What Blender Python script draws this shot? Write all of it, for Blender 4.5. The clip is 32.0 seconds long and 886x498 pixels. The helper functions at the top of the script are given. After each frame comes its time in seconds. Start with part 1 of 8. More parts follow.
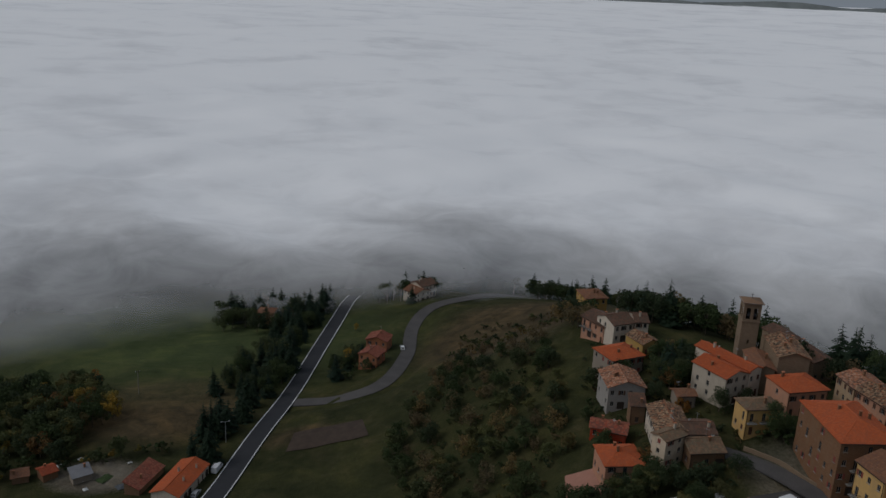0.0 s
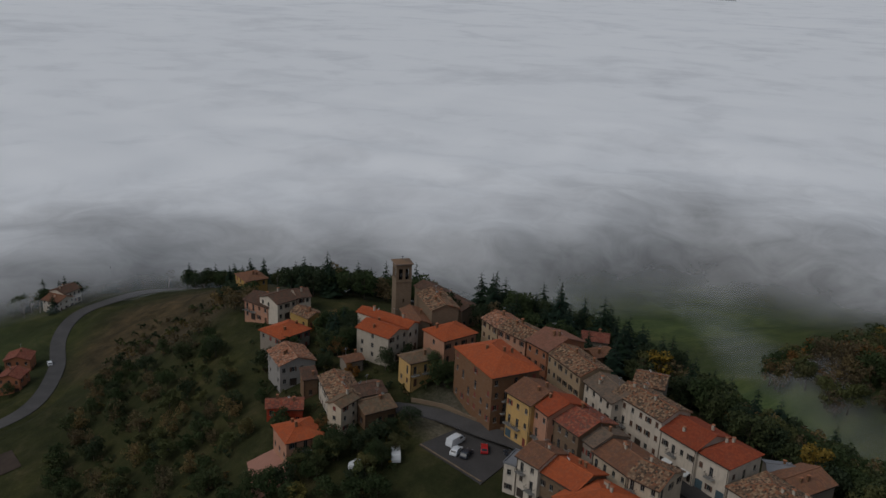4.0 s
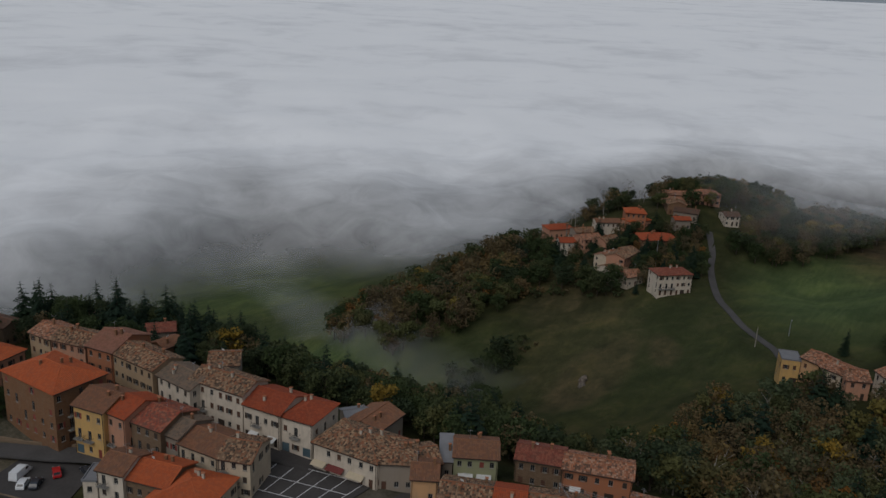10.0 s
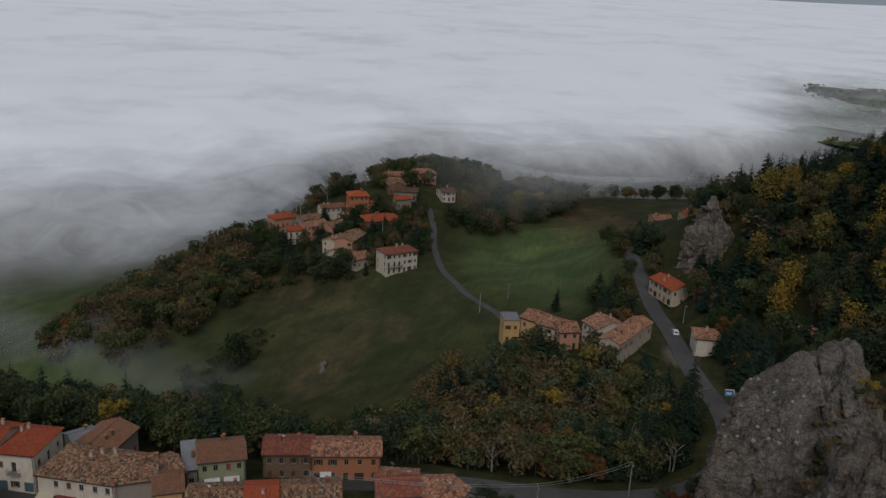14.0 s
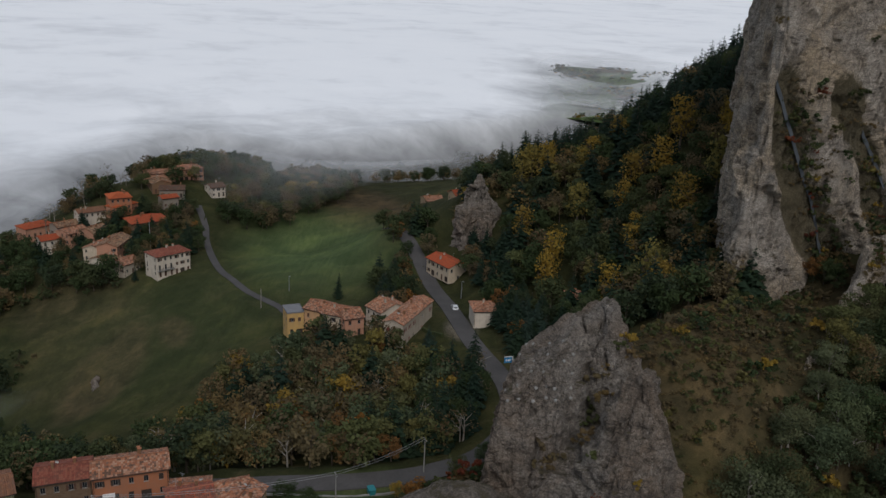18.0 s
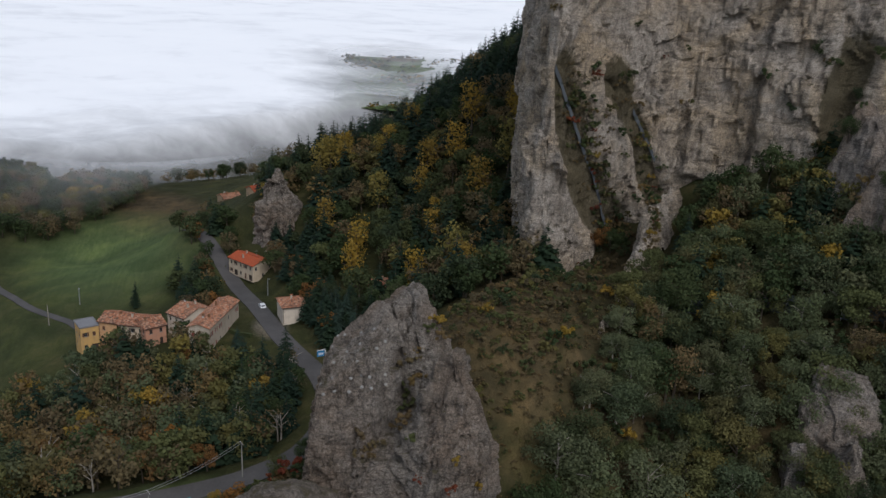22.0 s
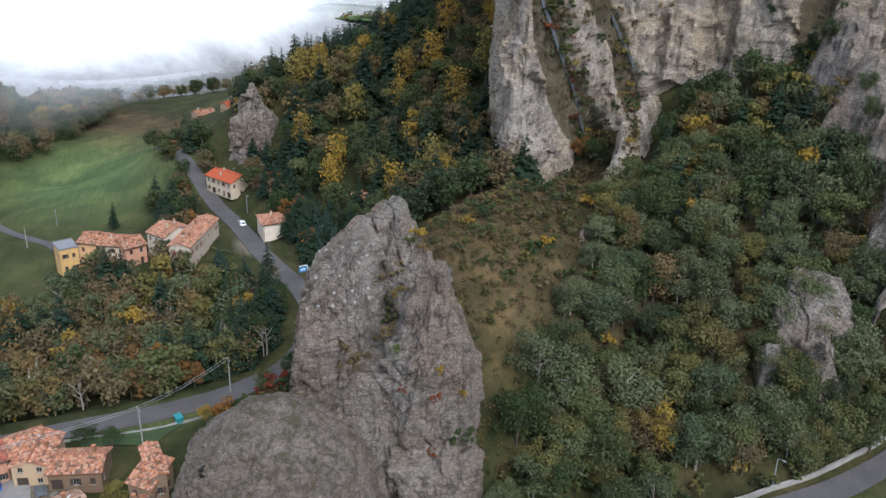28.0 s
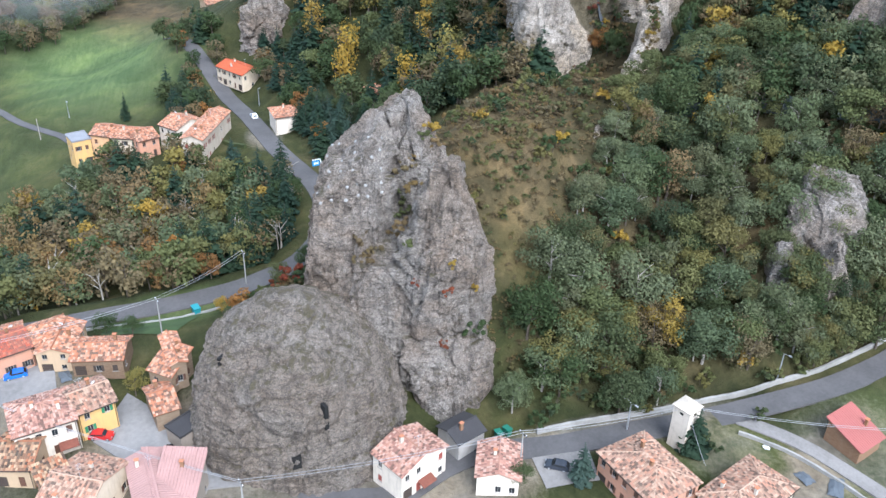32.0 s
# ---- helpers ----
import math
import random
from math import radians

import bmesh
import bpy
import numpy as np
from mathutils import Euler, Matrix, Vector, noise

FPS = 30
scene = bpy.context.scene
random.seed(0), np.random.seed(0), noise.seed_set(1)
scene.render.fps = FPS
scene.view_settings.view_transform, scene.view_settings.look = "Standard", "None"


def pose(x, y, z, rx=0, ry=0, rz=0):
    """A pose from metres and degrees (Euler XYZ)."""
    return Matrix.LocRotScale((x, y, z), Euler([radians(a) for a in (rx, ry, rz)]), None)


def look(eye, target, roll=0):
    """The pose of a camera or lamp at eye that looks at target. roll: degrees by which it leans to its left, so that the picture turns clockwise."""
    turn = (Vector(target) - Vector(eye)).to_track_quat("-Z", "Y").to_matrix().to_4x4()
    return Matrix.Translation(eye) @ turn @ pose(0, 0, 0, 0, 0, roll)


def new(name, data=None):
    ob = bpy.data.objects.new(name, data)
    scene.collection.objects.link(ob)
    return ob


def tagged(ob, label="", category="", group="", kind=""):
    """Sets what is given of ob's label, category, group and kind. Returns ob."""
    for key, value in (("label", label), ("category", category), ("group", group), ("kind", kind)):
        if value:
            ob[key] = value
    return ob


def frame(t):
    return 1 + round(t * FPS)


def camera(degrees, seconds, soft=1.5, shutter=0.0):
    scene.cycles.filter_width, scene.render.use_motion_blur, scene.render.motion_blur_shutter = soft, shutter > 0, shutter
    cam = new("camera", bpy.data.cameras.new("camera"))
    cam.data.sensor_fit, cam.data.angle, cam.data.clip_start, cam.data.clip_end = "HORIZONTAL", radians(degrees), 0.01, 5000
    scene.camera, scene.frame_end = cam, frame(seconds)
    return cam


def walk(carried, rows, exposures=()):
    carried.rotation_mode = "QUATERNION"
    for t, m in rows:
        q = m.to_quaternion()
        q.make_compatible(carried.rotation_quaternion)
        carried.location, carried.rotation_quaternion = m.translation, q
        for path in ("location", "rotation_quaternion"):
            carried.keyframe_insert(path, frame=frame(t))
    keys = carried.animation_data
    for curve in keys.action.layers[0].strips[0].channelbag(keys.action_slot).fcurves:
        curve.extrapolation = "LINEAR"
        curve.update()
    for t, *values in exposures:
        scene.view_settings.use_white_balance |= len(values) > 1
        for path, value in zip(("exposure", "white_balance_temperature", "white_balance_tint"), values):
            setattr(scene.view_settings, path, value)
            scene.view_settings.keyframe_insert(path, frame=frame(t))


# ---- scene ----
# ---- the camera: it hangs in the air and turns, then tips down ----
cam = camera(55.1, 32.0)
EYE = 100.0
ROWS = [
    (0, -0.94, -16.95, -2.64),
    (0.5, -3.35, -17.04, -2.67),
    (1, -6.84, -17.06, -2.66),
    (1.5, -10.12, -17.07, -2.66),
    (2, -13.50, -17.11, -2.55),
    (2.5, -16.27, -17.14, -2.56),
    (3, -19.33, -17.18, -2.61),
    (3.5, -21.97, -17.19, -2.60),
    (4, -24.96, -17.22, -2.65),
    (4.5, -27.64, -17.23, -2.68),
    (6.5, -38.31, -17.28, -2.65),
    (7, -40.94, -17.29, -2.67),
    (7.5, -43.24, -17.30, -2.69),
    (8, -45.88, -17.29, -2.71),
    (8.5, -48.17, -17.29, -2.75),
    (9, -50.79, -17.29, -2.75),
    (9.5, -53.08, -17.27, -2.76),
    (10, -55.68, -17.25, -2.74),
    (10.5, -57.96, -17.25, -2.76),
    (11, -60.54, -17.24, -2.68),
    (11.5, -62.76, -17.22, -2.73),
    (12, -65.28, -17.19, -2.79),
    (12.5, -67.49, -17.18, -2.78),
    (13, -69.95, -17.18, -2.81),
    (13.5, -72.16, -17.18, -2.85),
    (14, -74.67, -17.17, -2.89),
    (14.5, -76.81, -17.16, -2.88),
    (16.5, -85.21, -17.17, -2.84),
    (17, -86.98, -17.18, -2.76),
    (17.5, -88.56, -17.20, -2.75),
    (18, -90.31, -17.20, -2.73),
    (18.5, -92.14, -17.21, -2.74),
    (19, -94.13, -17.20, -2.66),
    (19.5, -95.83, -17.21, -2.66),
    (20, -97.68, -17.20, -2.57),
    (20.5, -99.24, -17.21, -2.49),
    (21, -100.94, -17.20, -2.52),
    (21.5, -102.62, -17.20, -2.47),
    (22, -104.13, -17.20, -2.46),
    (22.5, -105.77, -17.20, -2.43),
    (23, -107.50, -17.19, -2.39),
    (23.5, -107.63, -17.25, -2.27),
    (24, -107.39, -17.46, -2.17),
    (24.5, -107.17, -17.86, -2.08),
    (26.5, -106.36, -20.37, -1.72),
    (27, -106.17, -21.22, -1.72),
    (27.5, -106.02, -22.07, -1.71),
    (28, -105.85, -23.02, -1.64),
    (28.5, -105.72, -23.86, -1.63),
    (29, -105.58, -24.79, -1.64),
    (29.5, -105.44, -25.62, -1.61),
    (30, -105.31, -26.56, -1.62),
    (30.5, -105.19, -27.38, -1.60),
    (31, -105.07, -28.35, -1.63),
    (31.5, -104.97, -29.19, -1.64),
    (32, -104.86, -30.12, -1.66)
]
EXPOSURES = [(0, -0.85, 6400, 11), (9, -0.75, 6450, 11), (14, -0.55, 6400, 11), (19, -0.1, 6350, 12), (23, 0.34, 6200, 13), (28, 1.36, 5900, 12), (32, 2.25, 5550, 11)]
walk(cam, [(t, pose(0, 0, EYE, 90 + pitch, roll, yaw)) for t, yaw, pitch, roll in ROWS], EXPOSURES)

# ---- world and sun: overcast morning above the fog ----
world = bpy.data.worlds.new("world")
scene.world = world
world.use_nodes = True
wn = world.node_tree.nodes
sky = wn.new("ShaderNodeTexSky")
sky.sky_type, sky.sun_disc = "NISHITA", False
SUN_EL, SUN_AZ = 46.0, 262.0
sky.sun_elevation, sky.sun_rotation = radians(SUN_EL), radians(SUN_AZ)
sky.air_density, sky.dust_density, sky.ozone_density = 1.0, 4.0, 1.0
soft = wn.new("ShaderNodeMix")
soft.data_type = "RGBA"
soft.inputs[0].default_value = 0.72
soft.inputs[7].default_value = (6.7, 7.7, 8.9, 1)
world.node_tree.links.new(sky.outputs[0], soft.inputs[6])
world.node_tree.links.new(soft.outputs[2], wn["Background"].inputs[0])
wn["Background"].inputs[1].default_value = 0.058
sun_dir = Vector((math.sin(radians(SUN_AZ)) * math.cos(radians(SUN_EL)), math.cos(radians(SUN_AZ)) * math.cos(radians(SUN_EL)), math.sin(radians(SUN_EL))))
sun = new("sun", bpy.data.lights.new("sun", "SUN"))
sun.data.energy, sun.data.angle, sun.data.color = 1.5, radians(38), (1.0, 0.985, 0.96)
sun.matrix_world = look(sun_dir * 800, (0, 0, 0))


# ---- materials ----
MATS = {}


def nodes_of(name, rough=0.9, metal=0.0, spec=0.3):
    m = bpy.data.materials.new(name)
    m.use_nodes = True
    b = m.node_tree.nodes["Principled BSDF"]
    b.inputs["Roughness"].default_value, b.inputs["Metallic"].default_value = rough, metal
    b.inputs["Specular IOR Level"].default_value = spec
    MATS[name] = m
    return m, m.node_tree.nodes, m.node_tree.links, b


def coords(n, l, scale=(1, 1, 1), world=False):
    """World-size coordinates: the geometry's position, stretched."""
    g = n.new("ShaderNodeNewGeometry") if world else n.new("ShaderNodeTexCoord")
    v = n.new("ShaderNodeVectorMath")
    v.operation = "MULTIPLY"
    v.inputs[1].default_value = scale
    l.new(g.outputs["Position"] if world else g.outputs["Object"], v.inputs[0])
    return v.outputs[0]


def noise_of(n, l, vec, scale, detail=4.0, rough=0.55, distort=0.0):
    t = n.new("ShaderNodeTexNoise")
    t.inputs["Scale"].default_value, t.inputs["Detail"].default_value = scale, detail
    t.inputs["Roughness"].default_value, t.inputs["Distortion"].default_value = rough, distort
    l.new(vec, t.inputs["Vector"])
    return t.outputs["Fac"]


def ramp(n, l, fac, stops):
    r = n.new("ShaderNodeValToRGB")
    e = r.color_ramp.elements
    while len(e) < len(stops):
        e.new(0.5)
    for k, (p, c) in zip(e, stops):
        k.position, k.color = p, (*c, 1) if len(c) == 3 else c
    l.new(fac, r.inputs[0])
    return r.outputs[0]


def grey(n, l, fac, a, b, lo=0.0, hi=1.0):
    r = n.new("ShaderNodeMapRange")
    r.inputs[1].default_value, r.inputs[2].default_value, r.inputs[3].default_value, r.inputs[4].default_value = a, b, lo, hi
    l.new(fac, r.inputs[0])
    return r.outputs[0]


def blend(n, l, fac, a, b, kind="MIX"):
    m = n.new("ShaderNodeMix")
    m.data_type, m.blend_type = "RGBA", kind
    for v, s in ((fac, m.inputs[0]), (a, m.inputs[6]), (b, m.inputs[7])):
        if isinstance(v, (int, float)):
            s.default_value = v
        elif isinstance(v, tuple):
            s.default_value = (*v, 1)
        else:
            l.new(v, s)
    return m.outputs[2]


def calc(n, l, op, a, b=0.0):
    m = n.new("ShaderNodeMath")
    m.operation = op
    for v, s in ((a, m.inputs[0]), (b, m.inputs[1])):
        if isinstance(v, (int, float)):
            s.default_value = v
        else:
            l.new(v, s)
    return m.outputs[0]


def relief(n, l, b, height, strength, distance):
    k = n.new("ShaderNodeBump")
    k.inputs["Strength"].default_value, k.inputs["Distance"].default_value = strength, distance
    l.new(height, k.inputs["Height"])
    l.new(k.outputs[0], b.inputs["Normal"])


def plaster(name, col, dirt=(0.24, 0.195, 0.145), amount=0.6, brick=False):
    col = (min(0.8, col[0] * 1.05), col[1] * 0.96, col[2] * 0.86)
    m, n, l, b = nodes_of(name, 0.92)
    v = coords(n, l, (1, 1, 1), True)
    big = noise_of(n, l, v, 0.35, 5, 0.6, 0.6)
    streak = noise_of(n, l, coords(n, l, (1.6, 1.6, 0.22), True), 1.0, 4, 0.6)
    fine = noise_of(n, l, v, 9.0, 4, 0.6)
    dirtmask = calc(n, l, "MULTIPLY", calc(n, l, "ADD", grey(n, l, big, 0.45, 0.75), grey(n, l, streak, 0.5, 0.75)), amount)
    c = blend(n, l, dirtmask, col, tuple(0.5 * x + 0.5 * y for x, y in zip(col, dirt)))
    oi = n.new("ShaderNodeObjectInfo")
    c = blend(n, l, 0.35, c, ramp(n, l, oi.outputs["Random"], [(0, (0.75, 0.74, 0.72)), (1, (1, 1, 1))]), "MULTIPLY")
    c = blend(n, l, 0.3, c, ramp(n, l, fine, [(0.3, (0.6, 0.58, 0.55)), (0.7, (1, 1, 1))]), "MULTIPLY")
    if brick:
        t = n.new("ShaderNodeTexBrick")
        t.inputs["Scale"].default_value = 1.0
        t.inputs["Brick Width"].default_value, t.inputs["Row Height"].default_value, t.inputs["Mortar Size"].default_value = 0.5, 0.16, 0.02
        t.inputs["Color1"].default_value, t.inputs["Color2"].default_value, t.inputs["Mortar"].default_value = (1, 0.95, 0.9, 1), (0.7, 0.62, 0.55, 1), (0.85, 0.85, 0.82, 1)
        s = n.new("ShaderNodeSeparateXYZ")
        l.new(v, s.inputs[0])
        k = n.new("ShaderNodeCombineXYZ")
        l.new(calc(n, l, "ADD", s.outputs[0], s.outputs[1]), k.inputs[0])
        l.new(s.outputs[2], k.inputs[1])
        l.new(k.outputs[0], t.inputs["Vector"])
        c = blend(n, l, 0.8, c, t.outputs["Color"], "MULTIPLY")
    l.new(c, b.inputs["Base Color"])
    relief(n, l, b, fine, 0.4, 0.03)


def tiles(name, cols, moss=0.35, mosscol=(0.14, 0.135, 0.1)):
    """Clay roof tiles: each tile its own shade, lichen in patches."""
    m, n, l, b = nodes_of(name, 0.88)
    cols = [(x * 1.08, y * 0.95, z * 0.86) for x, y, z in cols]
    g = n.new("ShaderNodeNewGeometry")
    k = len(cols)
    c = ramp(n, l, g.outputs["Random Per Island"], [(i / k, x) for i, x in enumerate(cols)])
    n["Color Ramp"].color_ramp.interpolation = "CONSTANT"
    v = coords(n, l, (1, 1, 1), True)
    patch = grey(n, l, noise_of(n, l, v, 0.5, 5, 0.65, 0.5), 0.48, 0.7)
    speck = grey(n, l, noise_of(n, l, v, 5.0, 4, 0.7), 0.45, 0.7)
    c = blend(n, l, calc(n, l, "MULTIPLY", calc(n, l, "ADD", calc(n, l, "MULTIPLY", patch, 0.7), calc(n, l, "MULTIPLY", speck, 0.5)), moss), c, mosscol)
    l.new(c, b.inputs["Base Color"])
    relief(n, l, b, noise_of(n, l, v, 14.0, 3), 0.4, 0.02)


def plain(name, col, rough=0.7, metal=0.0, vary=0.25, scale=3.0, spec=0.3):
    m, n, l, b = nodes_of(name, rough, metal, spec)
    v = coords(n, l, (1, 1, 1), True)
    f = noise_of(n, l, v, scale, 5, 0.65)
    f2 = noise_of(n, l, v, scale * 0.12, 3, 0.5)
    c = blend(n, l, vary, col, ramp(n, l, f, [(0.3, tuple(x * 0.45 for x in col)), (0.7, tuple(min(1, x * 1.25) for x in col))]))
    c = blend(n, l, vary * 0.8, c, ramp(n, l, f2, [(0.35, tuple(x * 0.55 for x in col)), (0.65, tuple(min(1, x * 1.2) for x in col))]))
    l.new(c, b.inputs["Base Color"])
    relief(n, l, b, f, 0.3, 0.03)


def leaves(name, cols, vary=0.5):
    m, n, l, b = nodes_of(name, 0.75, 0, 0.2)
    g = n.new("ShaderNodeNewGeometry")
    oi = n.new("ShaderNodeObjectInfo")
    k = len(cols)
    tone = n.new("ShaderNodeAttribute")
    tone.attribute_name = "tone"
    a = ramp(n, l, calc(n, l, "FRACT", calc(n, l, "ADD", oi.outputs["Random"], tone.outputs["Fac"])), [((i + 0.5) / k, x) for i, x in enumerate(cols)])
    c = blend(n, l, 0.3, a, ramp(n, l, g.outputs["Random Per Island"], [(0.0, (0.5, 0.52, 0.5)), (0.6, (1, 1, 1)), (1.0, (1.35, 1.3, 1.1))]), "MULTIPLY")
    big = noise_of(n, l, coords(n, l, (1, 1, 1), True), 0.45, 3)
    c = blend(n, l, 0.3, c, ramp(n, l, big, [(0.3, (0.65, 0.72, 0.7)), (0.7, (1.3, 1.2, 1.0))]), "MULTIPLY")
    l.new(c, b.inputs["Base Color"])
    t, x = n.new("ShaderNodeBsdfTranslucent"), n.new("ShaderNodeMixShader")
    x.inputs[0].default_value = 0.35
    l.new(c, t.inputs[0])
    l.new(b.outputs[0], x.inputs[1])
    l.new(t.outputs[0], x.inputs[2])
    l.new(x.outputs[0], n["Material Output"].inputs[0])


def rock(name, base, dark, warm, scale=1.0, pebble=0.3):
    m, n, l, b = nodes_of(name, 0.95, 0, 0.2)
    v = coords(n, l, (1, 1, 1), True)
    big = noise_of(n, l, v, 0.06 * scale, 6, 0.62, 0.8)
    mid = noise_of(n, l, v, 0.32 * scale, 8, 0.72, 0.6)
    fine = noise_of(n, l, v, 2.4 * scale, 7, 0.78, 0.3)
    streak = noise_of(n, l, coords(n, l, (0.7, 0.7, 0.045), True), 1.0, 7, 0.72, 0.3)
    c = blend(n, l, grey(n, l, big, 0.42, 0.62), base, warm)
    c = blend(n, l, grey(n, l, mid, 0.46, 0.64, 0, 0.8), c, dark)
    c = blend(n, l, grey(n, l, streak, 0.53, 0.66, 0, 0.65), c, tuple(x * 0.7 for x in dark))
    c = blend(n, l, grey(n, l, streak, 0.34, 0.44, 0.5, 0), c, tuple(min(1, x * 1.35) for x in base))
    c = blend(n, l, 0.8, c, ramp(n, l, fine, [(0.34, (0.3, 0.3, 0.31)), (0.5, (0.95, 0.95, 0.95)), (0.66, (1.55, 1.53, 1.5))]), "MULTIPLY")
    grain = noise_of(n, l, v, 8.0 * scale, 5, 0.8)
    c = blend(n, l, 0.8, c, ramp(n, l, grain, [(0.36, (0.5, 0.5, 0.5)), (0.5, (0.98, 0.98, 0.98)), (0.64, (1.5, 1.49, 1.47))]), "MULTIPLY")
    # pale pebbles set in the rock
    peb = n.new("ShaderNodeTexVoronoi")
    peb.inputs["Scale"].default_value = 3.2
    l.new(v, peb.inputs["Vector"])
    stone = calc(n, l, "MULTIPLY", grey(n, l, peb.outputs["Distance"], 0.16, 0.26, 1, 0), calc(n, l, "GREATER_THAN", noise_of(n, l, v, 1.1, 3), 0.55))
    c = blend(n, l, calc(n, l, "MULTIPLY", stone, pebble), c, tuple(min(1, x * 1.9) for x in base))
    # dipping beds: thin dark seams
    rot = n.new("ShaderNodeMapping")
    rot.inputs["Rotation"].default_value, rot.inputs["Scale"].default_value = (radians(24), radians(14), 0), (0.09, 0.09, 1.1)
    l.new(v, rot.inputs["Vector"])
    bed = noise_of(n, l, rot.outputs[0], 0.8, 5, 0.6, 0.6)
    seam = calc(n, l, "ABSOLUTE", calc(n, l, "SUBTRACT", bed, 0.5))
    c = blend(n, l, grey(n, l, seam, 0.0, 0.022, 0.55, 0.0), c, tuple(x * 0.35 for x in dark))
    # turf and scrub on ledges and in gully beds
    geo = n.new("ShaderNodeNewGeometry")
    sep = n.new("ShaderNodeSeparateXYZ")
    l.new(geo.outputs["Normal"], sep.inputs[0])
    bush = n.new("ShaderNodeAttribute")
    bush.attribute_name = "brush"
    ledge = calc(n, l, "MULTIPLY", grey(n, l, sep.outputs[2], 0.74, 0.92), grey(n, l, mid, 0.46, 0.6))
    soil = calc(n, l, "MULTIPLY", grey(n, l, calc(n, l, "ADD", bush.outputs["Fac"], calc(n, l, "SUBTRACT", mid, 0.5)), 0.35, 0.6), 0.9)
    turf = ramp(n, l, fine, [(0.3, (0.05, 0.045, 0.025)), (0.5, (0.095, 0.08, 0.045)), (0.7, (0.15, 0.12, 0.07))])
    c = blend(n, l, calc(n, l, "MAXIMUM", ledge, soil), c, turf)
    l.new(c, b.inputs["Base Color"])
    h = calc(n, l, "ADD", calc(n, l, "MULTIPLY", mid, 1.0), calc(n, l, "ADD", calc(n, l, "MULTIPLY", fine, 0.7), calc(n, l, "ADD", calc(n, l, "MULTIPLY", grain, 0.25), calc(n, l, "MULTIPLY", streak, 0.4))))
    relief(n, l, b, h, 1.0, 1.1 / scale)


plaster("white", (0.63, 0.6, 0.55))
plaster("whitegrey", (0.484, 0.46, 0.415))
plaster("cream", (0.58, 0.52, 0.43))
plaster("beige", (0.42, 0.33, 0.23))
plaster("yellow", (0.6, 0.41, 0.17))
plaster("ochre", (0.446, 0.301, 0.0996))
plaster("orange_wall", (0.58, 0.37, 0.21))
plaster("pink", (0.5, 0.28, 0.2))
plaster("terracotta", (0.4, 0.17, 0.095))
plaster("red", (0.465, 0.062, 0.0249))
plaster("grey_wall", (0.279, 0.257, 0.232))
plaster("greybrown", (0.2, 0.15, 0.11), brick=True)
plaster("brown_wall", (0.22, 0.145, 0.095), brick=True)
plaster("bluegrey", (0.335, 0.345, 0.357))
plaster("green_wall", (0.307, 0.345, 0.224))
plaster("stone", (0.25, 0.205, 0.16), brick=True)
plaster("brick", (0.24, 0.14, 0.085), brick=True)
O1, O2, O3, G1, D1 = (0.5, 0.17, 0.07), (0.42, 0.2, 0.11), (0.48, 0.28, 0.17), (0.27, 0.22, 0.17), (0.14, 0.085, 0.06)
tiles("tile", [(0.055, 0.038, 0.028), (0.29, 0.185, 0.115), (0.16, 0.095, 0.06), (0.34, 0.25, 0.165), (0.25, 0.11, 0.06), (0.1, 0.068, 0.048), (0.22, 0.15, 0.1)], 0.5)
tiles("orangetile", [(0.3, 0.14, 0.085), (0.37, 0.22, 0.15), (0.12, 0.075, 0.055), (0.4, 0.27, 0.2), (0.27, 0.12, 0.07), (0.36, 0.16, 0.09), (0.19, 0.115, 0.085)], 0.3)
tiles("pinktile", [(0.27, 0.15, 0.12), (0.33, 0.22, 0.18), (0.12, 0.075, 0.062), (0.29, 0.17, 0.135), (0.2, 0.115, 0.095), (0.36, 0.26, 0.22)], 0.3)
tiles("beigetile", [(0.29, 0.2, 0.15), (0.1, 0.07, 0.055), (0.25, 0.165, 0.125), (0.35, 0.26, 0.2), (0.19, 0.125, 0.095), (0.3, 0.17, 0.12)], 0.3)
tiles("redtile", [(0.306, 0.08, 0.048), (0.238, 0.08, 0.056), (0.34, 0.128, 0.08), (0.17, 0.072, 0.056)], 0.45)
tiles("darkred", [(0.221, 0.068, 0.048), (0.17, 0.056, 0.04), (0.255, 0.096, 0.064)], 0.4)
tiles("orange", [(0.39, 0.095, 0.032), (0.42, 0.11, 0.04), (0.35, 0.095, 0.04)], 0.16)
tiles("redorange", [(0.36, 0.078, 0.028), (0.32, 0.08, 0.035), (0.28, 0.068, 0.03)], 0.2)
tiles("redroof", [(0.27, 0.062, 0.027), (0.3, 0.075, 0.033), (0.24, 0.055, 0.027)], 0.18)
tiles("brown", [(0.197, 0.101, 0.06), (0.23, 0.117, 0.0713), (0.172, 0.0936, 0.0638)], 0.3)
tiles("pinkbrown", [(0.246, 0.125, 0.09), (0.271, 0.14, 0.105), (0.221, 0.117, 0.0825)], 0.25)
tiles("dkbrown", [(0.107, 0.0663, 0.0488), (0.139, 0.078, 0.0562), (0.0902, 0.0624, 0.0488)], 0.35)
tiles("moss", [(0.172, 0.133, 0.09), (0.131, 0.109, 0.075), (0.213, 0.14, 0.09), (0.156, 0.101, 0.0675)], 0.6)
tiles("greytile", [(0.164, 0.136, 0.112), (0.197, 0.148, 0.112), (0.131, 0.109, 0.09)], 0.4)
plain("grey_roof", (0.21, 0.21, 0.22), 0.8)
plain("dark_roof", (0.04, 0.037, 0.037), 0.85)
plain("pinkmetal", (0.3, 0.175, 0.15), 0.6)
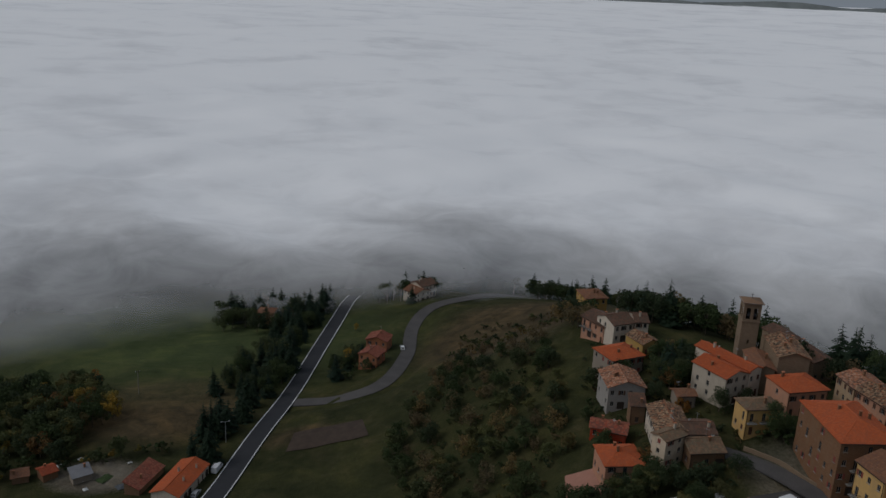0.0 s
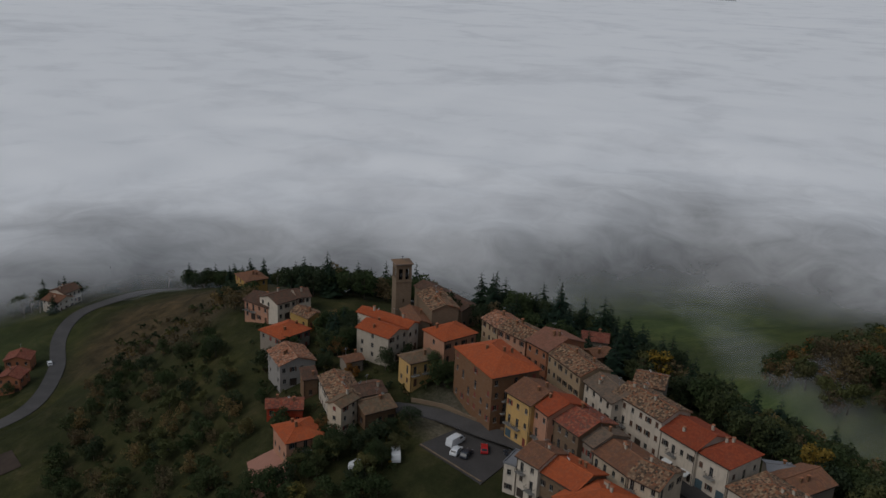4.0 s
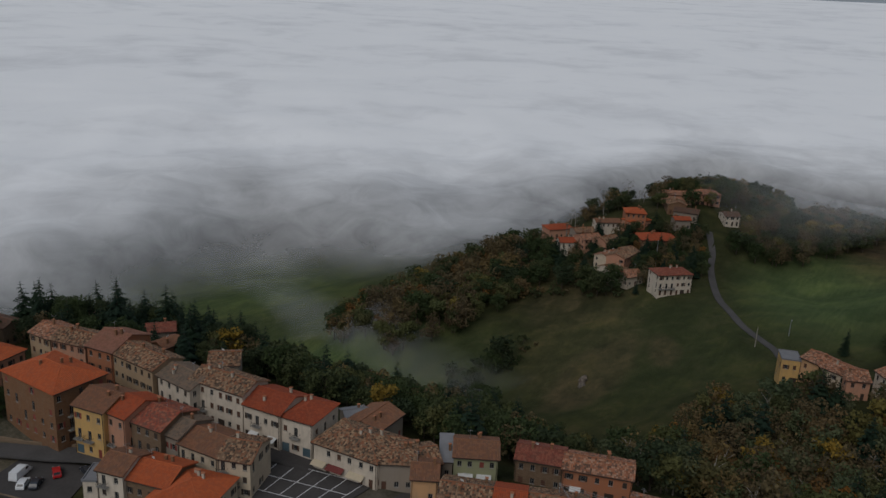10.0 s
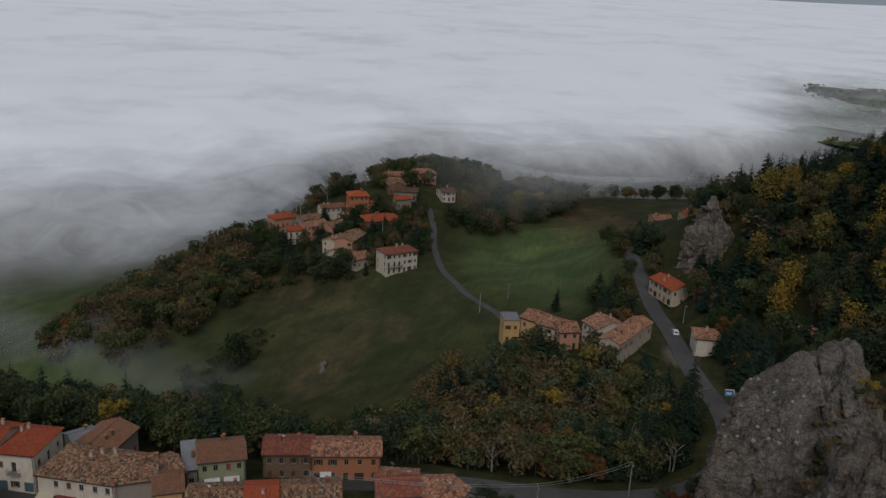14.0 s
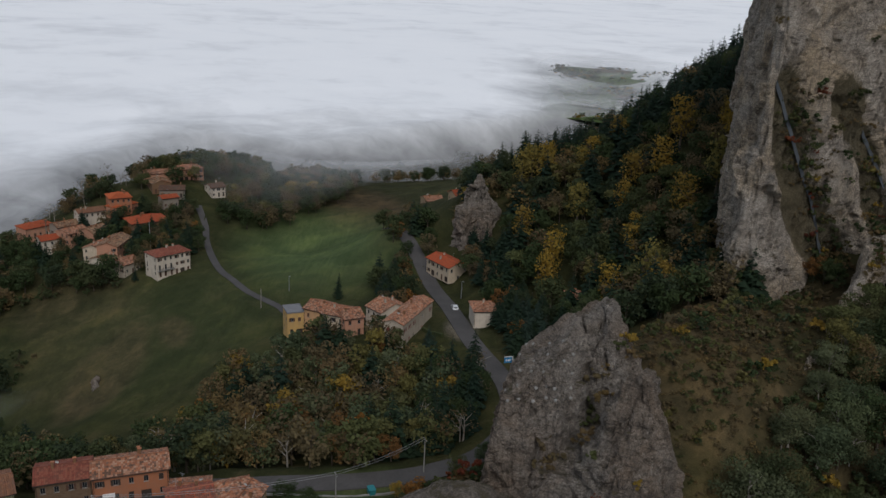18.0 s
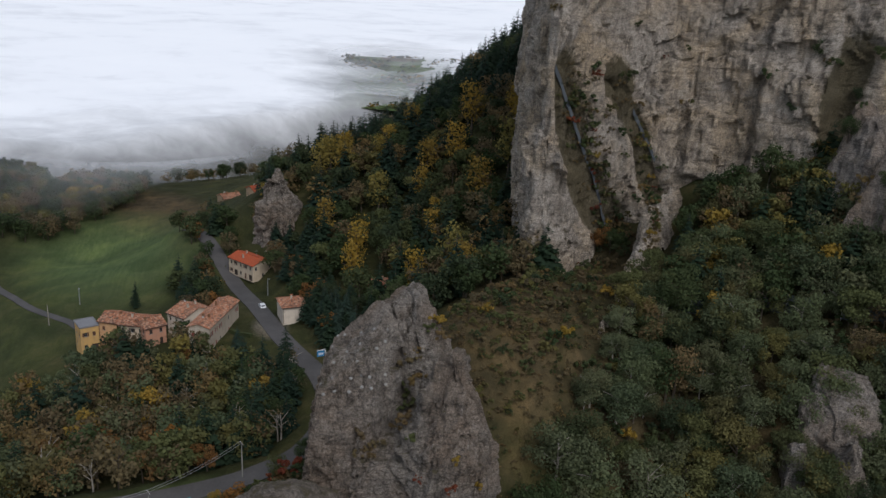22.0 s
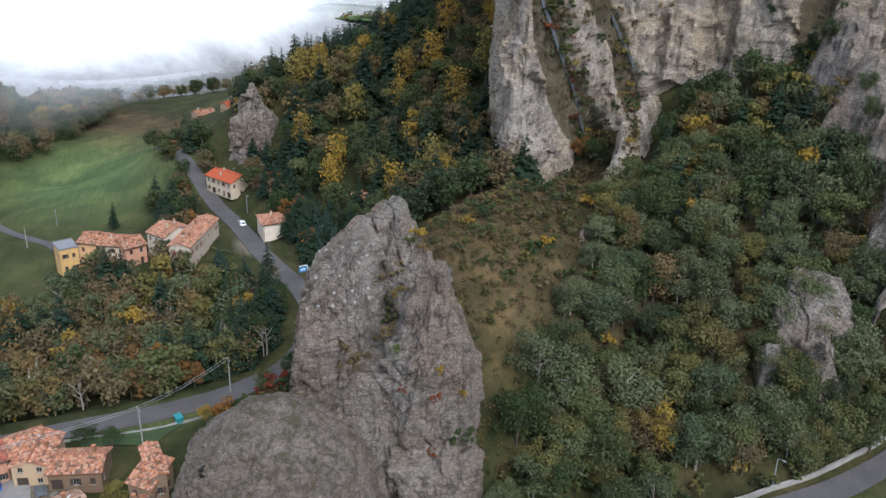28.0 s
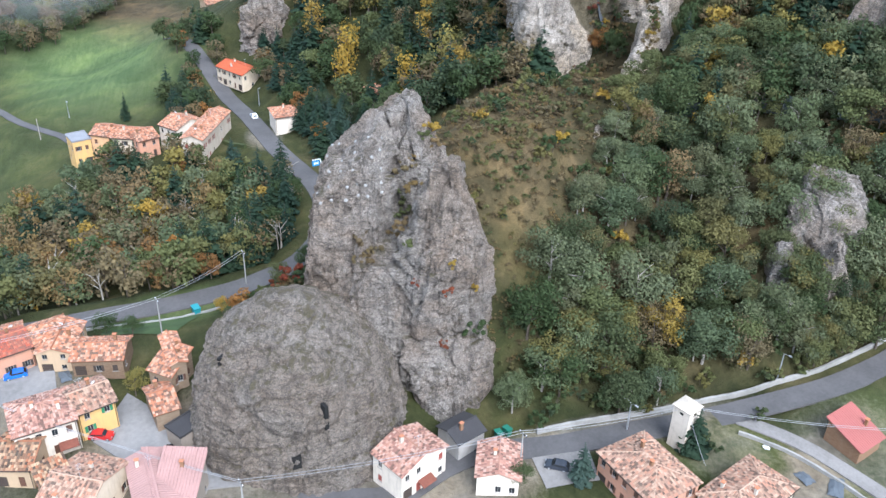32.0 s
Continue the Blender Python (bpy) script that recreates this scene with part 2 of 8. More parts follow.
plain("redmetal", (0.27, 0.085, 0.07), 0.5, vary=0.15)
plain("asphalt_new", (0.035, 0.036, 0.04), 0.85, vary=0.2)
# distant ridges: aerial haze is mixed into this base colour
plain("hazed_land", (0.2, 0.22, 0.215), 1.0, vary=0.5, scale=0.12)
# near-black paint for the shade inside openings, and for two dark sheets
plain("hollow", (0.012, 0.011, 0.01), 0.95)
plain("net_dark", (0.07, 0.085, 0.09), 0.7)
plain("net", (0.085, 0.095, 0.105), 0.8)
plain("asphalt", (0.088, 0.082, 0.079), 0.9, vary=0.4, scale=1.5)
plain("asphalt_dark", (0.066, 0.06, 0.057), 0.9, vary=0.4, scale=1.5)
plain("paving", (0.2, 0.188, 0.175), 0.9, vary=0.55, scale=1.0)
plain("terracotta_paving", (0.36, 0.18, 0.13), 0.9)
plain("gravel", (0.19, 0.175, 0.16), 0.95, vary=0.5, scale=2.0)
plain("concrete", (0.27, 0.26, 0.24), 0.9, vary=0.4)
plain("white_paint", (0.72, 0.72, 0.72), 0.7, vary=0.25)
plain("wood_brown", (0.1, 0.05, 0.032), 0.7)
plain("wood_dark", (0.05, 0.036, 0.028), 0.7)
plain("rust", (0.16, 0.055, 0.035), 0.85, vary=0.5)
plain("canvas", (0.62, 0.62, 0.6), 0.7, vary=0.3)
plain("shutter_green", (0.03, 0.16, 0.07), 0.6)
plain("shutter_red", (0.22, 0.055, 0.04), 0.6)
plain("garage_blue", (0.07, 0.11, 0.13), 0.5)
plain("iron", (0.05, 0.05, 0.055), 0.5, 0.6)
plain("steel", (0.42, 0.43, 0.44), 0.45, 0.6)
plain("bark", (0.1, 0.08, 0.06), 0.95, vary=0.5)
plain("bark_pale", (0.3, 0.27, 0.23), 0.95, vary=0.5)
plain("wire", (0.3, 0.3, 0.3), 0.6)
plain("sign_blue", (0.03, 0.2, 0.42), 0.5, vary=0.1)
plain("bin_green", (0.02, 0.12, 0.08), 0.5, vary=0.1)
plain("bin_teal", (0.03, 0.2, 0.22), 0.5, vary=0.1)
plain("rubber", (0.02, 0.02, 0.02), 0.8)
plain("stone_pale", (0.27, 0.255, 0.23), 0.95, vary=0.6, scale=1.6)
plain("lawn", (0.045, 0.07, 0.024), 0.95, vary=0.4)
plain("soil", (0.06, 0.042, 0.031), 0.95, vary=0.5)
plain("awning", (0.5, 0.42, 0.3), 0.8, vary=0.2)
plain("awning_red", (0.16, 0.04, 0.035), 0.8, vary=0.2)
for nm, cc in (("car_white", (0.7, 0.71, 0.72)), ("car_red", (0.4, 0.02, 0.02)), ("car_blue", (0.02, 0.12, 0.42)), ("car_dark", (0.03, 0.035, 0.045)), ("car_grey", (0.3, 0.31, 0.32))):
    plain(nm, cc, 0.25, 0.0, 0.08, spec=0.6)
leaves("leaf_green", [(0.045, 0.068, 0.026), (0.06, 0.085, 0.034), (0.075, 0.09, 0.038), (0.042, 0.06, 0.03)])
leaves("leaf_olive", [(0.1, 0.115, 0.045), (0.13, 0.13, 0.05), (0.07, 0.09, 0.038), (0.12, 0.105, 0.045), (0.15, 0.135, 0.045)])
leaves("leaf_sage", [(0.11, 0.135, 0.066), (0.14, 0.155, 0.085), (0.09, 0.115, 0.055), (0.12, 0.125, 0.066), (0.08, 0.105, 0.055)])
leaves("leaf_yellow", [(0.3, 0.2, 0.035), (0.25, 0.17, 0.04), (0.34, 0.22, 0.04), (0.2, 0.17, 0.05)])
leaves("leaf_orange", [(0.26, 0.12, 0.03), (0.2, 0.1, 0.035), (0.17, 0.1, 0.04)])
leaves("leaf_brown", [(0.15, 0.115, 0.06), (0.12, 0.09, 0.052), (0.18, 0.125, 0.06), (0.13, 0.11, 0.065), (0.2, 0.14, 0.06)])
leaves("leaf_red", [(0.2, 0.055, 0.03), (0.23, 0.075, 0.035), (0.15, 0.05, 0.032)])
leaves("needle", [(0.018, 0.036, 0.02), (0.025, 0.045, 0.024), (0.02, 0.04, 0.026)])
leaves("needle_blue", [(0.035, 0.06, 0.045), (0.045, 0.07, 0.055)])
rock("rock_pale", (0.445, 0.393, 0.333), (0.2, 0.168, 0.138), (0.48, 0.38, 0.265), pebble=0.1)
rock("rock_grey", (0.295, 0.262, 0.226), (0.115, 0.098, 0.084), (0.25, 0.192, 0.145), pebble=0.6)
rock("rock_mid", (0.33, 0.295, 0.26), (0.13, 0.113, 0.098), (0.29, 0.225, 0.17), pebble=0.1)
rock("rock_boulder", (0.225, 0.192, 0.16), (0.1, 0.084, 0.07), (0.21, 0.168, 0.132), 1.3, pebble=0.75)
m, n, l, b = nodes_of("glass", 0.12, 0, 0.5)
b.inputs["Base Color"].default_value = (0.02, 0.022, 0.025, 1)


def land_material():
    m, n, l, b = nodes_of("land", 0.97, 0, 0.1)
    v = coords(n, l, (1, 1, 1), True)
    big = noise_of(n, l, v, 0.02, 5, 0.6, 0.5)
    mid = noise_of(n, l, v, 0.12, 6, 0.7, 0.4)
    fine = noise_of(n, l, v, 1.3, 6, 0.75)
    rows = noise_of(n, l, coords(n, l, (0.05, 0.6, 1), True), 1.0, 3, 0.6)
    grass = ramp(n, l, mid, [(0.3, (0.026, 0.031, 0.013)), (0.5, (0.042, 0.046, 0.019)), (0.7, (0.072, 0.064, 0.032))])
    dry = ramp(n, l, mid, [(0.3, (0.04, 0.034, 0.02)), (0.55, (0.095, 0.07, 0.04)), (0.72, (0.15, 0.107, 0.06))])
    field = ramp(n, l, rows, [(0.3, (0.076, 0.115, 0.044)), (0.7, (0.115, 0.152, 0.066))])
    a = n.new("ShaderNodeAttribute")
    a.attribute_name = "cover"
    s = n.new("ShaderNodeSeparateXYZ")
    l.new(a.outputs["Vector"], s.inputs[0])
    c = blend(n, l, grey(n, l, calc(n, l, "ADD", s.outputs[0], calc(n, l, "MULTIPLY", big, 0.7)), 0.55, 1.05), grass, dry)
    c = blend(n, l, s.outputs[1], c, field)
    earth = ramp(n, l, mid, [(0.3, (0.1, 0.085, 0.068)), (0.55, (0.17, 0.15, 0.125)), (0.72, (0.22, 0.2, 0.175))])
    c = blend(n, l, grey(n, l, calc(n, l, "ADD", s.outputs[2], calc(n, l, "MULTIPLY", fine, 0.5)), 0.55, 0.95), c, earth)
    c = blend(n, l, 0.5, c, ramp(n, l, fine, [(0.28, (0.45, 0.45, 0.42)), (0.72, (1.4, 1.35, 1.25))]), "MULTIPLY")
    broad = noise_of(n, l, coords(n, l, (1, 1, 1), True), 0.045, 4, 0.6, 0.8)
    c = blend(n, l, 0.75, c, ramp(n, l, broad, [(0.32, (0.55, 0.6, 0.55)), (0.5, (0.9, 0.9, 0.85)), (0.66, (1.35, 1.25, 1.05))]), "MULTIPLY")
    l.new(c, b.inputs["Base Color"])
    relief(n, l, b, calc(n, l, "ADD", fine, calc(n, l, "MULTIPLY", mid, 2.0)), 0.7, 0.6)


def fog_material():
    m = bpy.data.materials.new("fog")
    m.use_nodes = True
    n, l = m.node_tree.nodes, m.node_tree.links
    n.remove(n["Principled BSDF"])
    d, t, x = n.new("ShaderNodeBsdfDiffuse"), n.new("ShaderNodeBsdfTransparent"), n.new("ShaderNodeMixShader")
    d.inputs[0].default_value = (0.985, 0.985, 0.99, 1)
    a = n.new("ShaderNodeAttribute")
    a.attribute_name = "fog_depth"
    f1 = noise_of(n, l, coords(n, l, (1, 1, 1), True), 0.0034, 4, 0.5, 1.0)
    f2 = noise_of(n, l, coords(n, l, (1, 1, 1), True), 0.010, 4, 0.5, 0.7)
    f3 = noise_of(n, l, coords(n, l, (1, 1, 1), True), 0.032, 5, 0.6, 0.8)
    w = calc(n, l, "ADD", grey(n, l, f1, 0.3, 0.7, -0.45, 0.45), calc(n, l, "ADD", grey(n, l, f2, 0.3, 0.7, -0.4, 0.4), grey(n, l, f3, 0.3, 0.7, -0.3, 0.3)))
    # rolls of denser and thinner cloud
    l.new(ramp(n, l, calc(n, l, "ADD", calc(n, l, "MULTIPLY", f1, 0.6), calc(n, l, "MULTIPLY", f2, 0.4)), [(0.34, (0.91, 0.915, 0.925)), (0.5, (0.965, 0.968, 0.972)), (0.64, (0.99, 0.99, 0.99))]), d.inputs[0])
    # thin fog breaks up, thick fog closes
    e = n.new("ShaderNodeMath")
    e.operation, e.use_clamp = "MULTIPLY_ADD", True
    l.new(calc(n, l, "MULTIPLY", a.outputs["Fac"], calc(n, l, "SUBTRACT", 1.15, a.outputs["Fac"])), e.inputs[0])
    l.new(calc(n, l, "MULTIPLY", w, 0.85), e.inputs[1])
    l.new(a.outputs["Fac"], e.inputs[2])
    l.new(e.outputs[0], x.inputs[0])
    l.new(t.outputs[0], x.inputs[1])
    l.new(d.outputs[0], x.inputs[2])
    l.new(x.outputs[0], n["Material Output"].inputs[0])
    MATS["fog"] = m


land_material()
fog_material()


# ---- mesh helpers ----
MESHES = {}


def mesh_of(name, verts, faces, mat, smooth=False):
    me = bpy.data.meshes.new(name)
    me.from_pydata(verts, [], faces)
    if smooth:
        me.polygons.foreach_set("use_smooth", [True] * len(me.polygons))
    me.materials.append(MATS[mat])
    me.update()
    return me


def part(name, me, parent=None, m=None, label="", kind=""):
    """Links a mesh as one object under a thing or a part."""
    ob = new(name, me)
    ob.parent = parent
    if m is not None:
        ob.matrix_basis = m
    return tagged(ob, label, kind=kind)


def empty(name, m, label, category, group=""):
    ob = new(name)
    ob.empty_display_size = 0.5
    ob.matrix_basis = m
    return tagged(ob, label, category, group)


def boxes(*specs):
    """Verts and faces of boxes (x0, x1, y0, y1, z0, z1)."""
    v, f = [], []
    for x0, x1, y0, y1, z0, z1 in specs:
        o = len(v)
        v += [(x0, y0, z0), (x1, y0, z0), (x1, y1, z0), (x0, y1, z0), (x0, y0, z1), (x1, y0, z1), (x1, y1, z1), (x0, y1, z1)]
        f += [(o, o + 3, o + 2, o + 1), (o + 4, o + 5, o + 6, o + 7), (o, o + 1, o + 5, o + 4), (o + 1, o + 2, o + 6, o + 5), (o + 2, o + 3, o + 7, o + 6), (o + 3, o, o + 4, o + 7)]
    return v, f


def tube(points, radii, sides=6):
    """A tapered tube along points."""
    v, f = [], []
    for i, (p, r) in enumerate(zip(points, radii)):
        p = Vector(p)
        d = (Vector(points[min(i + 1, len(points) - 1)]) - Vector(points[max(i - 1, 0)])).normalized()
        a = d.orthogonal().normalized()
        b = d.cross(a)
        for k in range(sides):
            t = 2 * math.pi * k / sides
            v.append(tuple(p + (a * math.cos(t) + b * math.sin(t)) * r))
        if i:
            for k in range(sides):
                o, q = (i - 1) * sides, i * sides
                f.append((o + k, o + (k + 1) % sides, q + (k + 1) % sides, q + k))
    f.append(tuple(range(sides - 1, -1, -1)))
    f.append(tuple((len(points) - 1) * sides + k for k in range(sides)))
    return v, f


def join(*vf):
    v, f = [], []
    for a, b in vf:
        o = len(v)
        v += list(a)
        f += [tuple(i + o for i in q) for q in b]
    return v, f


def cached(key, make):
    if key not in MESHES:
        MESHES[key] = make()
    return MESHES[key]


VILLAGE = [(60, 276, -6), (60, 240, -3), (48, 173, -8), (81, 154, -4), (98, 204, 1), (122, 215, -2), (121, 131, 0), (140, 150, -3), (148, 185, -4), (139, 81, -3), (151, 57, -4), (158, 30, -3), (120, 26, -3), (100, 60, -4), (101, -12, -5), (112, -34, -3), (100, -51, -2), (99, -94, 0), (102, -115, 2), (70, -60, -5), (60, -110, -4), (60, 0, -8), (50, 80, -12), (205, -22, -2), (250, -14, -3), (306, -9, -5), (242, 7, -6), (259, 35, -10), (164, 0, -3), (174, -17, -3), (198, -26, -2.5), (160, 20, -3)]
LOWLAND = [(-59, 227, -50), (-45, 291, -52), (-37, 406, -60), (-169, 373, -65), (-94, 265, -50), (-20, 328, -52), (0, 424, -55), (38, 321, -35), (-1, 357, -52), (0, 230, -36), (20, 180, -22), (-60, 150, -42), (40, 420, -52), (75, 350, -28), (150, 235, -10), (190, 210, -32), (178, 130, -18), (205, 90, -30), (263, 251, -68), (242, 184, -60), (200, 45, -19), (330, 300, -72), (150, 330, -50), (60, 500, -85), (-40, 490, -80)]
HILL = [(254, 126, -45), (289, 119, -35), (339, 107, -22), (443, 128, -3), (420, 170, -8), (380, 180, -25), (330, 190, -42), (274, 217, -42), (485, 61, -20), (393, 58, -25), (313, 71, -18), (520, 140, -14), (610, 110, -50), (529, 1, -20), (640, -20, -42), (470, 230, -50)]
MOUNTAIN = [(300.6, -46.1, 16), (348.4, -29.4, 26), (372.7, -128.1, 72), (240.7, -51.9, 8), (204.1, -79.3, 27), (174.8, -57.7, 32), (152.6, -45.0, 35), (163.7, -54.9, 33), (141.7, -50.1, 27), (130.7, -50.3, 18), (125.6, -46.4, 5), (135.1, -86.2, 10), (120.9, -70.4, 2), (153.5, -110.0, 30), (120.5, -110.4, 16), (136.8, -140.2, 42), (122.2, -168.4, 40), (102.2, -163.7, 6), (261.9, -146.6, 90), (332.6, -195.7, 120), (203.1, -237.4, 130), (421.1, -84.5, 30), (482.1, -153.7, 12), (177.6, -118.7, 38), (188.7, -128.5, 48), (167.9, -147.8, 52), (144.3, -178.1, 54), (204.3, -96.3, 24), (221.3, -101.1, 30), (245.4, -106.8, 46), (213.6, -121.2, 42), (190.2, -93.5, 30), (392.9, -66.9, 24), (360.6, -47.3, 24)]
OUTER = [(0, 0, -16), (-100, 0, -32), (0, -150, -14), (-150, -150, -40), (-400, 600, -110), (-200, 480, -84), (200, 560, -105), (650, 400, -110), (900, 20, -95), (-500, 0, -90), (600, -350, 60), (790, -140, -80), (930, -175, -85), (1080, -160, -90), (760, -20, -80), (300, -500, 150), (-300, -500, -60)]
CTRL = np.array(VILLAGE + LOWLAND + HILL + MOUNTAIN + OUTER, float)


def kernel(ax, ay, bx, by):
    return -np.sqrt((ax - bx) ** 2 + (ay - by) ** 2 + 12.0 ** 2)


def solve_ground():
    k = kernel(CTRL[:, None, 0], CTRL[:, None, 1], CTRL[None, :, 0], CTRL[None, :, 1])
    n = len(CTRL)
    a = np.zeros((n + 1, n + 1))
    a[:n, :n] = k + np.eye(n) * 1.0
    a[:n, n] = a[n, :n] = 1
    return np.linalg.solve(a, np.append(CTRL[:, 2], 0))


WEIGHTS = solve_ground()


def ground(x, y):
    """Height of the land at x, y (numbers or arrays)."""
    x, y = np.asarray(x, float), np.asarray(y, float)
    z = np.full(np.broadcast(x, y).shape, WEIGHTS[-1])
    for (cx, cy, _), w in zip(CTRL, WEIGHTS):
        z = z + w * kernel(x, y, cx, cy)
    far = np.clip((np.hypot(x - 150, y - 100) - 900) / 500, 0, 1)
    far = far * far * (3 - 2 * far)
    return z * (1 - far) - 110 * far


# ---- the land: one sheet out to the horizon, levelled under roads and squares ----
ROADS = {
    "main_road": (7.0, [(-66, 190), (-59, 224), (-53, 262), (-47, 305), (-43, 352), (-38, 408), (-36, 470)]),
    "loop_road": (6.0, [(-45, 293), (-24, 290), (-10, 300), (-3, 335), (-1, 372), (8, 396), (27, 409), (55, 430), (90, 445)]),
    "village_street": (5.5, [(66, 186), (77, 177), (84, 170), (90, 160), (96, 150), (99, 138), (101, 128), (103, 119), (104, 110)]),
    "high_street": (5.0, [(109, 200), (113, 188), (114, 172), (114, 158), (115, 146), (117, 133), (118, 122), (121, 112), (122, 100), (125, 92), (134, 84), (143, 70), (150, 60), (156, 48), (162, 44)]),
    "through_road": (6.0, [(169.1, 68.2), (163.3, 53.1), (160.0, 42.1), (159.6, 30.1), (160.3, 16.6), (164.0, 2.1), (168.1, -5.8), (174.2, -14.7), (185.3, -21.6), (198.3, -23.9), (212.3, -22.2), (239.2, -14.9), (277.1, -7.4), (306.0, -1.0), (331.9, 6.3), (369.8, 16.8)]),
    "hill_lane": (3.0, [(413, 115), (395, 107), (378, 102), (347, 89), (330, 79), (313, 69), (294, 54), (278, 44), (268, 20), (262, -2)]),
    "rock_road": (5.0, [(104, 8), (101, -6), (98, -20), (102, -30), (103, -38), (100.5, -51), (100.5, -67), (100, -83), (100, -101), (102, -117), (106, -140), (108, -175)]),
    "garden_track": (3.2, [(98.5, -84), (91, -91.5), (84, -96), (78, -99), (66, -104)]),
}


def resample(pts, step):
    """Points at even steps on a smooth curve through pts."""
    p = np.array(pts, float)
    q = np.vstack([2 * p[0] - p[1], p, 2 * p[-1] - p[-2]])
    out = []
    for i in range(1, len(q) - 2):
        n = max(2, int(np.linalg.norm(q[i + 1] - q[i]) / step))
        for k in range(n):
            t = k / n
            out.append(0.5 * (2 * q[i] + (q[i + 1] - q[i - 1]) * t + (2 * q[i - 1] - 5 * q[i] + 4 * q[i + 1] - q[i + 2]) * t * t + (3 * q[i] - q[i - 1] - 3 * q[i + 1] + q[i + 2]) * t ** 3))
    out.append(p[-1])
    return np.array(out)


PATHS = {}
for name, (width, pts) in ROADS.items():
    c = resample(pts, 2.5)
    z = ground(c[:, 0], c[:, 1])
    for _ in range(6):
        z[1:-1] = (z[:-2] + z[1:-1] + z[2:]) / 3
    PATHS[name] = (width, np.column_stack([c, z]))
# roads meet at one height
for name, (width, c) in PATHS.items():
    for end in (0, -1):
        for other, (_, d) in PATHS.items():
            k = np.hypot(d[:, 0] - c[end, 0], d[:, 1] - c[end, 1])
            if other != name and k.min() < 9 and not (name == "main_road"):
                away = np.hypot(c[:, 0] - c[end, 0], c[:, 1] - c[end, 1])
                f = np.clip(1 - (away - 6) / 22, 0, 1)
                c[:, 2] += (d[k.argmin(), 2] - c[end, 2]) * f * f * (3 - 2 * f)
SQUARES = {"car_park": ([(74, 161), (87, 165), (94, 149), (80, 141)], -3.2), "piazza": ([(103, 119), (118.5, 121), (125, 96), (110, 97)], -1.2), "yard": ([(132, 22), (120, 27), (105, 14), (104, 3), (118, 10)], -3.0)}


def land_height(x, y):
    """ground() with its roads and squares levelled and a little roughness."""
    z = ground(x, y)
    z = z + 0.5 * np.sin(x * 0.11 + 1.3 * np.sin(y * 0.07)) * np.sin(y * 0.13 + np.sin(x * 0.05)) + 0.25 * np.sin(x * 0.41 + y * 0.2) * np.sin(y * 0.37 - x * 0.13)
    for width, c in PATHS.values():
        best, at = np.full(x.shape, 1e9), np.zeros(x.shape)
        for px, py, pz in c:
            d = np.hypot(x - px, y - py)
            k = d < best
            best, at = np.where(k, d, best), np.where(k, pz, at)
        f = np.clip((best - width / 2 - 2.2) / 7, 0, 1)
        f = f * f * (3 - 2 * f)
        z = np.where(best < width / 2 + 9.2, (at - 0.25) * (1 - f) + z * f, z)
    for pts, lev in SQUARES.values():
        cx, cy = np.mean(pts, axis=0)
        inside = np.full(x.shape, 1e9)
        for (ax, ay), (bx, by) in zip(pts, pts[1:] + pts[:1]):
            s = 1 if (bx - ax) * (cy - ay) - (by - ay) * (cx - ax) > 0 else -1
            inside = np.minimum(inside, s * ((bx - ax) * (y - ay) - (by - ay) * (x - ax)) / math.hypot(bx - ax, by - ay))
        f = np.clip((-inside - 2) / 5, 0, 1)
        z = (lev - 0.25) * (1 - f) + z * f
    return z


def spread(lo, hi, step, reach):
    a = list(np.arange(lo, hi + step, step))
    d, p = step, a[-1]
    while p < reach:
        d *= 1.22
        p += d
        a.append(p)
    d, p = step, a[0]
    while p > -reach:
        d *= 1.22
        p -= d
        a.insert(0, p)
    return np.array(a)


def grid_faces(nx, ny):
    i = np.arange(ny - 1)[:, None] * nx + np.arange(nx - 1)[None, :]
    return np.stack([i, i + 1, i + nx + 1, i + nx], -1).reshape(-1, 4).tolist()


gx, gy = spread(-180, 560, 3.0, 4300), spread(-230, 480, 3.0, 4300)
GX, GY = np.meshgrid(gx, gy)
GZ = land_height(GX, GY)
me = mesh_of("ground", np.stack([GX, GY, GZ], -1).reshape(-1, 3).tolist(), grid_faces(len(gx), len(gy)), "land", True)


def spot(cx, cy, rx, ry, turn=0.0):
    c, s = math.cos(radians(turn)), math.sin(radians(turn))
    u, v = (GX - cx) * c + (GY - cy) * s, -(GX - cx) * s + (GY - cy) * c
    return np.clip(1.6 - np.sqrt((u / rx) ** 2 + (v / ry) ** 2) * 1.1, 0, 1)


dry = np.maximum.reduce([spot(45, 330, 40, 50), spot(277, 112, 26, 13), 0.45 * spot(325, 140, 70, 30, 20), 0.8 * spot(292, 92, 14, 6, 30), spot(-95, 285, 30, 30), 0.55 * spot(152, -52, 24, 20), 0.55 * spot(168, -62, 24, 18), 0.6 * spot(190, -76, 26, 22), 0.6 * spot(204, -100, 16, 18), spot(420, 30, 80, 20, 10), 0.5 * spot(150, -100, 50, 50), 0.6 * spot(-35, 260, 18, 8)])
field = np.maximum.reduce([spot(372, 48, 62, 34, 15), 0.5 * spot(-110, 380, 90, 70), spot(230, 210, 40, 90, -30), 0.8 * spot(345, 400, 90, 110), 0.5 * spot(285, 240, 40, 90, -20), 0.2 * spot(300, 90, 50, 60), 0.35 * spot(82, -104, 14, 14), 0.5 * spot(160, 12, 8, 10), 0.35 * spot(92, -78, 6, 8)])
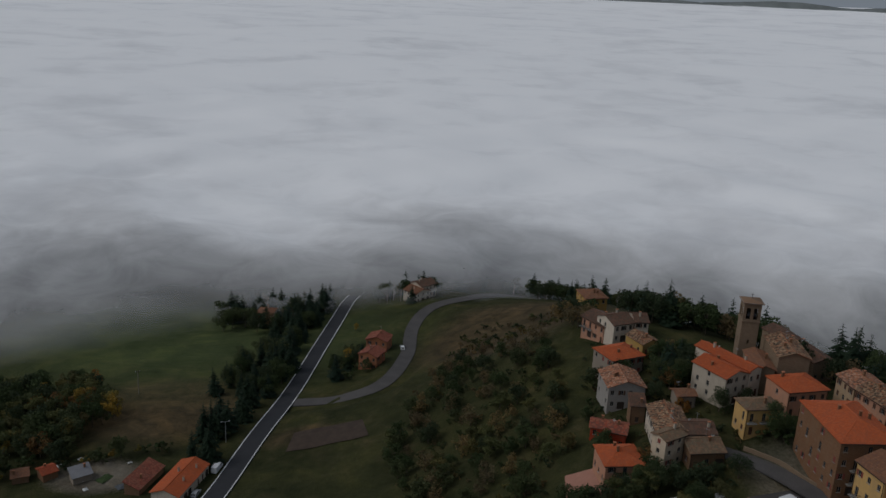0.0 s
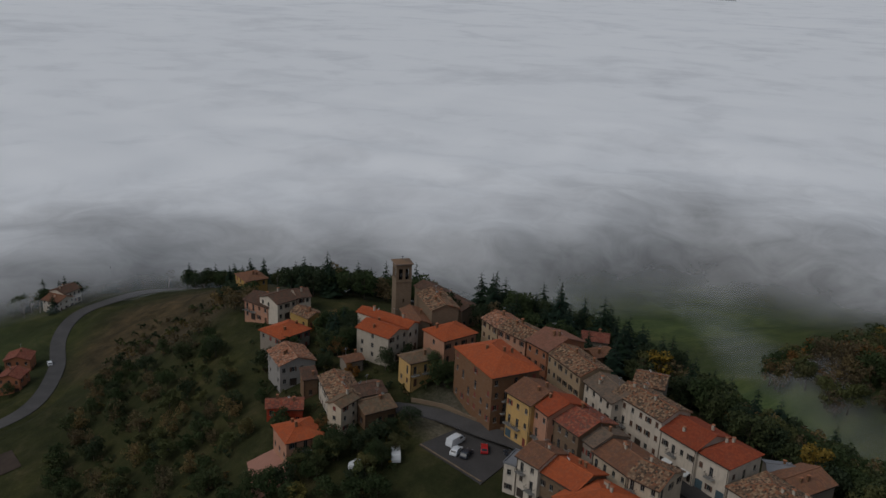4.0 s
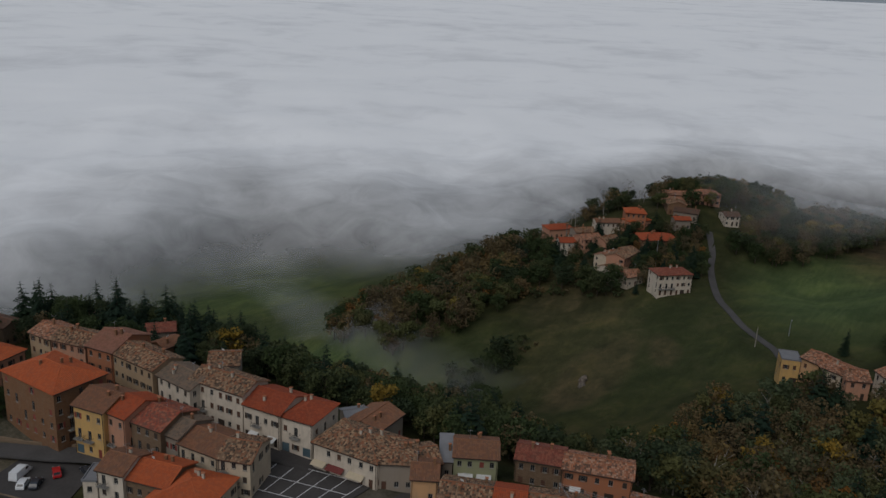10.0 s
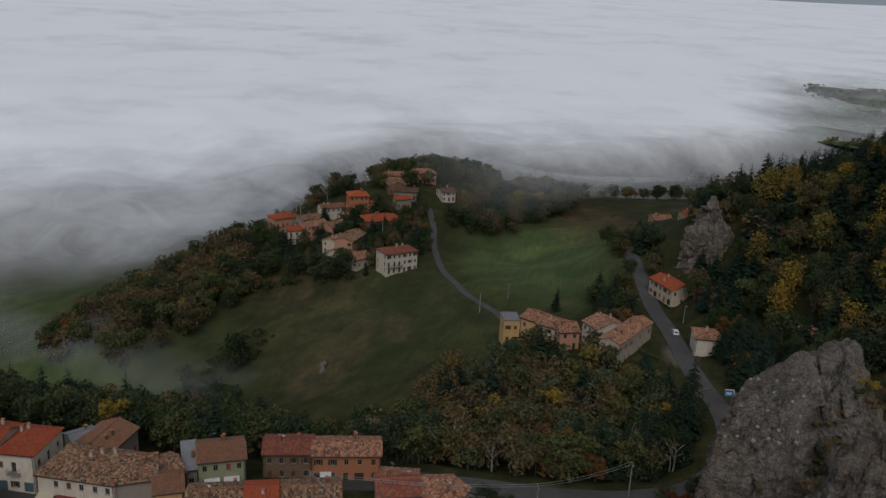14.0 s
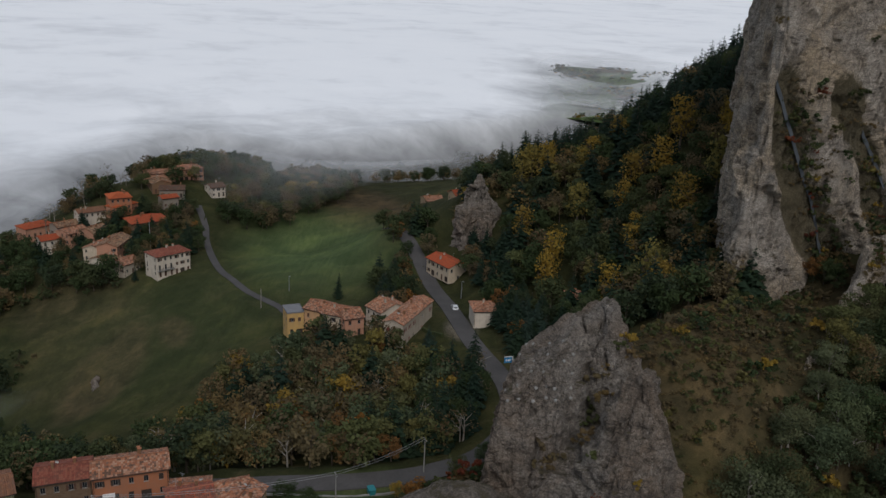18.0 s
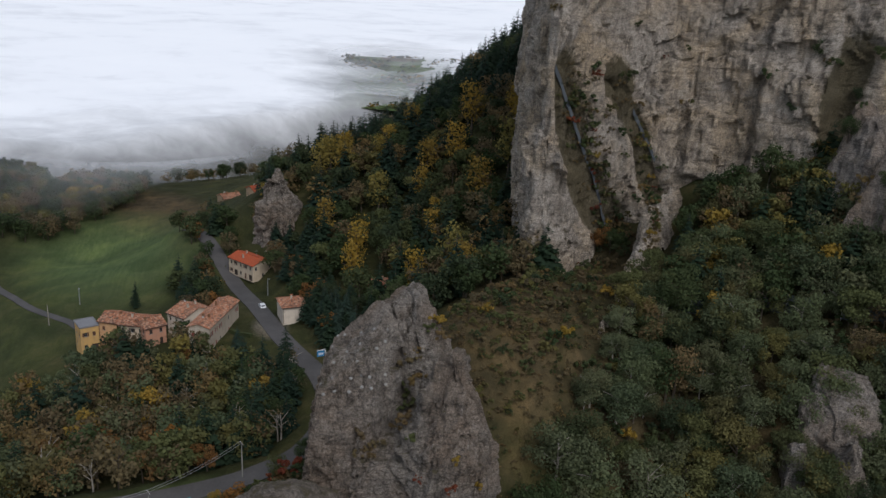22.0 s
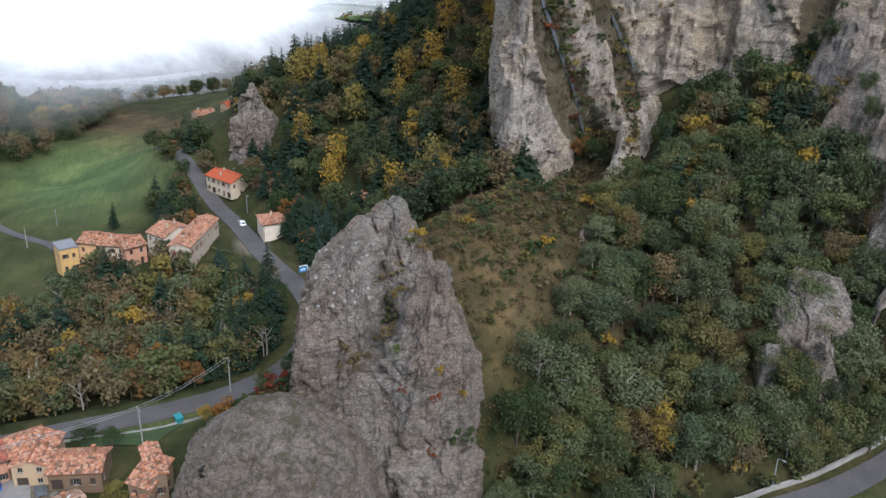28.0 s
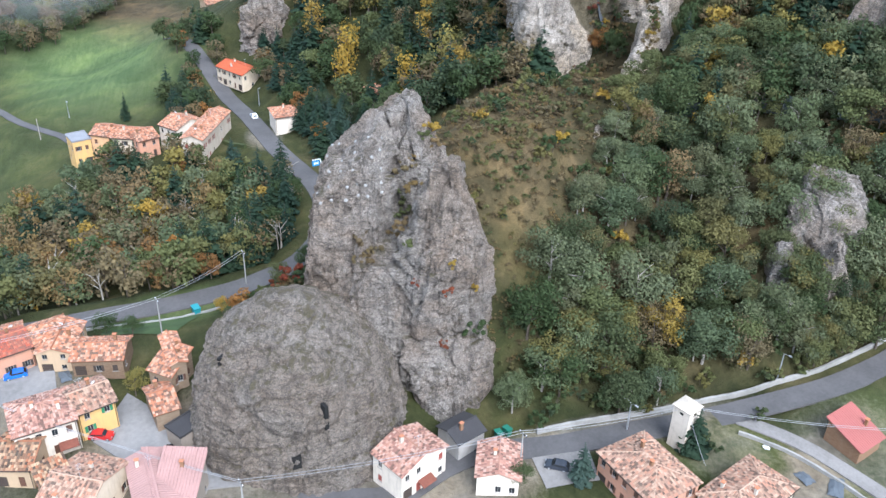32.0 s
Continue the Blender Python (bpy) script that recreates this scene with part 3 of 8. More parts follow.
bare = np.maximum.reduce([spot(114, 8, 14, 22), spot(98, -22, 9, 26), 0.8 * spot(102, -60, 4, 30), spot(130, 42, 14, 14), spot(112, 100, 14, 60, 0), spot(86, -92, 12, 4, 130), 0.5 * spot(86, -100, 14, 16), 0.5 * spot(92, -78, 7, 9), 0.9 * spot(-98, 236, 16, 9), 0.7 * spot(250, -12, 12, 6), 0.6 * spot(88, 165, 14, 20), 0.25 * spot(277, 112, 17, 7, -40)])
att = me.attributes.new("cover", "FLOAT_VECTOR", "POINT")
att.data.foreach_set("vector", np.stack([dry, field, bare], -1).reshape(-1))
tagged(new("ground", me), "dark green hillside meadows with dry brown patches", "ground", kind="structure")


def height_at(x, y):
    """Height of the land sheet at x, y."""
    i = min(max(int(np.searchsorted(gx, x)) - 1, 0), len(gx) - 2)
    j = min(max(int(np.searchsorted(gy, y)) - 1, 0), len(gy) - 2)
    a, b = (x - gx[i]) / (gx[i + 1] - gx[i]), (y - gy[j]) / (gy[j + 1] - gy[j])
    return float((GZ[j, i] * (1 - a) + GZ[j, i + 1] * a) * (1 - b) + (GZ[j + 1, i] * (1 - a) + GZ[j + 1, i + 1] * a) * b)


# ---- roads and squares ----
def ribbon(c, half, lift, thick, shift=0.0):
    t = np.gradient(c[:, :2], axis=0)
    t /= np.linalg.norm(t, axis=1)[:, None]
    nrm = np.column_stack([-t[:, 1], t[:, 0]])
    v, f = [], []
    for (x, y, z), (a, b) in zip(c, nrm):
        for s, dz in ((-half, 0), (half, 0), (half, -thick), (-half, -thick)):
            v.append((x + a * (s + shift), y + b * (s + shift), z + lift + dz))
    for i in range(len(c) - 1):
        o = i * 4
        f += [(o + k, o + (k + 1) % 4, o + 4 + (k + 1) % 4, o + 4 + k)[::-1] for k in range(4)]
    f += [(0, 1, 2, 3), tuple(len(v) - 4 + k for k in (3, 2, 1, 0))]
    return v, f


ROAD_LOOK = {"main_road": ("asphalt_new", "freshly laid black asphalt road with white edge lines"), "loop_road": ("asphalt", "worn grey asphalt road curving round two houses"), "village_street": ("asphalt", "grey asphalt village street below the church"), "high_street": ("asphalt_dark", "narrow asphalt street between rows of houses"), "through_road": ("asphalt", "grey asphalt road through the trees"), "hill_lane": ("asphalt", "pale lane up to the hilltop hamlet"), "rock_road": ("asphalt", "patched asphalt road round the foot of the rock"), "garden_track": ("gravel", "gravel track with grass edges")}
for name, (width, c) in PATHS.items():
    mat, lab = ROAD_LOOK[name]
    road = tagged(new("road_" + name, mesh_of(name, *ribbon(c, width / 2, 0.06 if name == "main_road" else 0.0, 0.4), mat)), lab, "road", kind="structure")
    if name == "main_road":
        for s in (-1, 1):
            part("edge_line", mesh_of("edge_line", *ribbon(c, 0.16, 0.09, 0.025, s * (width / 2 - 0.3)), "white_paint"), road)
for name, (pts, lev) in SQUARES.items():
    v = [(x, y, lev + dz) for dz in (0, -0.6 if name != "car_park" else -4) for x, y in pts]
    k = len(pts)
    f = [tuple(range(k)), tuple(range(2 * k - 1, k - 1, -1))] + [(i, (i + 1) % k, k + (i + 1) % k, k + i) for i in range(k)]
    sq = new("pavement_" + name, mesh_of(name, v, f, {"car_park": "asphalt_dark", "piazza": "asphalt_dark", "yard": "paving"}[name]))
    tagged(sq, {"car_park": "worn asphalt car park on a retaining wall", "piazza": "asphalt piazza with white parking lines", "yard": "patched concrete yard between old houses"}[name], "pavement", kind="structure")


# ---- fog: a sea of cloud over the plain, thin mist in the hollows ----
SHORE = [(-180, 440), (-40, 440), (-11, 436), (0, 438), (20, 436), (29, 446), (36, 478), (43, 530), (49, 530), (55, 515), (60, 515), (65, 560), (68, 635), (75, 735), (83, 740), (89, 780), (94, 850), (98, 960), (104, 1000), (130, 900), (150, 600), (180, 440)]


def fog_sea():
    """One rolling sheet: open towards the hill, closed beyond its shore."""
    ax, ay = spread(-560, 1100, 11.0, 4300), spread(-420, 1100, 11.0, 4300)
    X, Y = np.meshgrid(ax, ay)
    r, az = np.hypot(X, Y), np.degrees(np.arctan2(X, Y))
    Z = -47 + np.clip(r - 430, 0, None) * 0.036
    calm = np.clip(1.1 - (r - 400) / 900, 0.0, 1)
    for k, (wl, amp) in enumerate(((1400, 4.5), (640, 4.5), (300, 3.8), (165, 2.4), (92, 1.1), (52, 0.5))):
        a, b = 6.283 / wl, 2.3 * k
        wx, wy = X + wl * 0.3 * np.sin(Y * a * 0.6 + b), Y + wl * 0.3 * np.sin(X * a * 0.55 + 2 * b)
        puff = np.sin(wx * a * 0.8 + wy * a * 0.4 + b) * np.cos(wy * a * 0.9 - wx * a * 0.3 + 2 * b)
        Z = Z + amp * puff * (calm if wl < 1000 else 0.6 + 0.4 * calm)
    shore = np.interp(az, *zip(*SHORE))
    soft = np.interp(az, (-180, 30, 42, 56, 66, 74, 180), (115, 115, 150, 150, 110, 120, 120))
    wave = 26 * np.sin(X * 0.021 + 1.3 * np.sin(Y * 0.013)) * np.cos(Y * 0.017 + 0.8)
    u = np.clip((r - shore + wave) / soft + 0.4, 0, None)
    thick = 1 - np.exp(-(u * 1.15) ** 1.4)
    gap = np.exp(-((az - 101.5) / 4.6) ** 2 - ((np.log(np.maximum(r, 1)) - math.log(1180)) / 0.21) ** 2)
    thick = thick * (1 - 0.92 * gap)
    Z = Z - 12 * gap
    # the bank comes down to the land at its shore
    sink = np.clip(u * 1.1, 0, 1) ** 0.8
    low = np.minimum(ground(X, Y) + 3.0, Z)
    Z = low + (Z - low) * sink * sink * (3 - 2 * sink)
    me = mesh_of("fog", np.stack([X, Y, Z], -1).reshape(-1, 3).tolist(), grid_faces(len(ax), len(ay)), "fog", True)
    me.attributes.new("fog_depth", "FLOAT", "POINT").data.foreach_set("value", thick.reshape(-1))
    tagged(new("backdrop_fog", me), "pale grey sea of low morning fog over the valley", "fog", kind="structure")


def mist(points, half, lift, most, label):
    """Thin mist lying along a line of the plan."""
    c = resample(points, 5.0)
    t = np.gradient(c, axis=0)
    t /= np.linalg.norm(t, axis=1)[:, None]
    n, w = len(c), np.linspace(-1, 1, 13)
    v, d = [], []
    for i in range(n):
        e = math.sin(math.pi * (i + 0.5) / n) ** 0.6
        for k in w:
            x, y = c[i, 0] - t[i, 1] * k * half, c[i, 1] + t[i, 0] * k * half
            v.append((x, y, float(ground(x, y)) + lift))
            d.append(most * e * (1 - k * k) ** 1.4)
    me = mesh_of("mist", v, grid_faces(13, n), "fog", True)
    me.attributes.new("fog_depth", "FLOAT", "POINT").data.foreach_set("value", d)
    tagged(new("backdrop_mist", me), label, "fog", kind="structure")


fog_sea()
mist([(345, 385), (332, 345), (314, 304), (286, 256), (262, 212), (255, 170), (244, 132)], 19, 8, 0.11, "thin mist lying in the green valley below the village")
mist([(430, 130), (470, 80), (520, 30), (560, -20)], 62, 15, 0.11, "thin mist over the copse behind the field")
mist([(640, 190), (640, 90), (650, 0), (640, -60)], 90, 12, 0.24, "mist over the far stubble fields")


# ---- rocks ----
def crack(p, s):
    return noise.fractal(p * s, 0.9, 2.1, 5)


def blocks(p, s, tall):
    """Steps of broken rock: each block stands at its own depth and tilt, with narrow cracks between."""
    q = Vector((p.x * s + 0.5 * noise.noise(p * 0.11), p.y * s + 0.5 * noise.noise(p * 0.13 + Vector((9, 0, 0))), p.z * s * tall + 0.5 * noise.noise(p * 0.12 + Vector((0, 7, 0)))))
    d, pts = noise.voronoi(q, distance_metric="DISTANCE")
    c = pts[0] * 3.7
    tilt = Vector((noise.cell(c + Vector((31, 0, 0))), noise.cell(c + Vector((0, 57, 0))), noise.cell(c + Vector((0, 0, 83)))))
    return 0.6 * noise.cell(c) + 1.5 * tilt.dot(q - pts[0]), min(1.0, (d[1] - d[0]) * 9)


def joints(p):
    """Narrow clefts: upright joints and flatter bedding cracks."""
    a = noise.fractal(Vector((p.x * 0.15, p.y * 0.15, p.z * 0.03)), 0.9, 2.1, 4)
    b = noise.fractal(Vector((p.x * 0.05 + 7, p.y * 0.05, p.z * 0.2 + p.x * 0.05)), 0.9, 2.1, 3)
    return -math.exp(-(a / 0.075) ** 2) - 0.45 * math.exp(-(b / 0.06) ** 2)


def facets(seed, ra, rb, z0, z1, count, bite):
    """Planes that shave a rock mass into flat faces."""
    rng = np.random.RandomState(seed + 70)
    out = []
    for k in range(count):
        a = rng.uniform(0, 2 * math.pi)
        nrm = Vector((math.cos(a), math.sin(a), rng.uniform(-0.1, 0.16))).normalized()
        top = Vector((ra * math.copysign(abs(nrm.x) ** 0.8, nrm.x), rb * math.copysign(abs(nrm.y) ** 0.8, nrm.y), (z1 - z0) * rng.uniform(0.2, 0.75)))
        out.append((nrm, nrm.dot(top) * rng.uniform(1 - bite, 1.0)))
    return out


def crag(name, cx, cy, z0, z1, ra, rb, turn, profile, seed, amp, mat, label, na=150, nz=90, square=2.6, parent=None, category="rock", cut=1.0, flat=0, bite=0.3, chisel=0, tops=(), swell=(), cleft=0.55, beds=0.0):
    """A rock mass: rings of a rounded block after a profile of (height 0-1, scale, shift a, shift b), broken by noise."""
    v, f = [], []
    ct, st = math.cos(radians(turn)), math.sin(radians(turn))
    hs, sc, sa, sb = (np.array(k) for k in zip(*profile))
    off = Vector((seed * 7.3, seed * 3.1, seed * 5.7))
    cuts = facets(seed, ra, rb, 0, z1 - z0, flat, bite)
    rng = np.random.RandomState(seed + 300)
    tops = list(tops) + [(360 * (q + rng.rand()) / max(1, chisel), rng.uniform(0.4, 0.72), 0, 0, rng.uniform(0.86, 0.98)) for q in range(chisel)]
    for ang, s, a, b, h in tops:
        nrm = Vector((math.cos(radians(ang)) * math.sqrt(1 - s * s), math.sin(radians(ang)) * math.sqrt(1 - s * s), s))
        cuts.append((nrm, nrm.dot(Vector((a, b, h * (z1 - z0))))))
    for j in range(nz + 1):
        h = j / nz
        k, da, db = np.interp(h, hs, sc), np.interp(h, hs, sa), np.interp(h, hs, sb)
        for i in range(na):
            t = 2 * math.pi * i / na
            c, s = math.cos(t), math.sin(t)
            q = (abs(c) ** square + abs(s) ** square) ** (-1 / square)
            a, b = ra * k * q * c + da, rb * k * q * s + db
            w = Vector((a, b, (z1 - z0) * h))
            for nrm, lim in cuts:
                over = nrm.dot(w) - lim
                if over > 0:
                    w -= nrm * over
            a, b = w.x, w.y
            x, y, z = cx + a * ct - b * st, cy + a * st + b * ct, z0 + w.z
            p = Vector((x, y, z)) + off
            big = noise.fractal(p * 0.045, 1.0, 2.0, 3)
            mid = 1 - abs(crack(Vector((p.x, p.y, p.z * 0.45)), 0.11)) * 1.6
            fine = crack(p, 0.42)
            strata = math.sin(z * 1.1 + 3 * noise.noise(p * 0.05)) * 0.12
            step, edge = blocks(p, 0.085, 0.5)
            step2, edge2 = blocks(p + Vector((40, 0, 0)), 0.36, 0.6)
            d = amp * (0.5 * big + 0.15 * mid - 0.3 + 0.16 * fine + strata * 0.5 + cut * (0.6 * step + 0.12 * edge) + 0.6 * cut * (0.55 * step2 + 0.12 * edge2)) * min(1.0, 0.3 + k)
            d += (cleft * joints(p) + 0.3 * noise.fractal(p * 0.85, 0.8, 2.1, 3)) * min(1.0, 0.3 + k)
            if beds:
                # curved shells of rock, each a little proud of the next
                q = (z + 0.02 * ((x - cx) ** 2 + (y - cy) ** 2)) / 2.6 + 0.8 * noise.noise(p * 0.1)
                d += beds * (noise.cell(Vector((math.floor(q), 4, 2))) * 0.8 - 1.0 * max(0.0, 1 - 7 * abs(q - round(q))))
            for bx_, by_, bz_, br, bh in swell:
                q = ((x - bx_) ** 2 + (y - by_) ** 2 + (z - bz_) ** 2) / (br * br)
                if q < 1:
                    d += bh * (1 - q ** 3)
            out = Vector((ct * c - st * s, st * c + ct * s, 0.25 * (h - 0.3)))
            w = out * d
            v.append((x + w.x, y + w.y, z + w.z + amp * 0.25 * fine * min(1, k * 2)))
    for j in range(nz):
        for i in range(na):
            o, q = j * na, (j + 1) * na
            f.append((o + i, o + (i + 1) % na, q + (i + 1) % na, q + i))
    f.append(tuple(nz * na + i for i in range(na)))
    me = mesh_of(name, v, f, mat, False)
    ob = new(name, me)
    ob.parent = parent
    return tagged(ob, label, category if parent is None else "")


def polar(az, r):
    return r * math.sin(radians(az)), r * math.cos(radians(az))


# the pinnacle: a peak, a plated shoulder, a front tower, a broad foot and a low lobe
px, py = polar(102.85, 150)
COLUMN = [(0, 1.25, 0, 0), (0.3, 1.12, 0, 0), (0.6, 1.03, 0, 0), (1, 0.95, 0, 0)]
pinnacle = crag("rock_pinnacle", px, py, -9, 48, 13, 10.5, -13.6, COLUMN, 1, 1.9, "rock_grey", "tall weathered grey conglomerate rock pinnacle with anchor plates", 240, 190, 3.0, flat=10, bite=0.2, tops=((90, 0.62, 0, 1.5, 0.97), (-90, 0.55, 0, -1.5, 0.98), (180, 0.4, -2.5, 0, 0.96), (150, 0.5, -1, 2, 0.93), (-130, 0.45, -3, -3, 0.9), (-50, 0.5, 3, -2, 0.97), (20, 0.5, 4, 0, 0.97)))
bx, by = polar(98.45, 142)
crag("shoulder", bx, by, -8, 43, 9.5, 9, -9.2, COLUMN, 3, 1.1, "rock_grey", "", 190, 150, 4.0, parent=pinnacle, flat=6, bite=0.12, tops=((96, 0.72, 0, -5, 0.98), (80, 0.3, 0, 7.0, 0.72), (180, 0.34, -8.5, 0, 0.7), (160, 0.5, -6, 0, 0.88), (-120, 0.5, -5, -5, 0.86)))
bx, by = polar(106.15, 130)
crag("front_tower", bx, by, -6, 43.5, 7.5, 8, -16.9, COLUMN, 5, 1.3, "rock_grey", "", 180, 160, 2.8, parent=pinnacle, flat=8, bite=0.2, tops=((90, 0.42, 0, 0.6, 0.98), (-90, 0.36, 0, -0.2, 0.98), (180, 0.34, -0.8, 0, 0.97), (0, 0.5, 1.5, 0, 0.97), (130, 0.4, -1, 2, 0.88), (-140, 0.35, -2, -1.5, 0.9)))
bx, by = polar(102.65, 133)
crag("foot", bx, by, -8, 25, 9.5, 16.5, -13, COLUMN, 8, 1.1, "rock_grey", "", 230, 110, 3.2, parent=pinnacle, flat=8, bite=0.15, tops=((180, 0.62, -6, 0, 0.86), (120, 0.5, 0, 9, 0.88), (-100, 0.45, 0, -12, 0.8), (180, 0.25, -9, 0, 0.5)))
bx, by = polar(108.05, 126)
crag("lobe", bx, by, -7, 13, 6, 6, -18, COLUMN, 6, 1.1, "rock_grey", "", 110, 70, 3.0, parent=pinnacle, flat=8, bite=0.3, chisel=5)
bx, by = polar(106.2, 124)
crag("apron", bx, by, -9, 10, 6, 8.5, -16, COLUMN, 12, 1.1, "rock_grey", "", 150, 70, 3.0, parent=pinnacle, flat=7, bite=0.2, tops=((180, 0.45, -3, 0, 0.8), (-90, 0.5, 0, -9, 0.8)))
bx, by = polar(101.45, 138)
crag("rib", bx, by, 0, 27, 4.5, 4, -12, COLUMN, 7, 1.1, "rock_grey", "", 110, 90, 3.0, parent=pinnacle, flat=8, bite=0.3, chisel=6)
# the rounded boulder in front, its back sloping down to one side
bx, by = polar(94.05, 119)
boulder = crag("giant_boulder", bx, by, -8, 22.2, 17, 17.5, -4.8, [(0, 1.1, 0, 0), (0.3, 1.06, 0, 0), (0.48, 0.98, 0.2, 0.3), (0.62, 0.88, 0.5, 0.6), (0.74, 0.75, 0.9, 0.9), (0.85, 0.57, 1.2, 1.1), (0.94, 0.36, 1.5, 1.2), (1, 0.12, 1.6, 1.2)], 9, 1.2, "rock_boulder", "huge rounded conglomerate boulder above old houses", 230, 150, 2.1, cut=0.6, cleft=0.5, beds=0.5, swell=((104.5, 2.1, 15, 5.5, 2.6), (103.9, -7.1, 14.5, 8.5, 2.2)))


# gullies of the cliff: height and bearing of the bed, half width, depth
GULLIES = [([(20, 117.85), (32, 117.15), (45, 115.65), (58, 114.25), (70, 113.45), (80, 112.75)], 1.15, 3.8), ([(40, 119.45), (52, 118.45), (62, 117.65), (72, 116.65), (78, 116.05)], 0.7, 2.2), ([(48, 130.15), (60, 129.65), (75, 129.25), (88, 129.65)], 1.0, 3.5)]
# blocks that stand out: bearing, height, half sizes, how far
BLOCKS = [(122.45, 61, 1.9, 9.5, 3.0), (126.75, 66, 1.9, 17, 5.5), (116.85, 62, 0.35, 14, 1.5), (133.75, 60, 2.2, 10, 2.0)]


def cliff_wall(name, foot, top, seed, amp, mat, label, nz=135, step=0.85):
    """A rock face over a foot line (x, y, z): leaning back, broken by beds, clefts, gullies and blocks; its back closes behind."""
    c = resample(foot, step)
    t = np.gradient(c[:, :2], axis=0)
    t /= np.linalg.norm(t, axis=1)[:, None]
    for _ in range(10):
        t[1:-1] = (t[:-2] + t[1:-1] + t[2:]) / 3
    nrm = np.column_stack([t[:, 1], -t[:, 0]])
    v, f, brush = [], [], []
    off = Vector((seed * 11.0, seed * 4.0, seed))
    n = len(c)
    for j in range(nz + 1):
        h = j / nz
        for i, ((x, y, z), (a, b)) in enumerate(zip(c, nrm)):
            zz = z - 8 + (top - z + 8) * h
            p = Vector((x, y, zz)) + off
            az = math.degrees(math.atan2(x, y))
            lean = 4 * h * h
            ridge = 1 - abs(noise.fractal(Vector((p.x, p.y, p.z * 0.3)) * 0.035, 1.0, 2.0, 4)) * 2
            fine = crack(p, 0.38)
            dip = zz * 0.9 - 0.42 * (x - y) + 2.5 * noise.noise(p * 0.06)
            bed = noise.cell(Vector((math.floor(dip / 2.3), math.floor(dip / 7.0), 3)))
            step_, edge = blocks(p, 0.05, 0.4)
            step2, edge2 = blocks(p + Vector((40, 0, 0)), 0.17, 0.6)
            d = amp * (0.55 * ridge + 0.07 * fine - 0.7 + 0.6 * step_ + 0.06 * edge + 0.22 * step2 + 0.05 * edge2 + 0.05 * bed) + 0.9 * joints(p) - lean
            low = 0.0
            for bed_line, half, deep in GULLIES:
                zs, bs = zip(*bed_line)
                if zs[0] - 12 < zz < zs[-1] + 10:
                    u = (az - np.interp(zz, zs, bs)) / half + 0.3 * noise.noise(p * 0.12)
                    fade = min(1.0, (zz - zs[0] + 12) / 12, (zs[-1] + 10 - zz) / 10)
                    k = math.exp(-u * u * u * u * 0.8) * fade
                    d -= deep * k
                    low = max(low, k)
            for ba, bz, wa, wz, out in BLOCKS:
                u = max(abs(az - ba) / wa, abs(zz - bz) / wz) + 0.16 * noise.noise(p * 0.2)
                if u < 1.15:
                    d += out * min(1.0, (1.15 - u) * 5)
            v.append((x + a * d, y + b * d, zz + 0.5 * fine))
            brush.append(low)
    for j in range(nz):
        for i in range(n - 1):
            o, q = j * n, (j + 1) * n
            f.append((o + i, o + i + 1, q + i + 1, q + i))
    k = len(v)
    for (x, y, z), (a, b) in zip(c, nrm):
        v.append((x - a * 60, y - b * 60, top + 6))
        brush.append(0.0)
    for i in range(n - 1):
        o = nz * n
        f.append((o + i, o + i + 1, k + i + 1, k + i))
    me = mesh_of(name, v, f, mat, False)
    me.attributes.new("brush", "FLOAT", "POINT").data.foreach_set("value", brush)
    return tagged(new(name, me), label, "cliff")


def rock_ridge(name, line, half, deep, seed, mat, label):
    """A jagged rib of rock along a line of crest points (x, y, z)."""
    c = resample(line, 0.55)
    t = np.gradient(c[:, :2], axis=0)
    t /= np.linalg.norm(t, axis=1)[:, None]
    v, f, m = [], [], 27
    off = Vector((seed * 9.0, seed * 2.0, seed))
    for (x, y, z), (a, b) in zip(c, t):
        p0 = Vector((x, y, z)) + off
        crest = 3.2 * noise.fractal(p0 * 0.16, 0.9, 2.1, 4) + 2.0 * noise.cell(p0 * 0.28)
        wide = half * (0.75 + 0.5 * noise.noise(p0 * 0.13))
        for k in range(m):
            u = 2 * k / (m - 1) - 1
            q = Vector((x - b * u * wide, y + a * u * wide, z + crest - deep * abs(u) ** 1.5))
            p = q + off
            st, ed = blocks(p, 0.24, 0.7)
            g = 0.9 * st + 0.25 * ed + 0.5 * crack(p, 0.4) + 0.6 * joints(p)
            side = 1 if u > 0 else -1
            v.append((q.x - b * side * g * 0.8, q.y + a * side * g * 0.8, q.z + 0.7 * g))
    n = len(c)
    for i in range(n - 1):
        for k in range(m - 1):
            o = i * m + k
            f.append((o, o + m, o + m + 1, o + 1))
    return tagged(new(name, mesh_of(name, v, f, mat, False)), label, "rock")


cliff = cliff_wall("cliff", [(279.3, -98.4, 58), (243.2, -86.8, 42), (214.0, -78.2, 26), (204.1, -80.3, 22), (204.2, -88.3, 22), (208.3, -97.3, 24), (213.4, -105.2, 30), (215.5, -113.2, 38), (213.7, -125.2, 44), (202.8, -138.4, 46), (189.0, -151.5, 48), (174.2, -167.7, 52), (158.5, -187.9, 60), (141.0, -226.2, 66)], 130, 2, 3.0, "rock_pale", "towering pale limestone cliff with ledges, gullies and shrubs")
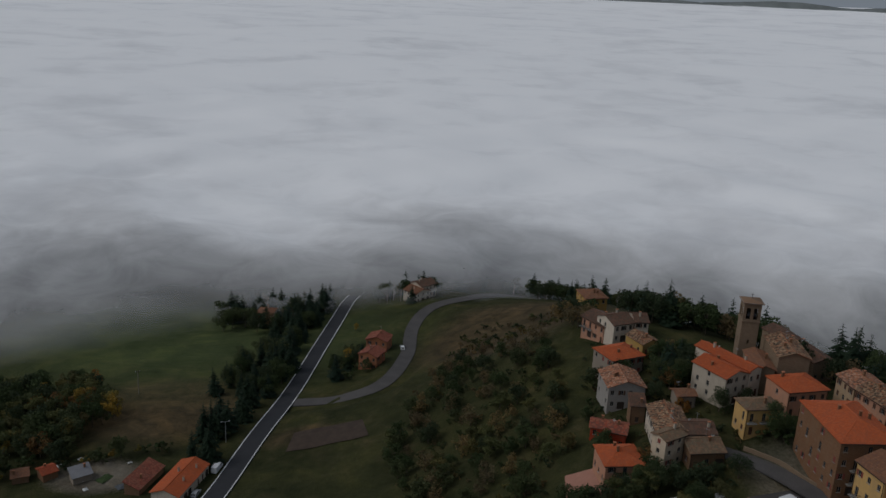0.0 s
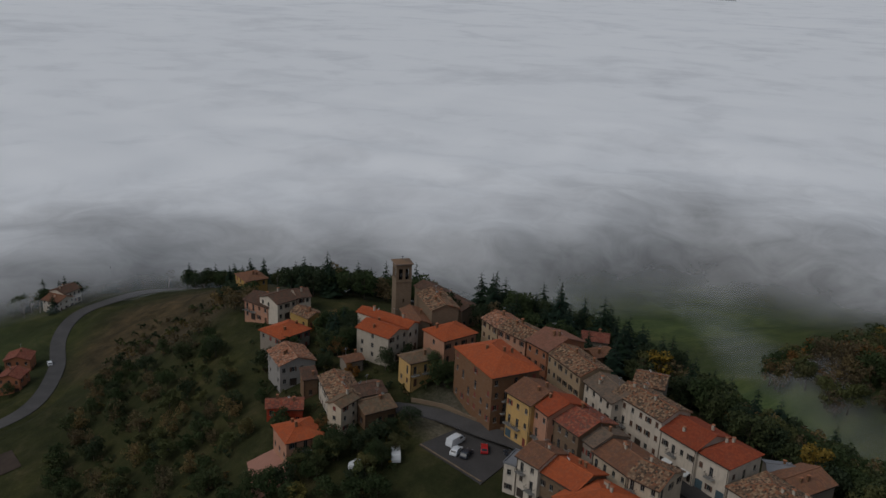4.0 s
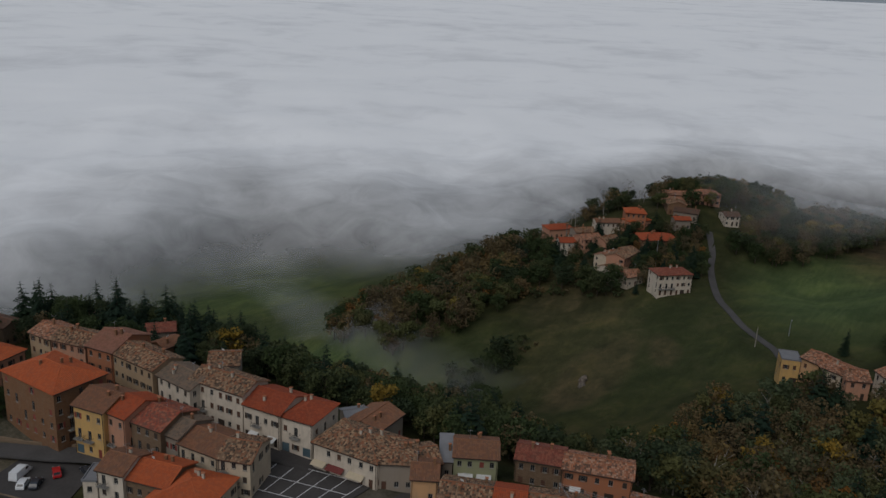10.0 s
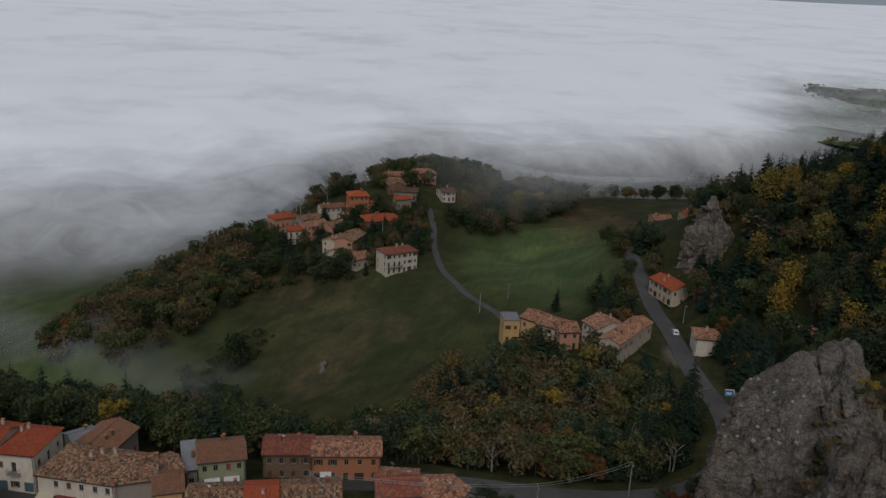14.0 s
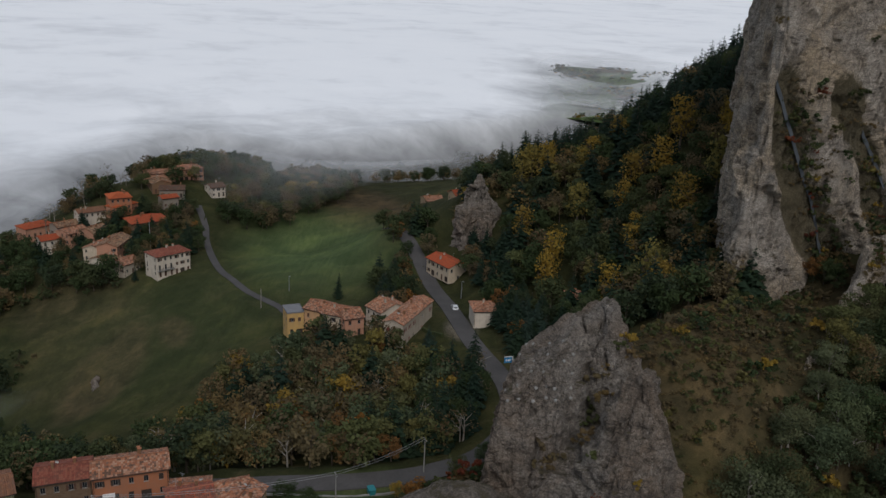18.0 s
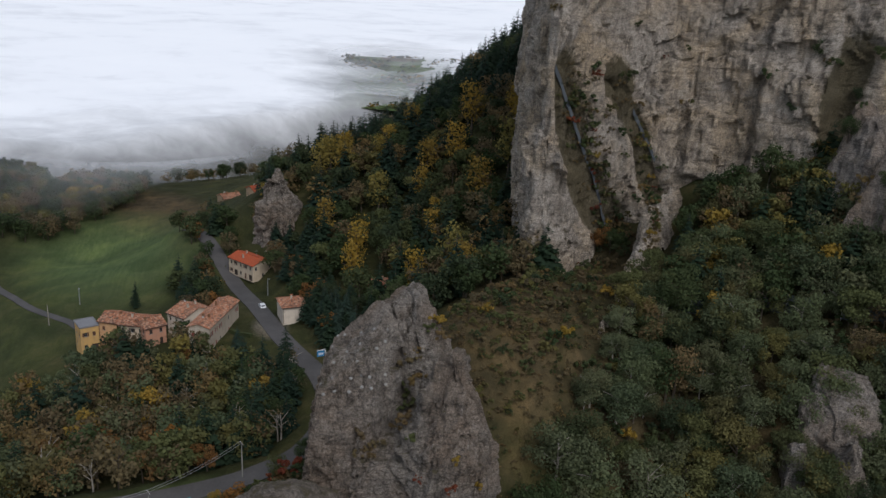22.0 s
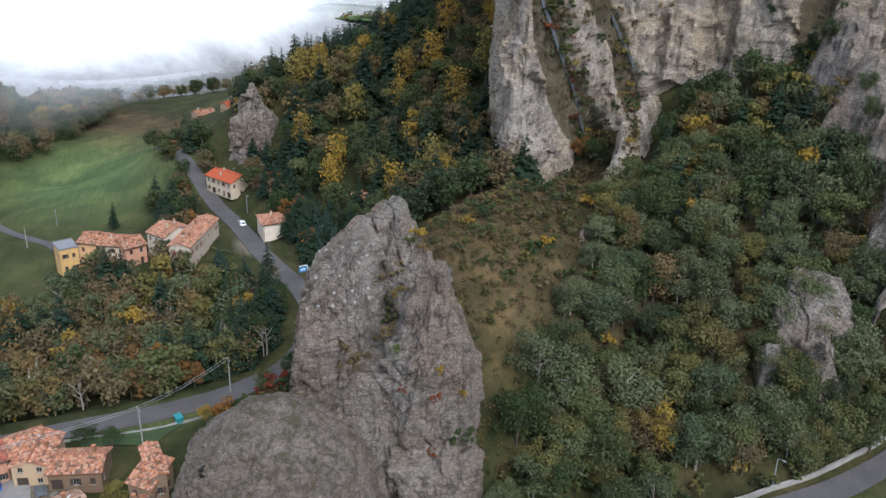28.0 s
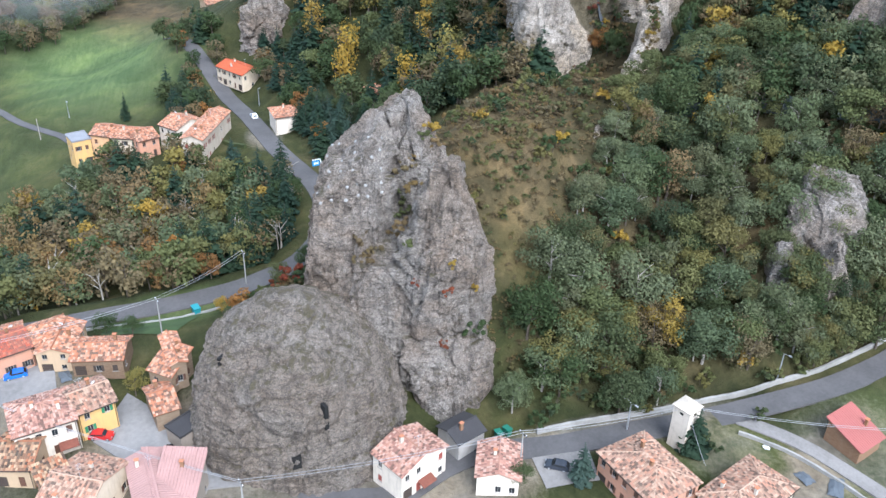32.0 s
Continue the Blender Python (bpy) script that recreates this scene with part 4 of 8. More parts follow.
# spurs and outcrops below the cliff
SPUR = [(120.45, 244, 50), (119.55, 232, 47), (118.65, 220, 42), (118.15, 208, 35.5), (117.75, 196, 30), (116.85, 184, 27), (115.65, 172, 25)]
rock_ridge("rock_spur", [(*polar(a, r), z) for a, r, z in SPUR], 4.5, 11, 4, "rock_pale", "jagged rock rib running down from the cliff")
sx, sy = polar(132.45, 168)
crag("rock_outcrop", sx, sy, 4, 31.5, 8, 7.5, -43, COLUMN, 21, 1.1, "rock_mid", "bare pale outcrop among autumn bushes", 150, 100, 3.4, cut=0.6, cleft=0.2, flat=10, bite=0.3, tops=((172, 0.55, -3.5, 0, 0.78), (190, 0.72, 0, 0, 0.92), (110, 0.5, 0, 5, 0.86), (-100, 0.55, 0, -5, 0.9), (150, 0.4, -7, 2, 0.55)))
rock_ridge("rock_slab", [(*polar(a, r), z) for a, r, z in ((130.6, 232, 77), (132.65, 216, 69), (134.45, 202, 60), (136.45, 188, 51), (138.75, 174, 43))], 11, 24, 6, "rock_mid", "steep slab of pale rock below the cliff")
for owner, az, r, high in (("rock_outcrop", 130.85, 160, 9), ("rock_outcrop", 133.85, 161, 12)):
    sx, sy = polar(az, r)
    zg = float(ground(sx, sy))
    crag("block", sx, sy, zg - 5, zg + high, 4.5, 4.2, 90 - az, COLUMN, int(az * 3 + r), 0.9, "rock_mid", "", 70, 50, 3.4, parent=bpy.data.objects[owner], flat=7, bite=0.3, chisel=4)
sx, sy = polar(93.65, 322)
crag("rock_crag", sx, sy, -2, 34, 8, 8.5, -4, COLUMN, 31, 2.4, "rock_grey", "grey crag at the edge of the wood", 100, 70, flat=8, bite=0.3, chisel=5)
sx, sy = polar(67.3, 293)
crag("rock_ledge", sx, sy, -46, -36, 7, 3, 10, [(0, 1.2, 0, 0), (0.6, 1.0, 0, 0), (1, 0.4, 0, 0)], 37, 1.4, "rock_grey", "low weathered rock ledge on the meadow slope", 60, 24)

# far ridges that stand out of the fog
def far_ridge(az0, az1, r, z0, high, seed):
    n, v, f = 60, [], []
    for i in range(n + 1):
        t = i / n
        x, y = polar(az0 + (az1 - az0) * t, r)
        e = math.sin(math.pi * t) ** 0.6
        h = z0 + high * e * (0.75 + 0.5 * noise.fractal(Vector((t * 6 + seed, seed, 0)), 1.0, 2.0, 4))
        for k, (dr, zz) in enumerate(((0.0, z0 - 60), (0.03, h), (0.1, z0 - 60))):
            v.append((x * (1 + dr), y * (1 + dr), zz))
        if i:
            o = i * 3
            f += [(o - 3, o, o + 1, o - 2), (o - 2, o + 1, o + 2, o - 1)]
    tagged(new("backdrop_ridge", mesh_of("backdrop_ridge", v, f, "hazed_land", True)), "mountain ridge rising from the fog, blue-grey haze in its colour", "mountain", kind="structure")


def far_hill(az0, az1, r0, r1, z0, z1, seed):
    """A distant hillside with fields, its edges sunk in the fog."""
    na, nr, v = 70, 60, []
    cover = []
    for i in range(na):
        for j in range(nr):
            s, t = i / (na - 1), j / (nr - 1)
            x, y = polar(az0 + (az1 - az0) * s, r0 + (r1 - r0) * t)
            k = noise.fractal(Vector((x, y, seed)) * 0.004, 1.0, 2.0, 4)
            e = min(1, 5 * s, 5 * (1 - s), 6 * (1 - t))
            v.append((x, y, z0 - 60 * (1 - e) ** 2 + (z1 - z0) * t + 10 * k))
            plot_ = noise.cell(Vector((x * 0.011 + 0.5 * k, y * 0.016, seed)))
            cover += [max(0.0, plot_), max(0.0, 0.6 - plot_ * 1.5) if plot_ < 0.3 else 0.0, 0.3 if plot_ > 0.6 else 0.0]
    me = mesh_of("far_hill", v, [(a, d, c, b) for a, b, c, d in grid_faces(nr, na)], "land", True)
    me.attributes.new("cover", "FLOAT_VECTOR", "POINT").data.foreach_set("vector", cover)
    tagged(new("backdrop_hill", me), "distant hillside of fields and hedges in the mist", "hill", kind="structure")
    veil = mesh_of("hill_mist", [(x, y, z + 17) for x, y, z in v], [(a, d, c, b) for a, b, c, d in grid_faces(nr, na)], "fog", True)
    thin = [0.2 * min(1, 5 * (i / (na - 1)), 5 * (1 - i / (na - 1)), 4 * (1 - j / (nr - 1))) for i in range(na) for j in range(nr)]
    veil.attributes.new("fog_depth", "FLOAT", "POINT").data.foreach_set("value", thin)
    tagged(new("backdrop_hill_mist", veil), "thin mist over the distant hillside", "fog", kind="structure")
    return v


HILLSIDE = far_hill(95.2, 110, 1000, 1500, -46, -12, 3.0)
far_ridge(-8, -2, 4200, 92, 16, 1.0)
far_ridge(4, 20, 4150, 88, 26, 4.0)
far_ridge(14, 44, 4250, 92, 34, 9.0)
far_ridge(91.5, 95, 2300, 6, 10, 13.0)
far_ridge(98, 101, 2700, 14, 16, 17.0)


# ---- houses ----
def facade(v, f, corner, u, inward, length, z1, openings):
    """One wall of a house: quads round its openings, with reveals 0.22 m deep."""
    xs = sorted({0.0, length, *(o[0] for o in openings), *(o[1] for o in openings)})
    zs = sorted({0.0, z1, *(o[2] for o in openings), *(o[3] for o in openings)})

    def at(x, z, deep=0.0):
        v.append((corner[0] + u[0] * x + inward[0] * deep, corner[1] + u[1] * x + inward[1] * deep, z))
        return len(v) - 1

    for xa, xb in zip(xs, xs[1:]):
        for za, zb in zip(zs, zs[1:]):
            cx, cz = (xa + xb) / 2, (za + zb) / 2
            if not any(o[0] < cx < o[1] and o[2] < cz < o[3] for o in openings):
                f.append((at(xa, za), at(xb, za), at(xb, zb), at(xa, zb)))
    for x0, x1, z0, z2 in (o[:4] for o in openings):
        ring = [(x0, z0), (x1, z0), (x1, z2), (x0, z2)]
        for (xa, za), (xb, zb) in zip(ring, ring[1:] + ring[:1]):
            f.append((at(xa, za), at(xb, zb), at(xb, zb, 0.22), at(xa, za, 0.22)))


def lattice(xs, zs, holes, y0, y1):
    """One connected frame: a grid of cuts with some cells left open."""
    nx, nz = len(xs), len(zs)
    v = [(x, y, z) for y in (y0, y1) for z in zs for x in xs]
    k = nx * nz

    def at(i, j, back=0):
        return back * k + j * nx + i

    solid = {(i, j) for i in range(nx - 1) for j in range(nz - 1)} - set(holes)
    f = []
    for i, j in solid:
        f += [(at(i, j), at(i + 1, j), at(i + 1, j + 1), at(i, j + 1)), (at(i, j + 1, 1), at(i + 1, j + 1, 1), at(i + 1, j, 1), at(i, j, 1))]
        for (di, dj), (a, b) in {(0, -1): ((i, j), (i + 1, j)), (1, 0): ((i + 1, j), (i + 1, j + 1)), (0, 1): ((i + 1, j + 1), (i, j + 1)), (-1, 0): ((i, j + 1), (i, j))}.items():
            if (i + di, j + dj) not in solid:
                f.append((at(*b), at(*a), at(*a, 1), at(*b, 1)))
    return v, f


def ribbed(w, h, ribs, y0, y1):
    """A door leaf folded into shallow ribs, one piece."""
    prof = [(y1, 0.0)]
    for k in range(ribs):
        a, b = h * k / ribs, h * (k + 1) / ribs
        prof += [(y0 + 0.03, a), (y0, a + 0.05), (y0, b - 0.05), (y0 + 0.03, b)]
    prof.append((y1, h))
    n = len(prof)
    v = [(s * w / 2, y, z) for s in (-1, 1) for y, z in prof]
    f = [(i, n + i, n + i + 1, i + 1) for i in range(n - 1)] + [tuple(range(n)), tuple(range(2 * n - 1, n - 1, -1)), (n - 1, 2 * n - 1, n, 0)]
    return v, f


def window_parts(house, m, w, h, kind, shutter):
    """A window, door or garage door at pose m (origin at the opening's lower middle, facing -y)."""
    key = (round(w, 2), round(h, 2))
    if kind == "garage":
        part("garage_door", cached(("garage", key, shutter), lambda: mesh_of("garage_door", *ribbed(w, h, 5, 0.09, 0.2), shutter)), house, m)
        return
    if kind == "door":
        part("door", cached(("door", key, shutter), lambda: mesh_of("door", *ribbed(w, h, 2, 0.09, 0.19), shutter)), house, m)
        return
    win = part("window", cached(("frame", key), lambda: mesh_of("window_frame", *lattice([-w / 2, -w / 2 + 0.07, -0.03, 0.03, w / 2 - 0.07, w / 2], [0, 0.07, h - 0.07, h], [(1, 1), (3, 1)], 0.1, 0.18), "concrete")), house, m)
    part("sill", cached(("sill", key), lambda: mesh_of("sill", *boxes((-w / 2 - 0.08, w / 2 + 0.08, -0.1, -0.003, -0.1, -0.02)), "concrete")), win)
    if kind == "closed":
        part("shutter", cached(("closed", key, shutter), lambda: mesh_of("shutter", *ribbed(w - 0.04, h - 0.04, 6, 0.02, 0.07), shutter)), win)
        return
    part("pane", cached(("pane", key), lambda: mesh_of("pane", *boxes((-w / 2 + 0.07, w / 2 - 0.07, 0.13, 0.15, 0.07, h - 0.07)), "glass")), win)
    if kind == "open":
        for s in (-1, 1):
            part("shutter", cached(("open", key, shutter), lambda: mesh_of("shutter", *ribbed(w / 2, h, 6, -0.07, -0.015), shutter)), win, pose(s * w * 0.75, 0, 0))


def tile_rows(poly, rng, pitch=0.4, course=0.5):
    """Half-round tiles in courses over a sloping convex face, given from the eave's two ends on."""
    p = np.array(poly, float)
    u = p[1] - p[0]
    u /= np.linalg.norm(u)
    n = np.cross(u, p[2] - p[0])
    n /= np.linalg.norm(n)
    if n[2] < 0:
        n = -n
    w = np.cross(n, u)
    q = np.column_stack([(p - p[0]) @ u, (p - p[0]) @ w])
    if q[:, 1].mean() < 0:
        w, q[:, 1] = -w, -q[:, 1]
    cols, rows = np.arange(q[:, 0].min() + pitch / 2, q[:, 0].max(), pitch), np.arange(course / 2, q[:, 1].max(), course)
    A, B = (k.ravel() for k in np.meshgrid(cols, rows))
    ok = np.ones(len(A), bool)
    area = sum(a[0] * b[1] - b[0] * a[1] for a, b in zip(q, np.roll(q, -1, 0)))
    for a, b in zip(q, np.roll(q, -1, 0)):
        ok &= ((b[0] - a[0]) * (B - a[1]) - (b[1] - a[1]) * (A - a[0])) * np.sign(area) > -0.02
    A, B = A[ok], B[ok]
    k = len(A)
    A = A + rng.uniform(-0.02, 0.02, k)
    lift = rng.uniform(0.0, 0.03, k)
    prof = [(-0.5, 0.0), (-0.26, 0.085), (0.26, 0.085), (0.5, 0.0)]
    out = []
    for dv, dz in ((-0.55, 0.05), (0.5, 0.01)):
        for da, h in prof:
            out.append(p[0] + np.outer(A + da * pitch, u) + np.outer(B + dv * course, w) + np.outer(h + dz + lift + 0.005, n))
    V = np.stack(out, 1).reshape(-1, 3)
    base = np.arange(k) * 8
    F = np.concatenate([np.stack([base + i, base + i + 1, base + i + 5, base + i + 4], 1) for i in range(3)])
    return V.tolist(), F.tolist()


def slab(poly, thick=0.16):
    p = [Vector(k) for k in poly]
    n = (p[1] - p[0]).cross(p[2] - p[0]).normalized()
    if n.z < 0:
        n = -n
    k = len(p)
    v = [tuple(a) for a in p] + [tuple(a - n * thick) for a in p]
    up = tuple(range(k)) if (p[1] - p[0]).cross(p[2] - p[0]).z > 0 else tuple(range(k - 1, -1, -1))
    f = [up, tuple(k + i for i in reversed(up))]
    for i in range(k):
        a, b = up[i], up[(i + 1) % k]
        f.append((b, a, k + a, k + b))
    return v, f


def roof_faces(kind, w, d, H, pitch, o):
    """Faces of a roof, each from its eave's two ends on, and the ridge lines."""
    a, b = w / 2 + o, d / 2 + o
    e = H - o * pitch
    if kind == "gable":
        r = H + pitch * d / 2
        return [[(-a, -b, e), (a, -b, e), (a, 0, r), (-a, 0, r)], [(a, b, e), (-a, b, e), (-a, 0, r), (a, 0, r)]], [((-a, 0, r), (a, 0, r))]
    if kind == "gablex":
        r = H + pitch * w / 2
        return [[(a, -b, e), (a, b, e), (0, b, r), (0, -b, r)], [(-a, b, e), (-a, -b, e), (0, -b, r), (0, b, r)]], [((0, -b, r), (0, b, r))]
    if kind == "shed":
        return [[(-a, -b, e), (a, -b, e), (a, b, e + pitch * 2 * b), (-a, b, e + pitch * 2 * b)]], []
    if w >= d:
        k, r = a - b, e + pitch * b
        return ([[(-a, -b, e), (a, -b, e), (k, 0, r), (-k, 0, r)], [(a, b, e), (-a, b, e), (-k, 0, r), (k, 0, r)], [(a, -b, e), (a, b, e), (k, 0, r)], [(-a, b, e), (-a, -b, e), (-k, 0, r)]],
                [((-k, 0, r), (k, 0, r)), ((k, 0, r), (a, -b, e)), ((k, 0, r), (a, b, e)), ((-k, 0, r), (-a, -b, e)), ((-k, 0, r), (-a, b, e))])
    k, r = b - a, e + pitch * a
    return ([[(a, -b, e), (a, b, e), (0, k, r), (0, -k, r)], [(-a, b, e), (-a, -b, e), (0, -k, r), (0, k, r)], [(-a, -b, e), (a, -b, e), (0, -k, r)], [(a, b, e), (-a, b, e), (0, k, r)]],
            [((0, -k, r), (0, k, r)), ((0, -k, r), (a, -b, e)), ((0, -k, r), (-a, -b, e)), ((0, k, r), (a, b, e)), ((0, k, r), (-a, b, e))])


WALLS = {"grey": "grey_wall", "brown": "brown_wall", "green": "green_wall", "orange": "orange_wall"}
ROOFS = {"grey": "grey_roof", "dark": "dark_roof"}
WORDS = {"white": "white", "whitegrey": "pale grey", "cream": "cream", "beige": "beige", "yellow": "yellow", "ochre": "ochre", "orange": "orange", "pink": "pink", "terracotta": "terracotta", "red": "bright red", "grey": "grey", "greybrown": "brown brick", "brown": "brown stone", "bluegrey": "blue-grey", "green": "pale green", "stone": "rough stone", "brick": "brown brick"}
ROOF_WORDS = {"tile": "mottled old tile roof", "orangetile": "weathered orange tile roof", "pinktile": "pinkish tile roof", "beigetile": "faded beige tile roof", "redtile": "red tile roof", "darkred": "dark red tile roof", "orange": "new orange tile roof", "redorange": "bright red-orange roof", "redroof": "even red tile roof", "brown": "plain brown roof", "pinkbrown": "pinkish brown roof", "dkbrown": "dark brown roof", "moss": "mossy brown tile roof", "greytile": "grey tile roof", "grey": "grey flat roof", "dark": "black felt roof", "pinkmetal": "pink ribbed sheet roof", "redmetal": "red sheet roof"}
BLOCKED = []
SHUTTERS = ["wood_brown", "shutter_red", "wood_brown", "wood_dark", "wood_brown", "wood_dark"]


def dish_mesh():
    v, f = [(0, 0.1, 0)], []
    for r, y in ((0.22, 0.06), (0.42, -0.06)):
        v += [(r * math.cos(k * 0.7854), y, r * math.sin(k * 0.7854)) for k in range(8)]
    f += [(0, 1 + (k + 1) % 8, 1 + k) for k in range(8)] + [(1 + k, 1 + (k + 1) % 8, 9 + (k + 1) % 8, 9 + k) for k in range(8)]
    arm = tube([(0, 0.12, 0), (0, 0.2, -0.3), (0, 0.2, -0.9)], [0.03, 0.03, 0.03], 5)
    return mesh_of("satellite_dish", *join((v, f), arm), "canvas")


def aerial_mesh():
    rods = [tube([(0, 0, -0.6), (0, 0, 1.2), (0, 0, 2.4)], [0.025] * 3, 5), tube([(-0.7, 0, 2.2), (0, 0, 2.2), (0.7, 0, 2.2)], [0.018] * 3, 4)]
    rods += [tube([(-0.6 + 0.24 * k, -0.4, 2.2), (-0.6 + 0.24 * k, 0, 2.2), (-0.6 + 0.24 * k, 0.4, 2.2)], [0.014] * 3, 4) for k in range(6)]
    return mesh_of("aerial", *join(*rods), "steel")


def eave_details(ob, roof, w, d, H, rng, awnings, tall):
    """Gutter and downpipes on the front eave, an aerial or dish on the roof, awnings over the ground floor."""
    if H > 4.5 and roof != "gablex":
        gutter = part("gutter", mesh_of("gutter", *tube([(-w / 2 - 0.35, -d / 2 - 0.5, H - 0.06), (0, -d / 2 - 0.5, H - 0.06), (w / 2 + 0.35, -d / 2 - 0.5, H - 0.06)], [0.09] * 3, 6), "wood_dark"), ob)
        for s in (-1, 1):
            if rng.rand() < 0.6:
                part("downpipe", mesh_of("downpipe", *tube([(s * (w / 2 - 0.2), -d / 2 - 0.48, H - 0.08), (s * (w / 2 - 0.2), -d / 2 - 0.1, H - 0.6), (s * (w / 2 - 0.2), -d / 2 - 0.1, 0.3)], [0.06] * 3, 6), "wood_dark"), gutter)
    if roof in ("gable", "gablex") and H > 4.5:
        r = H + 0.36 * (d if roof == "gable" else w) / 2 + 0.2
        if rng.rand() < 0.45:
            k = rng.uniform(-0.35, 0.35)
            part("aerial", cached("aerial", aerial_mesh), ob, pose(k * w if roof == "gable" else 0, 0 if roof == "gable" else k * d, r, 0, 0, rng.uniform(0, 180)))
        if rng.rand() < 0.3:
            k = rng.uniform(-0.35, 0.35)
            part("satellite_dish", cached("satellite_dish", dish_mesh), ob, pose(k * w if roof == "gable" else 0, 0 if roof == "gable" else k * d, r + 0.7, 20, 0, rng.uniform(-40, 40)))
    for at, width, mat in awnings:
        z = H - tall + 2.6
        part("awning", mesh_of("awning", *slab([(at * w - width / 2, -d / 2 - 1.6, z - 0.6), (at * w + width / 2, -d / 2 - 1.6, z - 0.6), (at * w + width / 2, -d / 2 - 0.02, z), (at * w - width / 2, -d / 2 - 0.02, z)], 0.06), mat), ob)


def house(x, y, zb, H, rot, w, d, roof, roof_mat, wall_mat, floors, storey, name="house", label="", pitch=0.36, o=0.4, seed=0, sides="fr", ground_floor="mixed", balconies=(), chimneys=0, group="", shutters=None, garage="wood_dark", awnings=()):
    """A house: walls with openings, roof with tiles, windows, doors, chimneys. Front is local -y; storeys count down from the eave."""
    rng = np.random.RandomState(seed + 11)
    BLOCKED.append((x, y, math.cos(radians(rot)), math.sin(radians(rot)), w, d))
    n = {0: "windowless", 1: "one-storey", 2: "two-storey", 3: "three-storey", 4: "four-storey"}[floors]
    label = label or f"{WORDS[wall_mat]} {n} {name.replace('_', ' ')} with {ROOF_WORDS[roof_mat]}"
    ob = empty(name, pose(x, y, zb, 0, 0, rot), label, "building" if name != "house" else "house", group)
    wm, rm = WALLS.get(wall_mat, wall_mat), ROOFS.get(roof_mat, roof_mat)
    shut = shutters or SHUTTERS[rng.randint(len(SHUTTERS))]
    v, f, todo = [], [], []
    walls = {"f": ((-w / 2, -d / 2), (1, 0), (0, 1), w, 0), "r": ((w / 2, -d / 2), (0, 1), (-1, 0), d, 90), "b": ((w / 2, d / 2), (-1, 0), (0, -1), w, 180), "l": ((-w / 2, d / 2), (0, -1), (1, 0), d, -90)}
    for key, (corner, u, inward, length, turn) in walls.items():
        ops = []
        if key in sides and floors:
            cols = max(1, int(round(length / (2.7 if key == "f" else 3.4))))
            for lv in range(floors):
                top = H - lv * storey
                base = top - storey
                if base < -0.6:
                    break
                for c in range(cols):
                    cx = length * (c + 0.5) / cols + rng.uniform(-0.12, 0.12)
                    low = lv == floors - 1
                    if rng.rand() < (0.08 if key == "f" else 0.3):
                        continue
                    if low and key == "f" and ground_floor == "mixed" and rng.rand() < 0.5:
                        kind = "garage" if rng.rand() < 0.4 and length > 5 else "door"
                        ww, z0, z2 = (2.0 if kind == "garage" else 1.0), max(0.05, base + 0.1), base + 2.3
                    else:
                        kind = ("open", "plain", "closed", "plain")[rng.randint(4)]
                        if (c, lv) in balconies:
                            kind = "plain"
                        ww, z0, z2 = 0.95, base + 1.0, base + min(2.35, storey - 0.35)
                        if (c, lv) in balconies:
                            z0 = base + 0.15
                    if z0 < 0.02 or z2 - z0 < 0.5 or cx - ww / 2 < 0.25 or cx + ww / 2 > length - 0.25:
                        continue
                    if any(abs(cx - (k[0] + k[1]) / 2) < (ww + k[1] - k[0]) / 2 + 0.2 and z0 < k[3] and z2 > k[2] for k in ops):
                        continue
                    ops.append((cx - ww / 2, cx + ww / 2, z0, z2))
                    m = pose(corner[0] + u[0] * cx, corner[1] + u[1] * cx, z0, 0, 0, turn)
                    todo.append((m, ww, z2 - z0, kind))
                    if key == "f" and (c, lv) in balconies:
                        bal = part("balcony", cached("balcony", lambda: mesh_of("balcony", *boxes((-1.2, 1.2, -1.0, -0.004, -0.3, -0.16)), "concrete")), ob, m)
                        part("railing", cached("railing", lambda: mesh_of("railing", *boxes((-1.2, 1.2, -0.98, -0.94, 0.78, 0.84), *[(-1.18 + k * 0.196, -1.15 + k * 0.196, -0.98, -0.95, -0.16, 0.78) for k in range(13)], (-1.2, -1.16, -0.94, -0.01, 0.78, 0.84), (1.16, 1.2, -0.94, -0.01, 0.78, 0.84)), "iron")), bal)
        facade(v, f, corner, u, inward, length, H, ops)
    if roof == "gable":
        for s in (-1, 1):
            k = len(v)
            v += [(s * w / 2, -d / 2, H), (s * w / 2, d / 2, H), (s * w / 2, 0, H + pitch * d / 2)]
            f.append((k, k + 1, k + 2)[::s])
    elif roof == "gablex":
        for s in (-1, 1):
            k = len(v)
            v += [(-w / 2, s * d / 2, H), (w / 2, s * d / 2, H), (0, s * d / 2, H + pitch * w / 2)]
            f.append((k, k + 1, k + 2)[::-s])
    elif roof == "shed":
        k, t = len(v), H + pitch * d
        v += [(-w / 2, -d / 2, H), (w / 2, -d / 2, H), (w / 2, d / 2, H), (-w / 2, d / 2, H), (w / 2, d / 2, t), (-w / 2, d / 2, t)]
        f += [(k + 1, k + 2, k + 4), (k + 3, k, k + 5), (k + 2, k + 3, k + 5, k + 4)]
    part("wall", mesh_of("wall", v, f, wm), ob)
    for m, ww, hh, kind in todo:
        window_parts(ob, m, ww, hh, kind, shut if kind != "garage" else garage)
